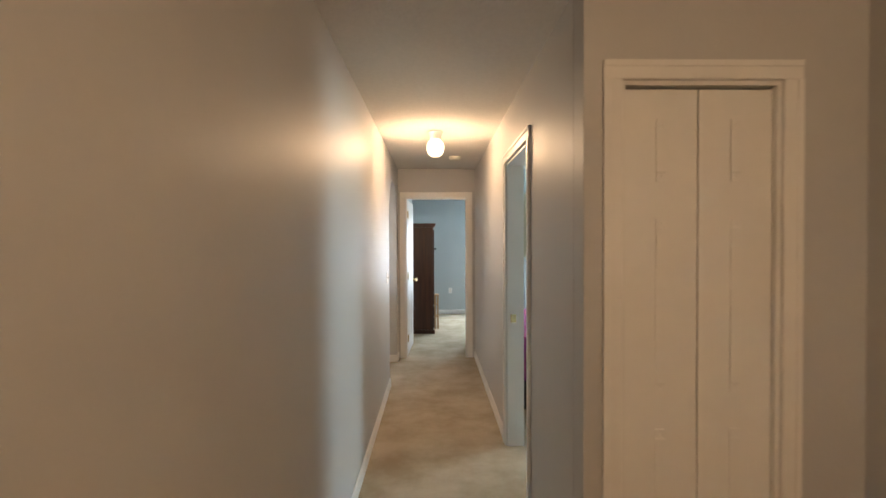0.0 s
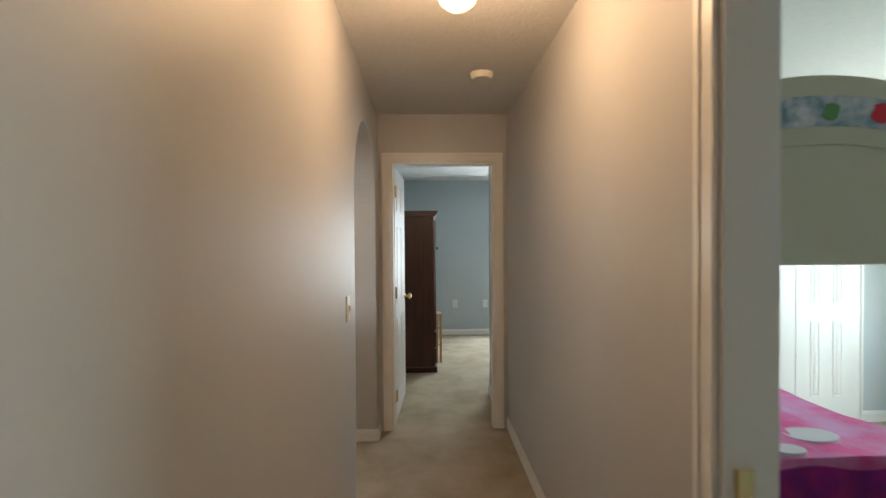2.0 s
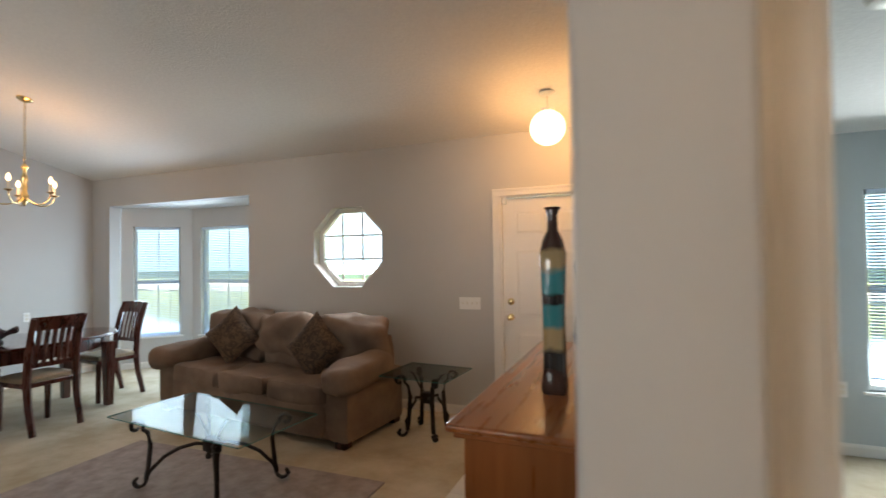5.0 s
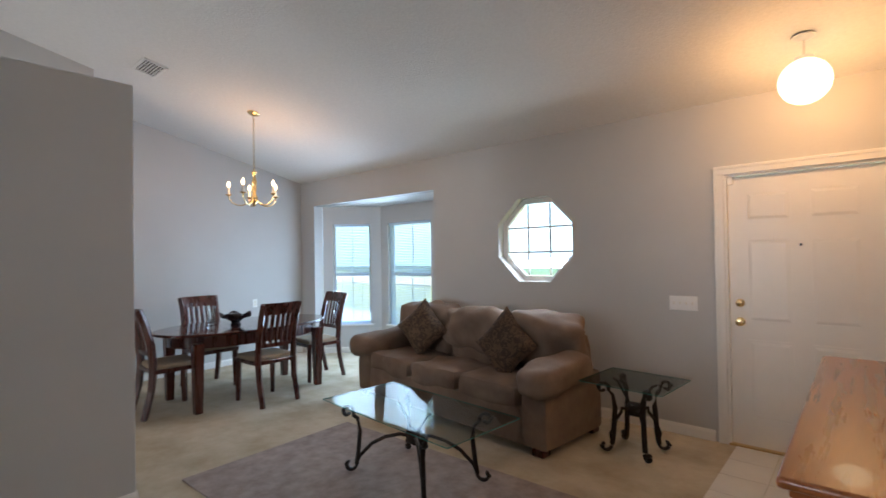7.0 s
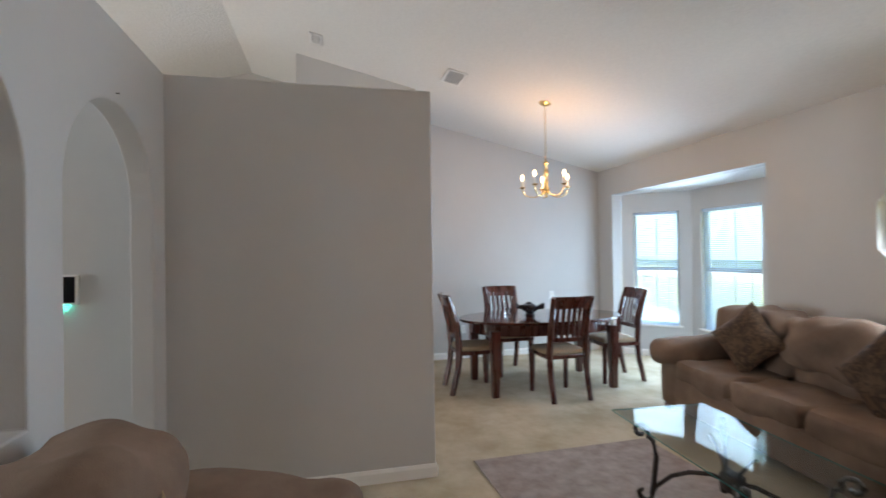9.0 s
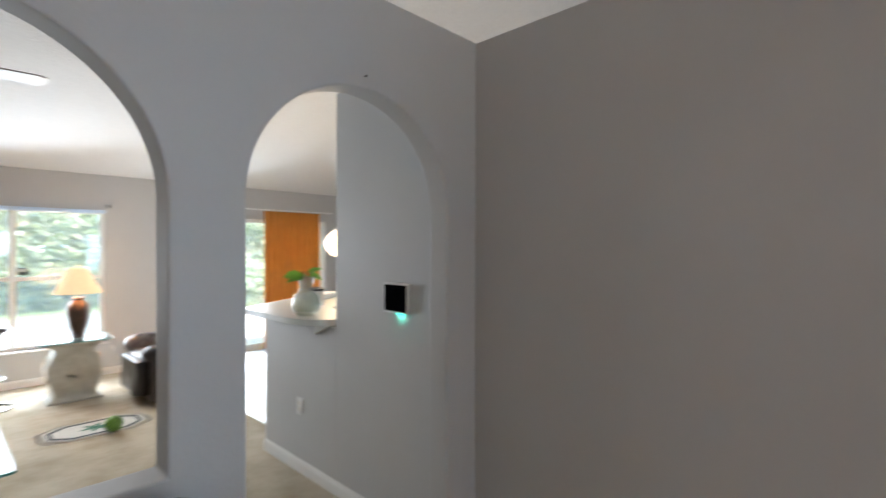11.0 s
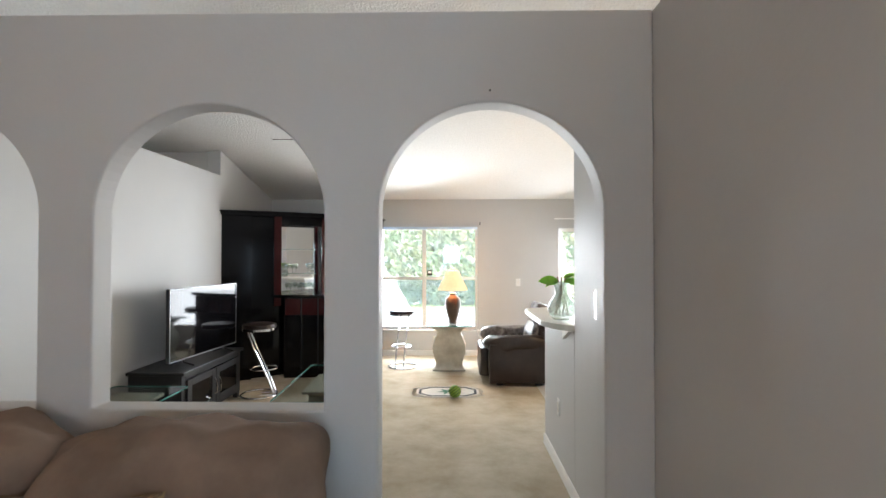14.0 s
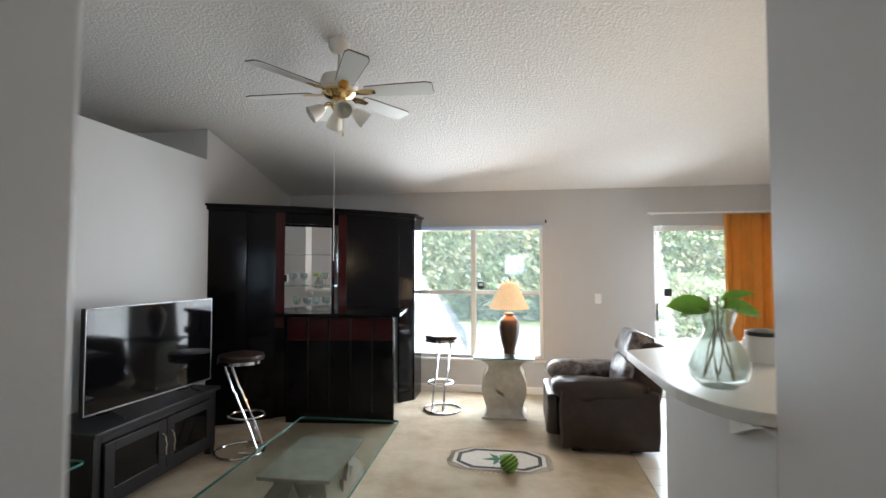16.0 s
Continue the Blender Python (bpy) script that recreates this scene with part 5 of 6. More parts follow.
panel("right_door", on(15), on(22), 1.04, 2.04, 0.02, BLACKLAC, back=0.04)
panel("end_panel", on(22), on(24), 0.0, 2.04, 0.03, BLACKLAC, back=0.04)
part("end_side", boxes((-2.23, -0.14, 0.0, -2.20, 0.24, 2.04)), BLACKLAC, bar, bevel=0.002)
panel("lower_back", on(8), on(22), 0.0, 1.0, 0.02, BLACKLAC, back=0.20)
panel("lower_filler", on(6), on(10), 0.0, 1.0, 0.02, BLACKLAC, back=0.13)
for zc in (1.44, 1.75):
    panel("shelf_pin", on(14), on(14), zc, zc + 0.01, 0.01, CHROME, back=0.05, bevel=0)
# glasses on the display shelves
for t_, z in ((9.0, 1.308), (10.2, 1.308), (12.6, 1.308), (9.4, 1.05), (10.6, 1.05), (11.6, 1.05), (12.8, 1.05)):
    i_ = int(t_)
    gx = arc_[i_][0] + (arc_[i_ + 1][0] - arc_[i_][0]) * (t_ - i_) + 0.06
    gy = arc_[i_][1] + (arc_[i_ + 1][1] - arc_[i_][1]) * (t_ - i_) - 0.12
    gl = thing("drinking_glass", "clear stemmed drinking glass on a display shelf", "glass", pose(gx, gy, z), "glasses in the bar cabinet")
    part("bowl", lathe([(0.026, 0.0), (0.026, 0.003), (0.004, 0.008), (0.004, 0.055), (0.024, 0.075), (0.03, 0.10), (0.027, 0.13), (0.025, 0.13), (0.028, 0.10), (0.0, 0.062)], 16), VASEGLASS, gl, smooth=True)
# bar counter in front
front = [(-1.17, 1.20), (-2.21, 1.09)]
top_pts = curve((-1.05, 1.25), (-2.27, 1.09), 16, 0.05) + [(-2.20, 0.46), on(20), on(16), on(12), on(8)]
part("counter_top", prism(top_pts, 1.015, 1.05), BLACKLAC, bar, bevel=0.006)
for i in range(5):
    a = (front[0][0] + (front[1][0] - front[0][0]) * (i / 5 + 0.009), front[0][1] + (front[1][1] - front[0][1]) * (i / 5 + 0.009))
    b = (front[0][0] + (front[1][0] - front[0][0]) * ((i + 1) / 5 - 0.009), front[0][1] + (front[1][1] - front[0][1]) * ((i + 1) / 5 - 0.009))
    panel("front_panel", a, b, 0.10, 0.79, 0.02, BLACKLAC)
    panel("front_band", a, b, 0.79, 1.0, 0.02, MAROON, "maroon lacquer band")
panel("plinth", front[0], front[1], 0.0, 0.10, 0.02, BLACKLAC)
panel("front_backing", front[0], front[1], 0.0, 1.015, 0.015, BLACKPLASTIC, back=0.021)
part("counter_side", prism([(-2.205, 1.09), (-2.03, 0.62), (-2.0, 0.62), (-2.175, 1.07)], 0.0, 1.015), BLACKLAC, bar, bevel=0.003)
part("counter_side", prism([(-1.17, 1.20), (-1.14, 0.95), (-1.165, 0.95), (-1.195, 1.18)], 0.0, 1.015), BLACKLAC, bar, bevel=0.003)


def bar_stool(m):
    root = thing("bar_stool", "chrome cantilever bar stool with a black padded seat", "bar stool", m, "chrome bar stools")
    ring = [(0.19 * math.cos(2 * math.pi * i / 28), 0.19 * math.sin(2 * math.pi * i / 28), 0.013) for i in range(28)]
    part("base_ring", tube(ring, 0.012, 8, closed=True), CHROME, root, smooth=True)
    for y in (-0.06, 0.06):
        part("tube_leg", tube([(0.02, y, 0.013), (0.17, y, 0.013), (0.16, y, 0.03), (0.10, y, 0.2), (-0.03, y, 0.5), (-0.11, y, 0.70), (-0.10, y, 0.715), (0.10, y, 0.72)], 0.011, 8), CHROME, root, smooth=True)
    hoop = [(0.055 + 0.14 * math.cos(2 * math.pi * i / 24), 0.13 * math.sin(2 * math.pi * i / 24), 0.30) for i in range(24)]
    part("foot_ring", tube(hoop, 0.009, 8, closed=True), CHROME, root, smooth=True)
    part("seat_band", lathe([(0.165, 0.715), (0.178, 0.72), (0.178, 0.745), (0.0, 0.75)], 32), CHROME, root, smooth=True)
    part("seat_pad", lathe([(0.172, 0.742), (0.18, 0.76), (0.172, 0.785), (0.12, 0.797), (0.0, 0.80)], 32), LEATHER, root, "black padded seat", smooth=True)
    return root


stool = bar_stool(pose(-1.16, 1.95, 0, 0, 0, 190))
copy_thing(stool, pose(-2.60, 0.56, 0, 0, 0, 80))

# television and stand
ts = thing("tv_stand", "black wooden television stand with glass cabinet doors", "tv stand", pose(-0.49, 3.12, 0, 0, 0, 180))
part("top", rounded(-0.01, -0.02, 0.50, 0.50, 1.16, 0.53, 0.006), BLACKWOOD, ts)
part("body", boxes((0.0, 0.0, 0.06, 0.45, 0.02, 0.50), (0.0, 1.12, 0.06, 0.45, 1.14, 0.50), (0.0, 0.02, 0.06, 0.45, 1.12, 0.09), (0.0, 0.02, 0.09, 0.015, 1.12, 0.50), (0.03, 0.02, 0.28, 0.43, 1.12, 0.30)), BLACKWOOD, ts, bevel=0.003)
part("face_frame", boxes((0.45, 0.0, 0.06, 0.47, 0.06, 0.50), (0.45, 1.08, 0.06, 0.47, 1.14, 0.50), (0.45, 0.06, 0.45, 0.47, 1.08, 0.50), (0.45, 0.06, 0.06, 0.47, 1.08, 0.10)), BLACKWOOD, ts, bevel=0.003)
for y0, y1, hy in ((0.065, 0.565, 0.53), (0.575, 1.075, 0.61)):
    d_ = part("door", boxes((0.472, y0, 0.105, 0.49, y0 + 0.07, 0.445), (0.472, y1 - 0.07, 0.105, 0.49, y1, 0.445), (0.472, y0 + 0.07, 0.105, 0.49, y1 - 0.07, 0.165), (0.472, y0 + 0.07, 0.385, 0.49, y1 - 0.07, 0.445)), BLACKWOOD, ts, bevel=0.003)
    part("door_glass", boxes((0.478, y0 + 0.07, 0.165, 0.483, y1 - 0.07, 0.385)), SCREEN, d_, "dark glass door pane")
    part("door_handle", tube([(0.49, hy, 0.20), (0.515, hy, 0.215), (0.522, hy, 0.275), (0.515, hy, 0.335), (0.49, hy, 0.35)], 0.007, 8), CHROME, d_, "curved chrome handle", smooth=True)
for y in (0.03, 1.11):
    for x in (0.03, 0.44):
        part("foot", boxes((x - 0.025, y - 0.025, 0, x + 0.025, y + 0.025, 0.06)), BLACKWOOD, ts)
tv = thing("television", "large flat black television with a thin silver rim", "television", pose(-0.78, 3.04, 0.53, 0, 0, 263.5))
part("panel", rounded(0.0, 0.0, 0.055, 1.06, 0.035, 0.71, 0.004), BLACKPLASTIC, tv)
part("screen", boxes((0.008, -0.004, 0.068, 1.052, 0.001, 0.702)), SCREEN, tv, "dark reflective screen")
part("rim", boxes((0.0, -0.006, 0.055, 1.06, -0.001, 0.064), (0.0, -0.006, 0.704, 1.06, -0.001, 0.71), (0.0, -0.006, 0.064, 0.006, -0.001, 0.704), (1.054, -0.006, 0.064, 1.06, -0.001, 0.704)), RIM, tv, "thin silver rim")
for x in (0.2, 0.86):
    part("foot", tube([(x, -0.10, 0.006), (x, 0.0, 0.03), (x, 0.017, 0.06), (x, 0.035, 0.03), (x, 0.13, 0.006)], 0.008, 6), BLACKPLASTIC, tv)
tv.matrix_basis = Matrix.Translation((-0.80, 3.04, 0.53)) @ Matrix.Rotation(radians(264), 4, "Z")

# recliner
rc = thing("recliner", "dark brown leather recliner with a mottled grey worn seat", "armchair", pose(-4.52, 0.66, 0))
part("side", cushion(0.02, 0.80, 0.04, 0.80, 0.92, 0.50, 0.10, 8, rough=0.01), LEATHER, rc, smooth=True)
part("side", cushion(0.02, 0.00, 0.04, 0.80, 0.12, 0.50, 0.10, 8, rough=0.01), LEATHER, rc, smooth=True)
part("arm", cushion(0.10, 0.70, 0.40, 0.86, 0.93, 0.595, 0.36, 9, rough=0.03, seed=1), LEATHER, rc, smooth=True)
part("arm", cushion(0.10, -0.01, 0.40, 0.86, 0.22, 0.61, 0.36, 9, rough=0.03, seed=2), SILVER, rc, "cracked grey padded arm", smooth=True)
part("base", boxes((0.10, 0.08, 0.03, 0.78, 0.84, 0.32)), LEATHER, rc, bevel=0.01)
part("seat", cushion(0.16, 0.16, 0.28, 0.84, 0.76, 0.48, 0.26, 9, rough=0.03, seed=6), SILVER, rc, "cracked grey seat cushion", smooth=True)
part("footrest", cushion(0.78, 0.14, 0.08, 0.90, 0.78, 0.44, 0.22, 8, rough=0.02, seed=8), LEATHER, rc, smooth=True)
bk = cushion(-0.13, 0.12, -0.05, 0.13, 0.80, 0.59, 0.26, 9, rough=0.03, seed=3)
part("backrest", shifted(bk, Matrix.Translation((0.16, 0, 0.32)) @ Matrix.Rotation(radians(-16), 4, "Y")), LEATHER, rc, smooth=True)
hp = merge(cushion(-0.02, 0.15, 0.36, 0.19, 0.77, 0.61, 0.30, 8, rough=0.03, seed=5), cushion(0.0, 0.16, 0.10, 0.18, 0.76, 0.38, 0.30, 8, rough=0.03, seed=7))
part("back_pad", shifted(hp, Matrix.Translation((0.18, 0, 0.33)) @ Matrix.Rotation(radians(-16), 4, "Y")), SILVER, rc, "cracked grey back padding", smooth=True)
for y in (0.12, 0.80):
    for x in (0.16, 0.62):
        part("foot", boxes((x, y - 0.03, 0, x + 0.08, y + 0.03, 0.05)), BLACKPLASTIC, rc)

# sofa under the throw, behind the partition
cs = thing("covered_sofa", "low sofa under a grey striped throw behind the partition", "sofa", pose(-2.86, 4.32, 0))
THROW = mat("grey_striped_throw", (0.55, 0.53, 0.50), 0.9, vary=0.0, second=(0.20, 0.19, 0.19), scale=1.0, fine=0.6, fine_scale=150, stretch=(3, 38, 3))
part("arm", cushion(0.0, 0.0, 0.0, 0.26, 0.86, 0.56, 0.22, 9, rough=0.02, seed=2), THROW, cs, "arm under the striped throw", smooth=True)
part("seat", cushion(0.24, 0.0, 0.05, 1.30, 0.70, 0.44, 0.14, 7, rough=0.01), THROW, cs, smooth=True)
part("backrest", cushion(0.06, 0.64, 0.05, 1.40, 0.86, 0.78, 0.2, 7, rough=0.02), LEATHER, cs, smooth=True)
part("arm", cushion(1.30, 0.0, 0.0, 1.5, 0.86, 0.56, 0.22, 7), LEATHER, cs, smooth=True)

# small rug and toy
mt = thing("small_rug", "small octagonal woven rug with a green leaf motif and fringe", "rug", pose(-3.24, 1.79, 0))
MATLIGHT = mat("cream_woven_rug", (0.55, 0.52, 0.46), 0.95, vary=0.1, scale=60, fine=0.7, fine_scale=200)
MATDARK = mat("charcoal_woven_border", (0.05, 0.055, 0.06), 0.95, vary=0.2, scale=50, fine=0.7, fine_scale=200)
MATGREEN = mat("green_woven_motif", (0.06, 0.17, 0.11), 0.95, vary=0.2, scale=40, fine=0.7, fine_scale=200)


def octa(a, b):
    return [(-a * 0.62, -b), (a * 0.62, -b), (a, -b * 0.45), (a, b * 0.45), (a * 0.62, b), (-a * 0.62, b), (-a, b * 0.45), (-a, -b * 0.45)]


part("ground", prism(octa(0.35, 0.205), 0, 0.008), MATLIGHT, mt)
oo, oi = octa(0.325, 0.185), octa(0.295, 0.158)
part("border", merge(*[prism([oo[i], oo[(i + 1) % 8], oi[(i + 1) % 8], oi[i]], 0.008, 0.0105) for i in range(8)]), MATDARK, mt, "charcoal border stripe")
part("motif", merge(*[shifted(prism([(0, 0), (0.05, 0.02), (0.12, 0), (0.05, -0.025)], 0.008, 0.011), Matrix.Rotation(radians(a), 4, "Z")) for a in (10, 70, 130, 185, 250, 310)]), MATGREEN, mt, "green leaf motif")
fr = []
for i in range(70):
    a = 2 * math.pi * i / 70
    x, y = 0.355 * math.cos(a), 0.215 * math.sin(a)
    k = 1 / max(abs(math.cos(a)), abs(math.sin(a)) * 0.96)
    k = min(k, 1.12)
    fr.append(tube([(x * k, y * k, 0.004), (x * k * 1.06, y * k * 1.09, 0.003), (x * k * 1.12 + 0.008 * math.sin(i), y * k * 1.16, 0.003)], 0.003, 4))
tagged(part("fringe", merge(*fr), MATLIGHT, mt), kind="stuff")
toy = thing("toy_ball", "striped green toy ball lying on the small rug", "toy ball", pose(-3.32, 2.02, 0.075, 20, 35, 10))
TOY1 = mat("lime_green_plastic", (0.18, 0.36, 0.03), 0.4, vary=0.1)
TOY2 = mat("dark_green_plastic", (0.03, 0.08, 0.02), 0.4, vary=0.1)
part("ball", lathe([(0.066 * math.sin(math.pi * i / 16), -0.066 * math.cos(math.pi * i / 16)) for i in range(17)], 24), TOY1, toy, smooth=True)
for z in (-0.036, -0.012, 0.012, 0.036):
    r = (0.0675 ** 2 - z * z) ** 0.5
    part("stripe", lathe([(r * 0.9, z - 0.006), (r * 1.005, z - 0.005), (r * 1.01, z + 0.005), (r * 0.9, z + 0.006)], 24), TOY2, toy, "dark green stripe", smooth=True)

# ceiling fan
FX, FY = -2.17, 2.45
ft = vault(FY)
fan = thing("ceiling_fan", "white and brass six-blade ceiling fan with four lamp shades", "ceiling fan", pose(FX, FY, 0))
part("canopy", lathe([(0.0, ft + 0.02), (0.07, ft + 0.02), (0.072, ft - 0.03), (0.05, ft - 0.07), (0.02, ft - 0.08), (0.0, ft - 0.08)][::-1], 28), PLASTIC, fan, smooth=True)
part("downrod", tube([(0, 0, ft - 0.07), (0, 0, ft - 0.15), (0, 0, ft - 0.23)], 0.013, 10), PLASTIC, fan, smooth=True)
mz = ft - 0.30
part("motor_housing", lathe([(0.0, mz + 0.08), (0.06, mz + 0.08), (0.115, mz + 0.06), (0.13, mz + 0.02), (0.13, mz - 0.02), (0.11, mz - 0.04), (0.0, mz - 0.04)][::-1], 32), PLASTIC, fan, smooth=True)
part("brass_band", lathe([(0.0, mz - 0.04), (0.112, mz - 0.04), (0.118, mz - 0.06), (0.09, mz - 0.085), (0.05, mz - 0.10), (0.055, mz - 0.15), (0.035, mz - 0.18), (0.0, mz - 0.185)][::-1], 32), BRASS, fan, smooth=True)
BLADE = mat("white_fan_blade", (0.60, 0.61, 0.58), 0.4, vary=0.03)
for i in range(6):
    a = math.atan2(5.57 - FY, -3.4 - FX) + radians(60 * i + 9)
    bl = [(0.20, -0.055), (0.30, -0.062), (0.62, -0.072), (0.66, -0.055), (0.66, 0.055), (0.62, 0.072), (0.30, 0.062), (0.20, 0.055)]
    bm = shifted(prism(bl, -0.003, 0.003), Matrix.Rotation(a, 4, "Z") @ Matrix.Translation((0, 0, mz - 0.05)) @ Matrix.Rotation(radians(-12), 4, "X"))
    b_ = part("blade", bm, BLADE, fan)
    rim_ = [(x + (0.004 if x > 0.4 else -0.004), y * 1.06) for x, y in bl]
    part("blade_edge", shifted(prism(rim_, -0.0005, 0.0045), Matrix.Rotation(a, 4, "Z") @ Matrix.Translation((0, 0, mz - 0.05)) @ Matrix.Rotation(radians(-12), 4, "X")), WARDROBE, b_, "brown wooden upper face and edge")
    iron = prism([(0.09, -0.015), (0.18, -0.035), (0.26, -0.02), (0.26, 0.02), (0.18, 0.035), (0.09, 0.015)], -0.009, -0.004)
    part("blade_bracket", shifted(iron, Matrix.Rotation(a, 4, "Z") @ Matrix.Translation((0, 0, mz - 0.05)) @ Matrix.Rotation(radians(-12), 4, "X")), BRASS, b_)
FROST = mat("frosted_tulip_glass", (0.80, 0.77, 0.70), 0.35, vary=0.03)
for i in range(4):
    a = radians(90 * i + 30)
    m = Matrix.Translation((0.10 * math.cos(a), 0.10 * math.sin(a), mz - 0.165)) @ Matrix.Rotation(a, 4, "Z") @ Matrix.Rotation(radians(125), 4, "Y")
    arm_ = part("lamp_arm", tube([(0.03 * math.cos(a), 0.03 * math.sin(a), mz - 0.14), (0.08 * math.cos(a), 0.08 * math.sin(a), mz - 0.145), (0.10 * math.cos(a), 0.10 * math.sin(a), mz - 0.165)], 0.010, 8), BRASS, fan, smooth=True)
    sh_ = lathe([(0.022, 0.0), (0.035, 0.02), (0.047, 0.05), (0.052, 0.08), (0.062, 0.11), (0.058, 0.11), (0.045, 0.07), (0.02, 0.02)], 20)
    part("shade", shifted(sh_, m), FROST, arm_, "frosted tulip glass shade", smooth=True)
part("pull_chain", tube([(0.03, 0, mz - 0.17), (0.03, 0, mz - 0.3), (0.03, 0.0, 1.54)], 0.0025, 5), WHITEPLASTIC, fan)
part("pull_chain", tube([(-0.03, 0, mz - 0.17), (-0.03, 0, mz - 0.25), (-0.03, 0.0, mz - 0.33)], 0.002, 5), BRASS, fan)
part("pull_knob", lathe([(0.0, mz - 0.36), (0.008, mz - 0.35), (0.006, mz - 0.33), (0.0, mz - 0.325)], 10, -0.03, 0), BRASS, fan)

# curtain and rods at the rear windows
cu = thing("curtain", "orange-tan pleated curtain drawn aside at the patio door", "curtain", pose(-5.66, SOUTH + 0.07, 0))
wav = [(-0.95 * i / 72, 0.03 * math.sin(i * 0.75) + 0.008 * math.sin(i * 1.9)) for i in range(73)]
part("cloth", prism(wav + [(x, y - 0.004) for x, y in reversed(wav)], 0.03, 2.09), CURTAIN, cu, smooth=True)
rod = thing("curtain_rod", "white curtain rod over the patio door", "curtain rod", pose(-4.86, SOUTH + 0.06, 2.11))
part("rod", tube([(0, 0, 0), (-1, 0, 0), (-2.0, 0, 0)], 0.011, 8), WHITEPLASTIC, rod, smooth=True)
for x in (-0.06, -0.95, -1.9):
    part("bracket", boxes((x - 0.008, -0.06, -0.012, x + 0.008, 0.008, 0.012)), WHITEPLASTIC, rod)
rod2 = thing("blind_headrail", "raised white blind rail over the garden window", "blind", pose(-2.02, SOUTH + 0.03, 1.97))
part("rail", rounded(-1.66, -0.028, -0.02, 0.0, 0.03, 0.02, 0.004), BLIND, rod2)
for x in (-1.70, 0.04):
    part("hook", boxes((x - 0.008, -0.03, 0.05, x + 0.008, 0.012, 0.09)), BLACKPLASTIC, rod2, "small dark bracket")

# ---- kitchen bar ----
hw = structure("wall_bar", prism([(-4.205, 4.2), (-4.055, 4.2), (-4.055, 3.24), (-4.75, 2.78), (-4.83, 2.90), (-4.205, 3.32)], 0.0, 1.045), WALL, "grey half wall carrying the kitchen bar", "wall", bevel=0.004)
btop = thing("bar_counter", "white laminate bar top with a rounded corner", "countertop")
pts = [(-4.80, 2.60), (-3.915, 3.13), (-3.905, 3.16), (-3.905, 3.62)]
pts += [(-4.12 + 0.215 * math.cos(radians(a)), 3.80 + 0.36 * math.sin(radians(a)) * 0.95) for a in range(0, 100, 12)]
pts += [(-4.42, 4.15), (-4.42, 3.60), (-5.02, 3.17), (-5.02, 2.60)]
part("slab", prism(pts, 1.05, 1.09), LAMINATE, btop, bevel=0.004)
part("bracket", prism([(3.98, 1.05), (3.98, 0.98), (4.14, 1.05)], -4.054, -4.03, "x"), LAMINATE, btop)
cab = thing("kitchen_counter", "white kitchen base cabinet with a pale worktop behind the bar", "kitchen cabinet")
part("body", boxes((-4.80, 3.70, 0.0, -4.21, 5.19, 0.87)), LAMINATE, cab, bevel=0.004)
part("worktop", boxes((-4.85, 3.66, 0.87, -4.206, 5.19, 0.91)), LAMINATE, cab, bevel=0.005)
WATER = mat("water_glass", (0.93, 0.96, 0.94), 0.02, trans=1.0, vary=0.0, ior=1.33)
pv = thing("plant_vase", "clear glass vase with rooting green cuttings on the bar", "vase", pose(-4.06, 3.83, 1.09))
part("glass", lathe([(0.055, 0), (0.088, 0.03), (0.098, 0.075), (0.085, 0.125), (0.05, 0.165), (0.042, 0.19), (0.055, 0.235), (0.062, 0.265), (0.057, 0.262), (0.037, 0.19), (0.08, 0.12), (0.092, 0.075), (0.08, 0.03), (0.0, 0.012)], 32), VASEGLASS, pv, smooth=True)
LEAF = mat("bright_green_leaf", (0.16, 0.36, 0.05), 0.35, vary=0.25, scale=18)
translucent(LEAF, 0.35, (0.35, 0.62, 0.10))
ROOT = mat("brown_roots", (0.20, 0.12, 0.06), 0.8, vary=0.2)


def leaf_blade(length, width, droop):
    bm = bmesh.new()
    rows_ = []
    for i in range(9):
        t = i / 8
        w = width * math.sin(math.pi * min(1, t * 0.92 + 0.06)) ** 0.7
        x = length * t
        z = -droop * t * t
        rows_.append([bm.verts.new((x, -w / 2, z + 0.012)), bm.verts.new((x, 0, z)), bm.verts.new((x, w / 2, z + 0.012))])
    for a, b in zip(rows_, rows_[1:]):
        for j in range(2):
            bm.faces.new((a[j], a[j + 1], b[j + 1], b[j]))
    bmesh.ops.solidify(bm, geom=bm.faces[:], thickness=0.0015)
    return bm


for ang, up, ln, wd, base, turn in ((10, 16, 0.125, 0.09, 0.25, -48), (196, 4, 0.15, 0.085, 0.255, 42), (150, 44, 0.08, 0.06, 0.262, 35), (330, 6, 0.09, 0.08, 0.248, -30), (235, 20, 0.08, 0.075, 0.25, 25)):
    m = Matrix.Translation((0, 0, base)) @ Matrix.Rotation(radians(ang), 4, "Z") @ Matrix.Rotation(radians(-up), 4, "Y") @ Matrix.Rotation(radians(turn), 4, "X") @ Matrix.Translation((0.03, 0, 0))
    part("leaf", shifted(leaf_blade(ln, wd, 0.05), m), LEAF, pv, smooth=True)
for i in range(6):
    a = radians(i * 60 + 10)
    part("stem", tube([(0.05 * math.cos(a + 1), 0.05 * math.sin(a + 1), 0.03), (0.03 * math.cos(a + 0.5), 0.03 * math.sin(a + 0.5), 0.12), (0.01 * math.cos(a), 0.01 * math.sin(a), 0.2), (0.03 * math.cos(a), 0.03 * math.sin(a), 0.30)], 0.003, 6), ROOT, pv, smooth=True)
can = thing("canister", "cream ceramic canister with a dark lid on the bar", "canister", pose(-4.42, 3.35, 1.09))
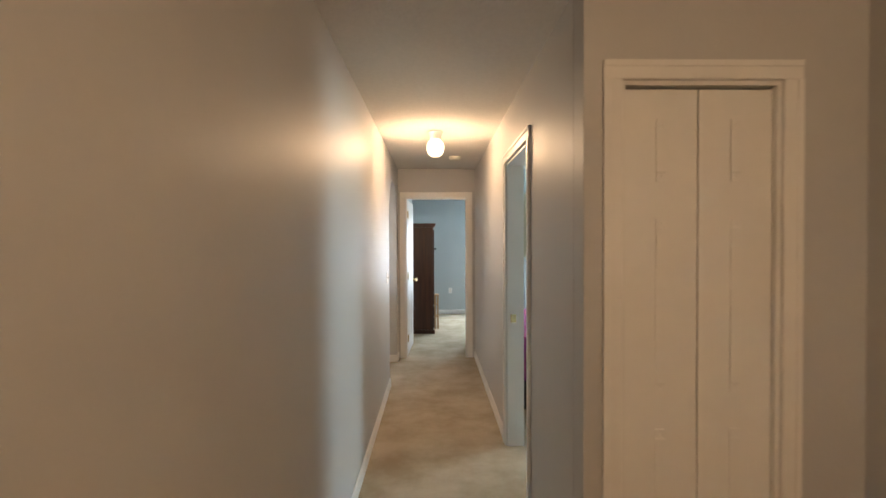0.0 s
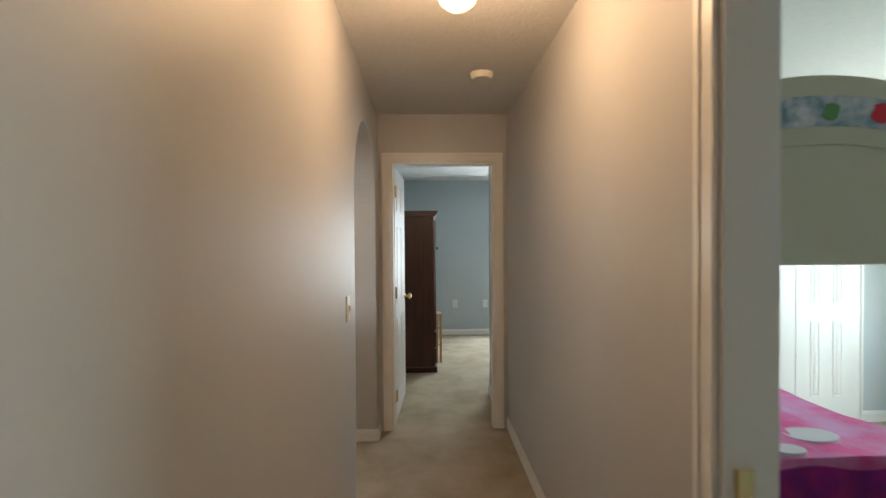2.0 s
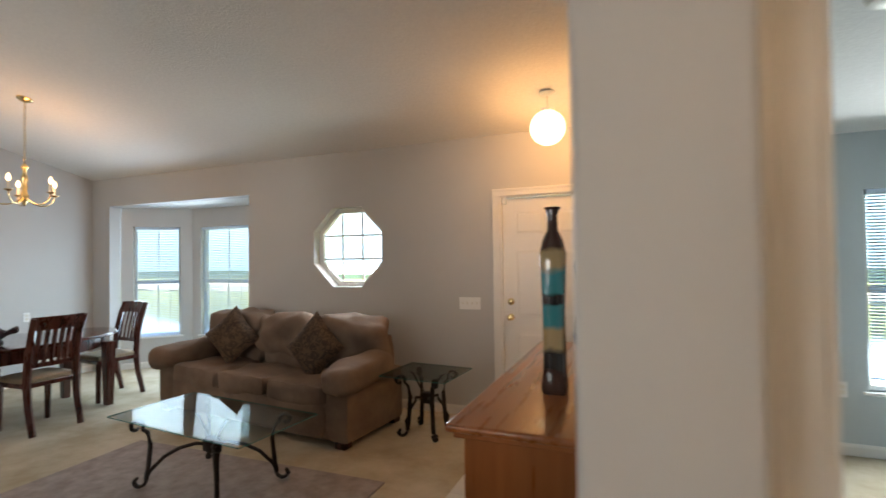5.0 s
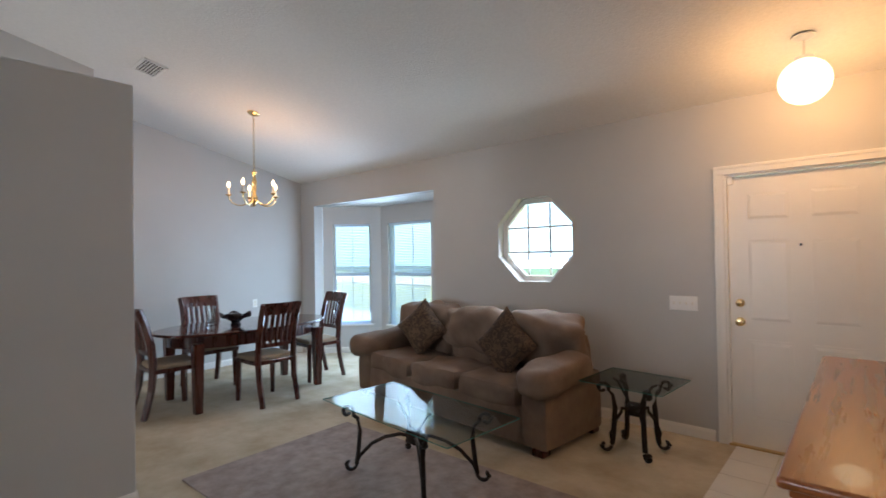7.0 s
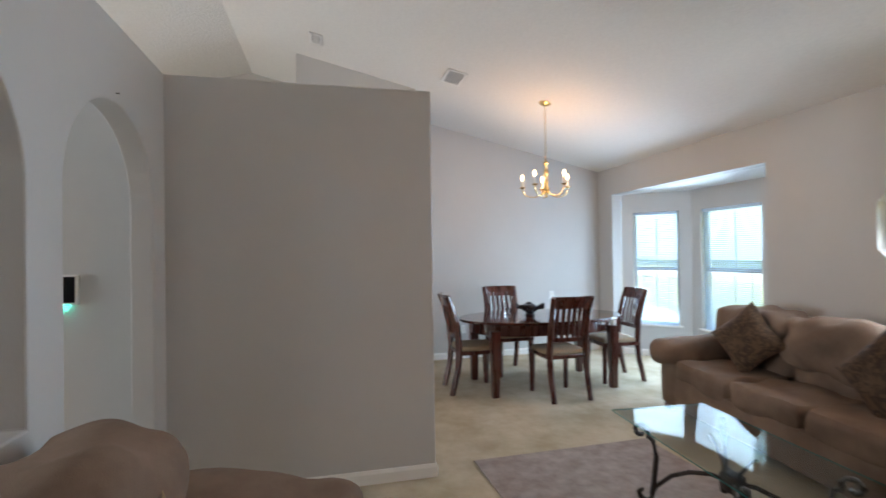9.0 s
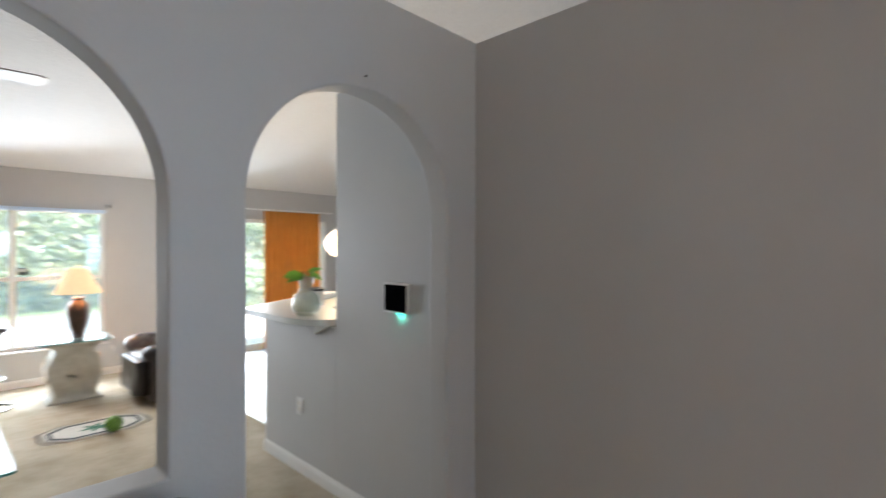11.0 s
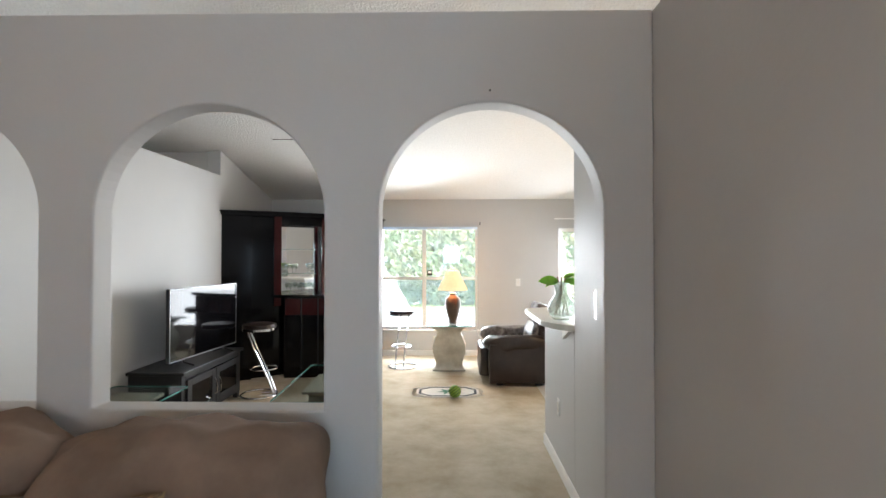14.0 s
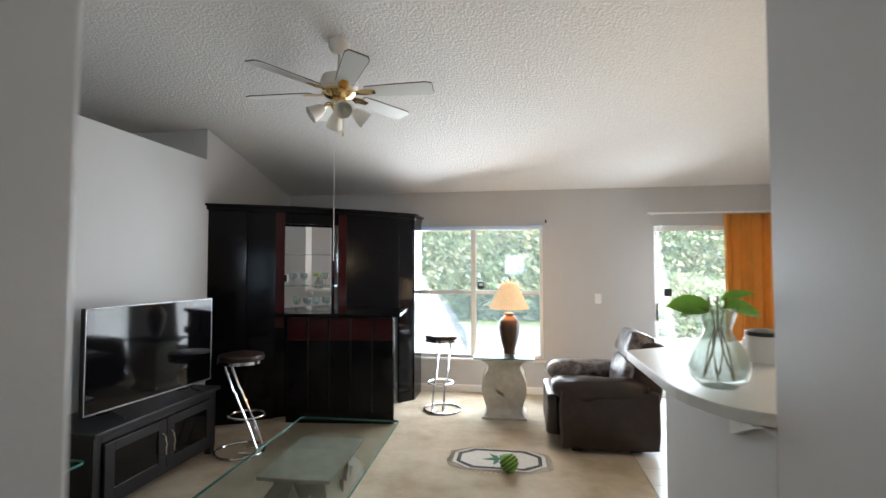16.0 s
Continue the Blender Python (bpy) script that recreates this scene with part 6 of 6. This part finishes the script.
part("body", lathe([(0.06, 0), (0.065, 0.01), (0.065, 0.11), (0.06, 0.115), (0.0, 0.115)], 24), PLASTIC, can, smooth=True)
part("lid", lathe([(0.067, 0.112), (0.067, 0.128), (0.03, 0.14), (0.0, 0.142)], 24), BLACKPLASTIC, can, smooth=True)
tr = thing("serving_tray", "low white tray with dark handles on the bar", "tray", pose(-4.70, 2.95, 1.09, 0, 0, 30))
part("dish", rounded(-0.16, -0.11, 0.0, 0.16, 0.11, 0.05, 0.015), WHITEPLASTIC, tr, smooth=True)
part("handle", boxes((-0.19, -0.04, 0.03, -0.155, 0.04, 0.045)), BLACKPLASTIC, tr)
part("handle", boxes((0.155, -0.04, 0.03, 0.19, 0.04, 0.045)), BLACKPLASTIC, tr)

alarm = thing("alarm_panel", "white framed touch panel with a dark screen on the wall", "wall panel", pose(-4.055, 4.80, 1.28, 0, 0, 90))
part("frame", rounded(-0.103, -0.024, -0.082, 0.103, 0.0, 0.082, 0.008), WHITEPLASTIC, alarm)
part("screen", boxes((-0.088, -0.0265, -0.070, 0.088, -0.0235, 0.072)), SCREEN, alarm, "dark screen")
GREENLED = mat("green_status_light", (0.05, 0.85, 0.6), 0.4, vary=0.0, emit=0.8)
part("status_light", boxes((-0.005, -0.014, -0.086, 0.06, -0.004, -0.0825)), GREENLED, alarm, "glowing green light strip")
bulb("alarm_glow", (-4.035, 4.825, 1.182), 0.012, 0.01, (0.1, 1.0, 0.7))

# ---- bedroom at the end of the hallway ----
wd = thing("wardrobe", "tall dark brown wooden wardrobe seen from its side", "wardrobe", pose(-0.29, 8.12, 0))
part("body", boxes((0.0, 0.0, 0.06, 0.42, 1.05, 1.70)), WARDROBE, wd, bevel=0.004)
part("crown", prism([(0.0, 1.70), (0.43, 1.70), (0.455, 1.735), (0.465, 1.765), (0.0, 1.765)], -0.02, 1.07, "y"), WARDROBE, wd, bevel=0.003)
part("plinth", boxes((0.0, -0.012, 0.0, 0.445, 1.06, 0.06)), WARDROBE, wd, bevel=0.004)
for y0, y1, ky in ((0.03, 0.515, 0.47), (0.535, 1.02, 0.58)):
    d_ = part("door", boxes((0.42, y0, 0.46, 0.44, y1, 1.66)), WARDROBE, wd, bevel=0.004)
    part("door_handle", tube([(0.44, ky, 1.34), (0.475, ky, 1.345), (0.475, ky, 1.355), (0.44, ky, 1.36)], 0.007, 6), BLACKPLASTIC, d_)
for z0 in (0.09, 0.27):
    d_ = part("drawer", boxes((0.42, 0.03, z0, 0.44, 1.02, z0 + 0.165)), WARDROBE, wd, bevel=0.004)
    part("drawer_pull", tube([(0.44, 0.45, z0 + 0.08), (0.465, 0.46, z0 + 0.075), (0.465, 0.58, z0 + 0.075), (0.44, 0.59, z0 + 0.08)], 0.006, 6), BRASS, d_)
sp = thing("plant_stand", "small pale wooden stand beside the wardrobe", "stand", pose(0.165, 8.62, 0))
part("top", rounded(-0.04, -0.09, 0.56, 0.06, 0.09, 0.58, 0.004), PINE, sp)
for y in (-0.07, 0.07):
    part("leg", boxes((-0.02, y - 0.014, 0.0, 0.012, y + 0.014, 0.56)), PINE, sp, bevel=0.002)
    part("leg", boxes((0.03, y - 0.014, 0.0, 0.055, y + 0.014, 0.56)), PINE, sp, bevel=0.002)
for z in (0.2, 0.4):
    part("rung", boxes((-0.015, -0.06, z, 0.05, 0.06, z + 0.02)), PINE, sp)
bd = thing("daybed", "white metal daybed with a pale mattress and blue bed skirt", "bed", pose(1.36, 8.15, 0))
MATT = mat("white_mattress", (0.70, 0.74, 0.76), 0.8, vary=0.04, scale=10, fine=0.3)
SKIRT = mat("navy_bed_skirt", (0.03, 0.07, 0.16), 0.85, vary=0.25, scale=8, fine=0.3)
METAL = mat("grey_bed_metal", (0.25, 0.27, 0.29), 0.4, 0.6, vary=0.1)
part("mattress", cushion(0.03, 0.05, 0.40, 1.0, 1.72, 0.55, 0.10, 6), MATT, bd, smooth=True)
part("bed_skirt", boxes((0.045, 0.08, 0.16, 0.98, 1.68, 0.40)), SKIRT, bd, bevel=0.01)
for x in (0.02, 1.0):
    for y in (0.03, 1.72):
        part("post", tube([(x, y, 0), (x, y, 0.3), (x, y, 0.60)], 0.018, 8), METAL, bd, smooth=True)
part("side_rail", boxes((0.012, 0.04, 0.30, 0.026, 1.71, 0.36)), METAL, bd)
part("side_rail", boxes((0.994, 0.04, 0.30, 1.008, 1.71, 0.36)), METAL, bd)
part("end_rail", tube([(0.02, 1.72, 0.59), (0.5, 1.72, 0.59), (1.0, 1.72, 0.59)], 0.014, 8), METAL, bd)
part("end_rail", tube([(0.02, 1.72, 0.25), (0.5, 1.72, 0.25), (1.0, 1.72, 0.25)], 0.012, 8), METAL, bd)

# ---- children's room ----
CREAM = mat("cream_painted_bunk", (0.60, 0.57, 0.44), 0.4, vary=0.03, scale=4, fine=0.05)
PURPLE = mat("purple_bedspread", (0.20, 0.02, 0.26), 0.8, vary=0.0, second=(0.42, 0.03, 0.20), scale=11, fine=0.4, fine_scale=120)
PINK = mat("pink_print_bedspread", (0.80, 0.10, 0.32), 0.8, vary=0.0, second=(0.70, 0.36, 0.62), scale=5, fine=0.4, fine_scale=120)
WHITECLOTH = mat("white_cloth_print", (0.75, 0.72, 0.74), 0.8, vary=0.04)
STRIP = mat("multicolour_print_strip", (0.70, 0.70, 0.70), 0.7, vary=0.0, second=(0.10, 0.22, 0.30), scale=12)
bunk = thing("bunk_bed", "cream painted bunk bed with an arched printed end board", "bunk bed", pose(0.84, 4.45, 0))
top_arc = [(1.10 * i / 20, 1.855 + 0.115 * math.sin(math.pi * i / 20)) for i in range(21)]
part("upper_end_board", prism([(0, 1.34), (1.10, 1.34)] + top_arc[::-1], 0.0, 0.035, "y"), CREAM, bunk, bevel=0.006)
low = [(0.05 + 1.0 * i / 20, 1.64 + 0.10 * math.sin(math.pi * i / 20)) for i in range(21)]
part("board_moulding", prism(low + [(x, z + 0.012) for x, z in reversed(low)], -0.006, 0.0, "y"), CREAM, bunk)
ps = [(0.16 + 0.78 * i / 12, 1.745 + 0.055 * math.sin(math.pi * i / 12)) for i in range(13)]
part("printed_strip", prism(ps + [(x, z + 0.10) for x, z in reversed(ps)], -0.004, -0.0005, "y"), STRIP, bunk, "white strip with red and green print")
RED = mat("red_print", (0.60, 0.03, 0.05), 0.7, vary=0.1)
GREENP = mat("green_print", (0.12, 0.30, 0.10), 0.7, vary=0.1)
for x, z, r, m_ in ((0.33, 1.80, 0.032, RED), (0.55, 1.845, 0.03, GREENP), (0.72, 1.84, 0.035, RED), (0.85, 1.81, 0.025, GREENP)):
    part("printed_shape", prism([(x + r * math.cos(2 * math.pi * i / 9) * (1.2 if i % 2 else 0.8), z + r * math.sin(2 * math.pi * i / 9)) for i in range(9)], -0.0065, -0.0045, "y"), m_, bunk)
for x in (0.0, 1.05):
    for y in (0.0, 1.95):
        part("post", rounded(x, y - (0.0 if y else -0.036), 0.0, x + 0.06, y + 0.09, 1.92, 0.006), CREAM, bunk)
part("side_rail", boxes((1.06, 0.09, 1.34, 1.10, 1.95, 1.52)), CREAM, bunk, bevel=0.005)
part("upper_mattress", boxes((0.06, 0.09, 1.42, 1.05, 1.95, 1.56)), MATT, bunk, bevel=0.02)
part("lower_rail", boxes((1.06, 0.09, 0.25, 1.10, 1.95, 0.38)), CREAM, bunk, bevel=0.005)
spread = thing("bedspread", "purple and pink printed bedspread on the lower bunk", "bedspread", pose(0.84, 4.45, 0))
part("mattress_cover", cushion(0.07, 0.06, 0.36, 1.05, 1.93, 0.66, 0.08, 8, rough=0.03, seed=4), PINK, spread, "pink and lilac top with print", smooth=True)
bm = bmesh.new()
cols = []
for i in range(37):
    x = 0.02 + 1.07 * i / 36
    cols.append([bm.verts.new((x, -0.01 + 0.05 * math.sin(i * 0.9) * k, 0.665 - 0.38 * k + 0.01 * math.sin(i * 0.5))) for k in (0, 0.3, 0.65, 1.0)])
for a, b in zip(cols, cols[1:]):
    for j in range(3):
        bm.faces.new((a[j], a[j + 1], b[j + 1], b[j]))
bmesh.ops.solidify(bm, geom=bm.faces[:], thickness=0.012)
part("end_drop", bm, PURPLE, spread, "purple hanging edge with pink dots", smooth=True)
for x, y, r, m_ in ((0.40, 0.40, 0.21, WHITECLOTH), (0.70, 0.26, 0.10, WHITECLOTH), (0.30, 0.13, 0.08, WHITECLOTH), (0.52, 0.14, 0.06, WHITECLOTH), (0.36, 0.58, 0.07, RED)):
    part("print_patch", prism([(x + r * math.cos(2 * math.pi * i / 20), y + 0.7 * r * math.sin(2 * math.pi * i / 20)) for i in range(20)], 0.655, 0.668), m_, spread)
TEALP = mat("teal_plush", (0.02, 0.36, 0.42), 0.9, vary=0.2, scale=30, fine=0.6)
pl = thing("teal_pillow", "round teal plush pillow on the lower bunk", "pillow", pose(1.20, 4.98, 0.70))
part("cover", cushion(-0.16, -0.10, -0.07, 0.16, 0.10, 0.22, 0.42, 8, rough=0.02), TEALP, pl, smooth=True)

bag = thing("storage_bag", "dark grey cloth bag lying under the lower bunk", "bag", pose(1.16, 4.72, 0))
BAGCLOTH = mat("dark_grey_cloth", (0.035, 0.04, 0.05), 0.85, vary=0.3, scale=8, fine=0.4)
part("body", cushion(-0.28, -0.16, 0.0, 0.30, 0.24, 0.19, 0.24, 8, rough=0.05, seed=9), BAGCLOTH, bag, smooth=True)

# ---- garden and street ----
GRASS = mat("sunlit_grass", (0.26, 0.30, 0.13), 0.9, vary=0.0, second=(0.19, 0.23, 0.09), scale=3, fine=0.8, fine_scale=60)
CONCRETE = mat("pale_concrete", (0.40, 0.39, 0.365), 0.85, vary=0.08, scale=3, fine=0.3, fine_scale=80)
# leaf greens and browns, paled to carry the bright outdoor haze
HEDGE = mat("haze_paled_hedge_leaf", (0.27, 0.33, 0.22), 0.5, vary=0.0, second=(0.33, 0.26, 0.19), scale=1.1)
translucent(HEDGE, 0.4, (0.36, 0.46, 0.24))
structure("ground", boxes((-300, -300, -0.32, 300, 300, -0.22)), GRASS, "mown grass ground around the house", "ground")
structure("patio", boxes((-12, -7.4, -0.22, 2.0, -0.40, -0.06)), CONCRETE, "pale concrete patio slab behind the house", "patio")
structure("pavement", boxes((-60, 25.5, -0.22, 60, 33.0, -0.19)), CONCRETE, "pale concrete street in front of the house", "road")
# a deep hedge of many small leaves


def leaf_mass(name, label, x0, x1, y0, y1, h, count, size, seed, material):
    r = random.Random(seed)
    verts, faces = [], []
    for i in range(count):
        x, y = r.uniform(x0, x1), r.uniform(y0, y1)
        top = h * (0.80 + 0.25 * noise.noise(Vector((x * 0.5, y * 0.5, seed))))
        z = -0.2 + top * (r.random() ** 0.8)
        d = Vector((r.gauss(0, 1), r.gauss(0, 1), r.gauss(0, 1) + 0.3)).normalized()
        u = d.orthogonal().normalized()
        v = d.cross(u)
        s = size * r.uniform(0.6, 1.4)
        c_ = Vector((x, y, z))
        k = len(verts)
        verts += [c_ - u * s, c_ + v * s * 0.5, c_ + u * s, c_ - v * s * 0.5]
        faces.append((k, k + 1, k + 2, k + 3))
    me = bpy.data.meshes.new(name)
    me.from_pydata([tuple(v) for v in verts], [], faces)
    me.materials.append(material)
    return tagged(new(name, me), label, "hedge", "", "stuff")


leaf_mass("hedge", "tall dense green hedge behind the garden", -14, 6, -11.5, -9.6, 4.6, 42000, 0.10, 3, HEDGE)
leaf_mass("hedge", "tall dense green hedge behind the garden", -16, 8, -14, -12.5, 6.5, 12000, 0.2, 5, HEDGE)
leaf_mass("shrub", "sunlit green shrubs near the patio", -9.0, -5.2, -7.2, -5.6, 1.7, 5000, 0.08, 8, HEDGE)
gr = thing("covered_grill", "garden grill under a pale grey weather cover", "grill", pose(-2.10, -2.6, -0.06, 0, 0, 12))
COVER = mat("pale_grill_cover", (0.30, 0.31, 0.33), 0.6, vary=0.1, scale=6, fine=0.2, fine_scale=40)
bm = bmesh.new()
lo = [bm.verts.new(p) for p in ((-0.55, -0.3, 0), (0.5, -0.3, 0), (0.5, 0.3, 0), (-0.55, 0.3, 0))]
md = [bm.verts.new(p) for p in ((-0.50, -0.26, 0.6), (0.45, -0.26, 0.6), (0.45, 0.26, 0.6), (-0.50, 0.26, 0.6))]
tp = [bm.verts.new(p) for p in ((-0.10, -0.16, 1.22), (0.14, -0.16, 1.20), (0.14, 0.16, 1.20), (-0.10, 0.16, 1.22))]
for a, b in ((lo, md), (md, tp)):
    for i in range(4):
        bm.faces.new((a[i], a[(i + 1) % 4], b[(i + 1) % 4], b[i]))
bm.faces.new(tp)
bm.faces.new(lo[::-1])
bmesh.ops.subdivide_edges(bm, edges=bm.edges[:], cuts=3, use_grid_fill=True)
for v in bm.verts:
    v.co = v.co * 0.78 + 0.03 * noise.noise_vector(v.co * 4)
    v.co.z = max(v.co.z, 0.0)
part("cover", bm, COVER, gr, smooth=True)
# bright hazy distance
SKYGLOW = mat("bright_hazy_sky", (0.66, 0.85, 1.0), 1.0, vary=0.0, emit=0.32)
# unseen overhang, added to keep direct sun off the front blinds
structure("added_sun_shade", boxes((WEST, 10.42, 2.62, 4.2, 12.0, 2.72)), TRIM, "unseen white overhang added to shade the front windows", "roof")
structure("backdrop", boxes((-90, 62, -0.2, 60, 62.2, 60)), SKYGLOW, "bright hazy sky beyond the street", "backdrop")
structure("backdrop", boxes((-90, -62.2, -0.2, 60, -62, 60)), SKYGLOW, "bright hazy sky beyond the garden", "backdrop")
structure("backdrop", boxes((62, -60, -0.2, 62.2, 60, 60)), SKYGLOW, "bright hazy sky beside the house", "backdrop")
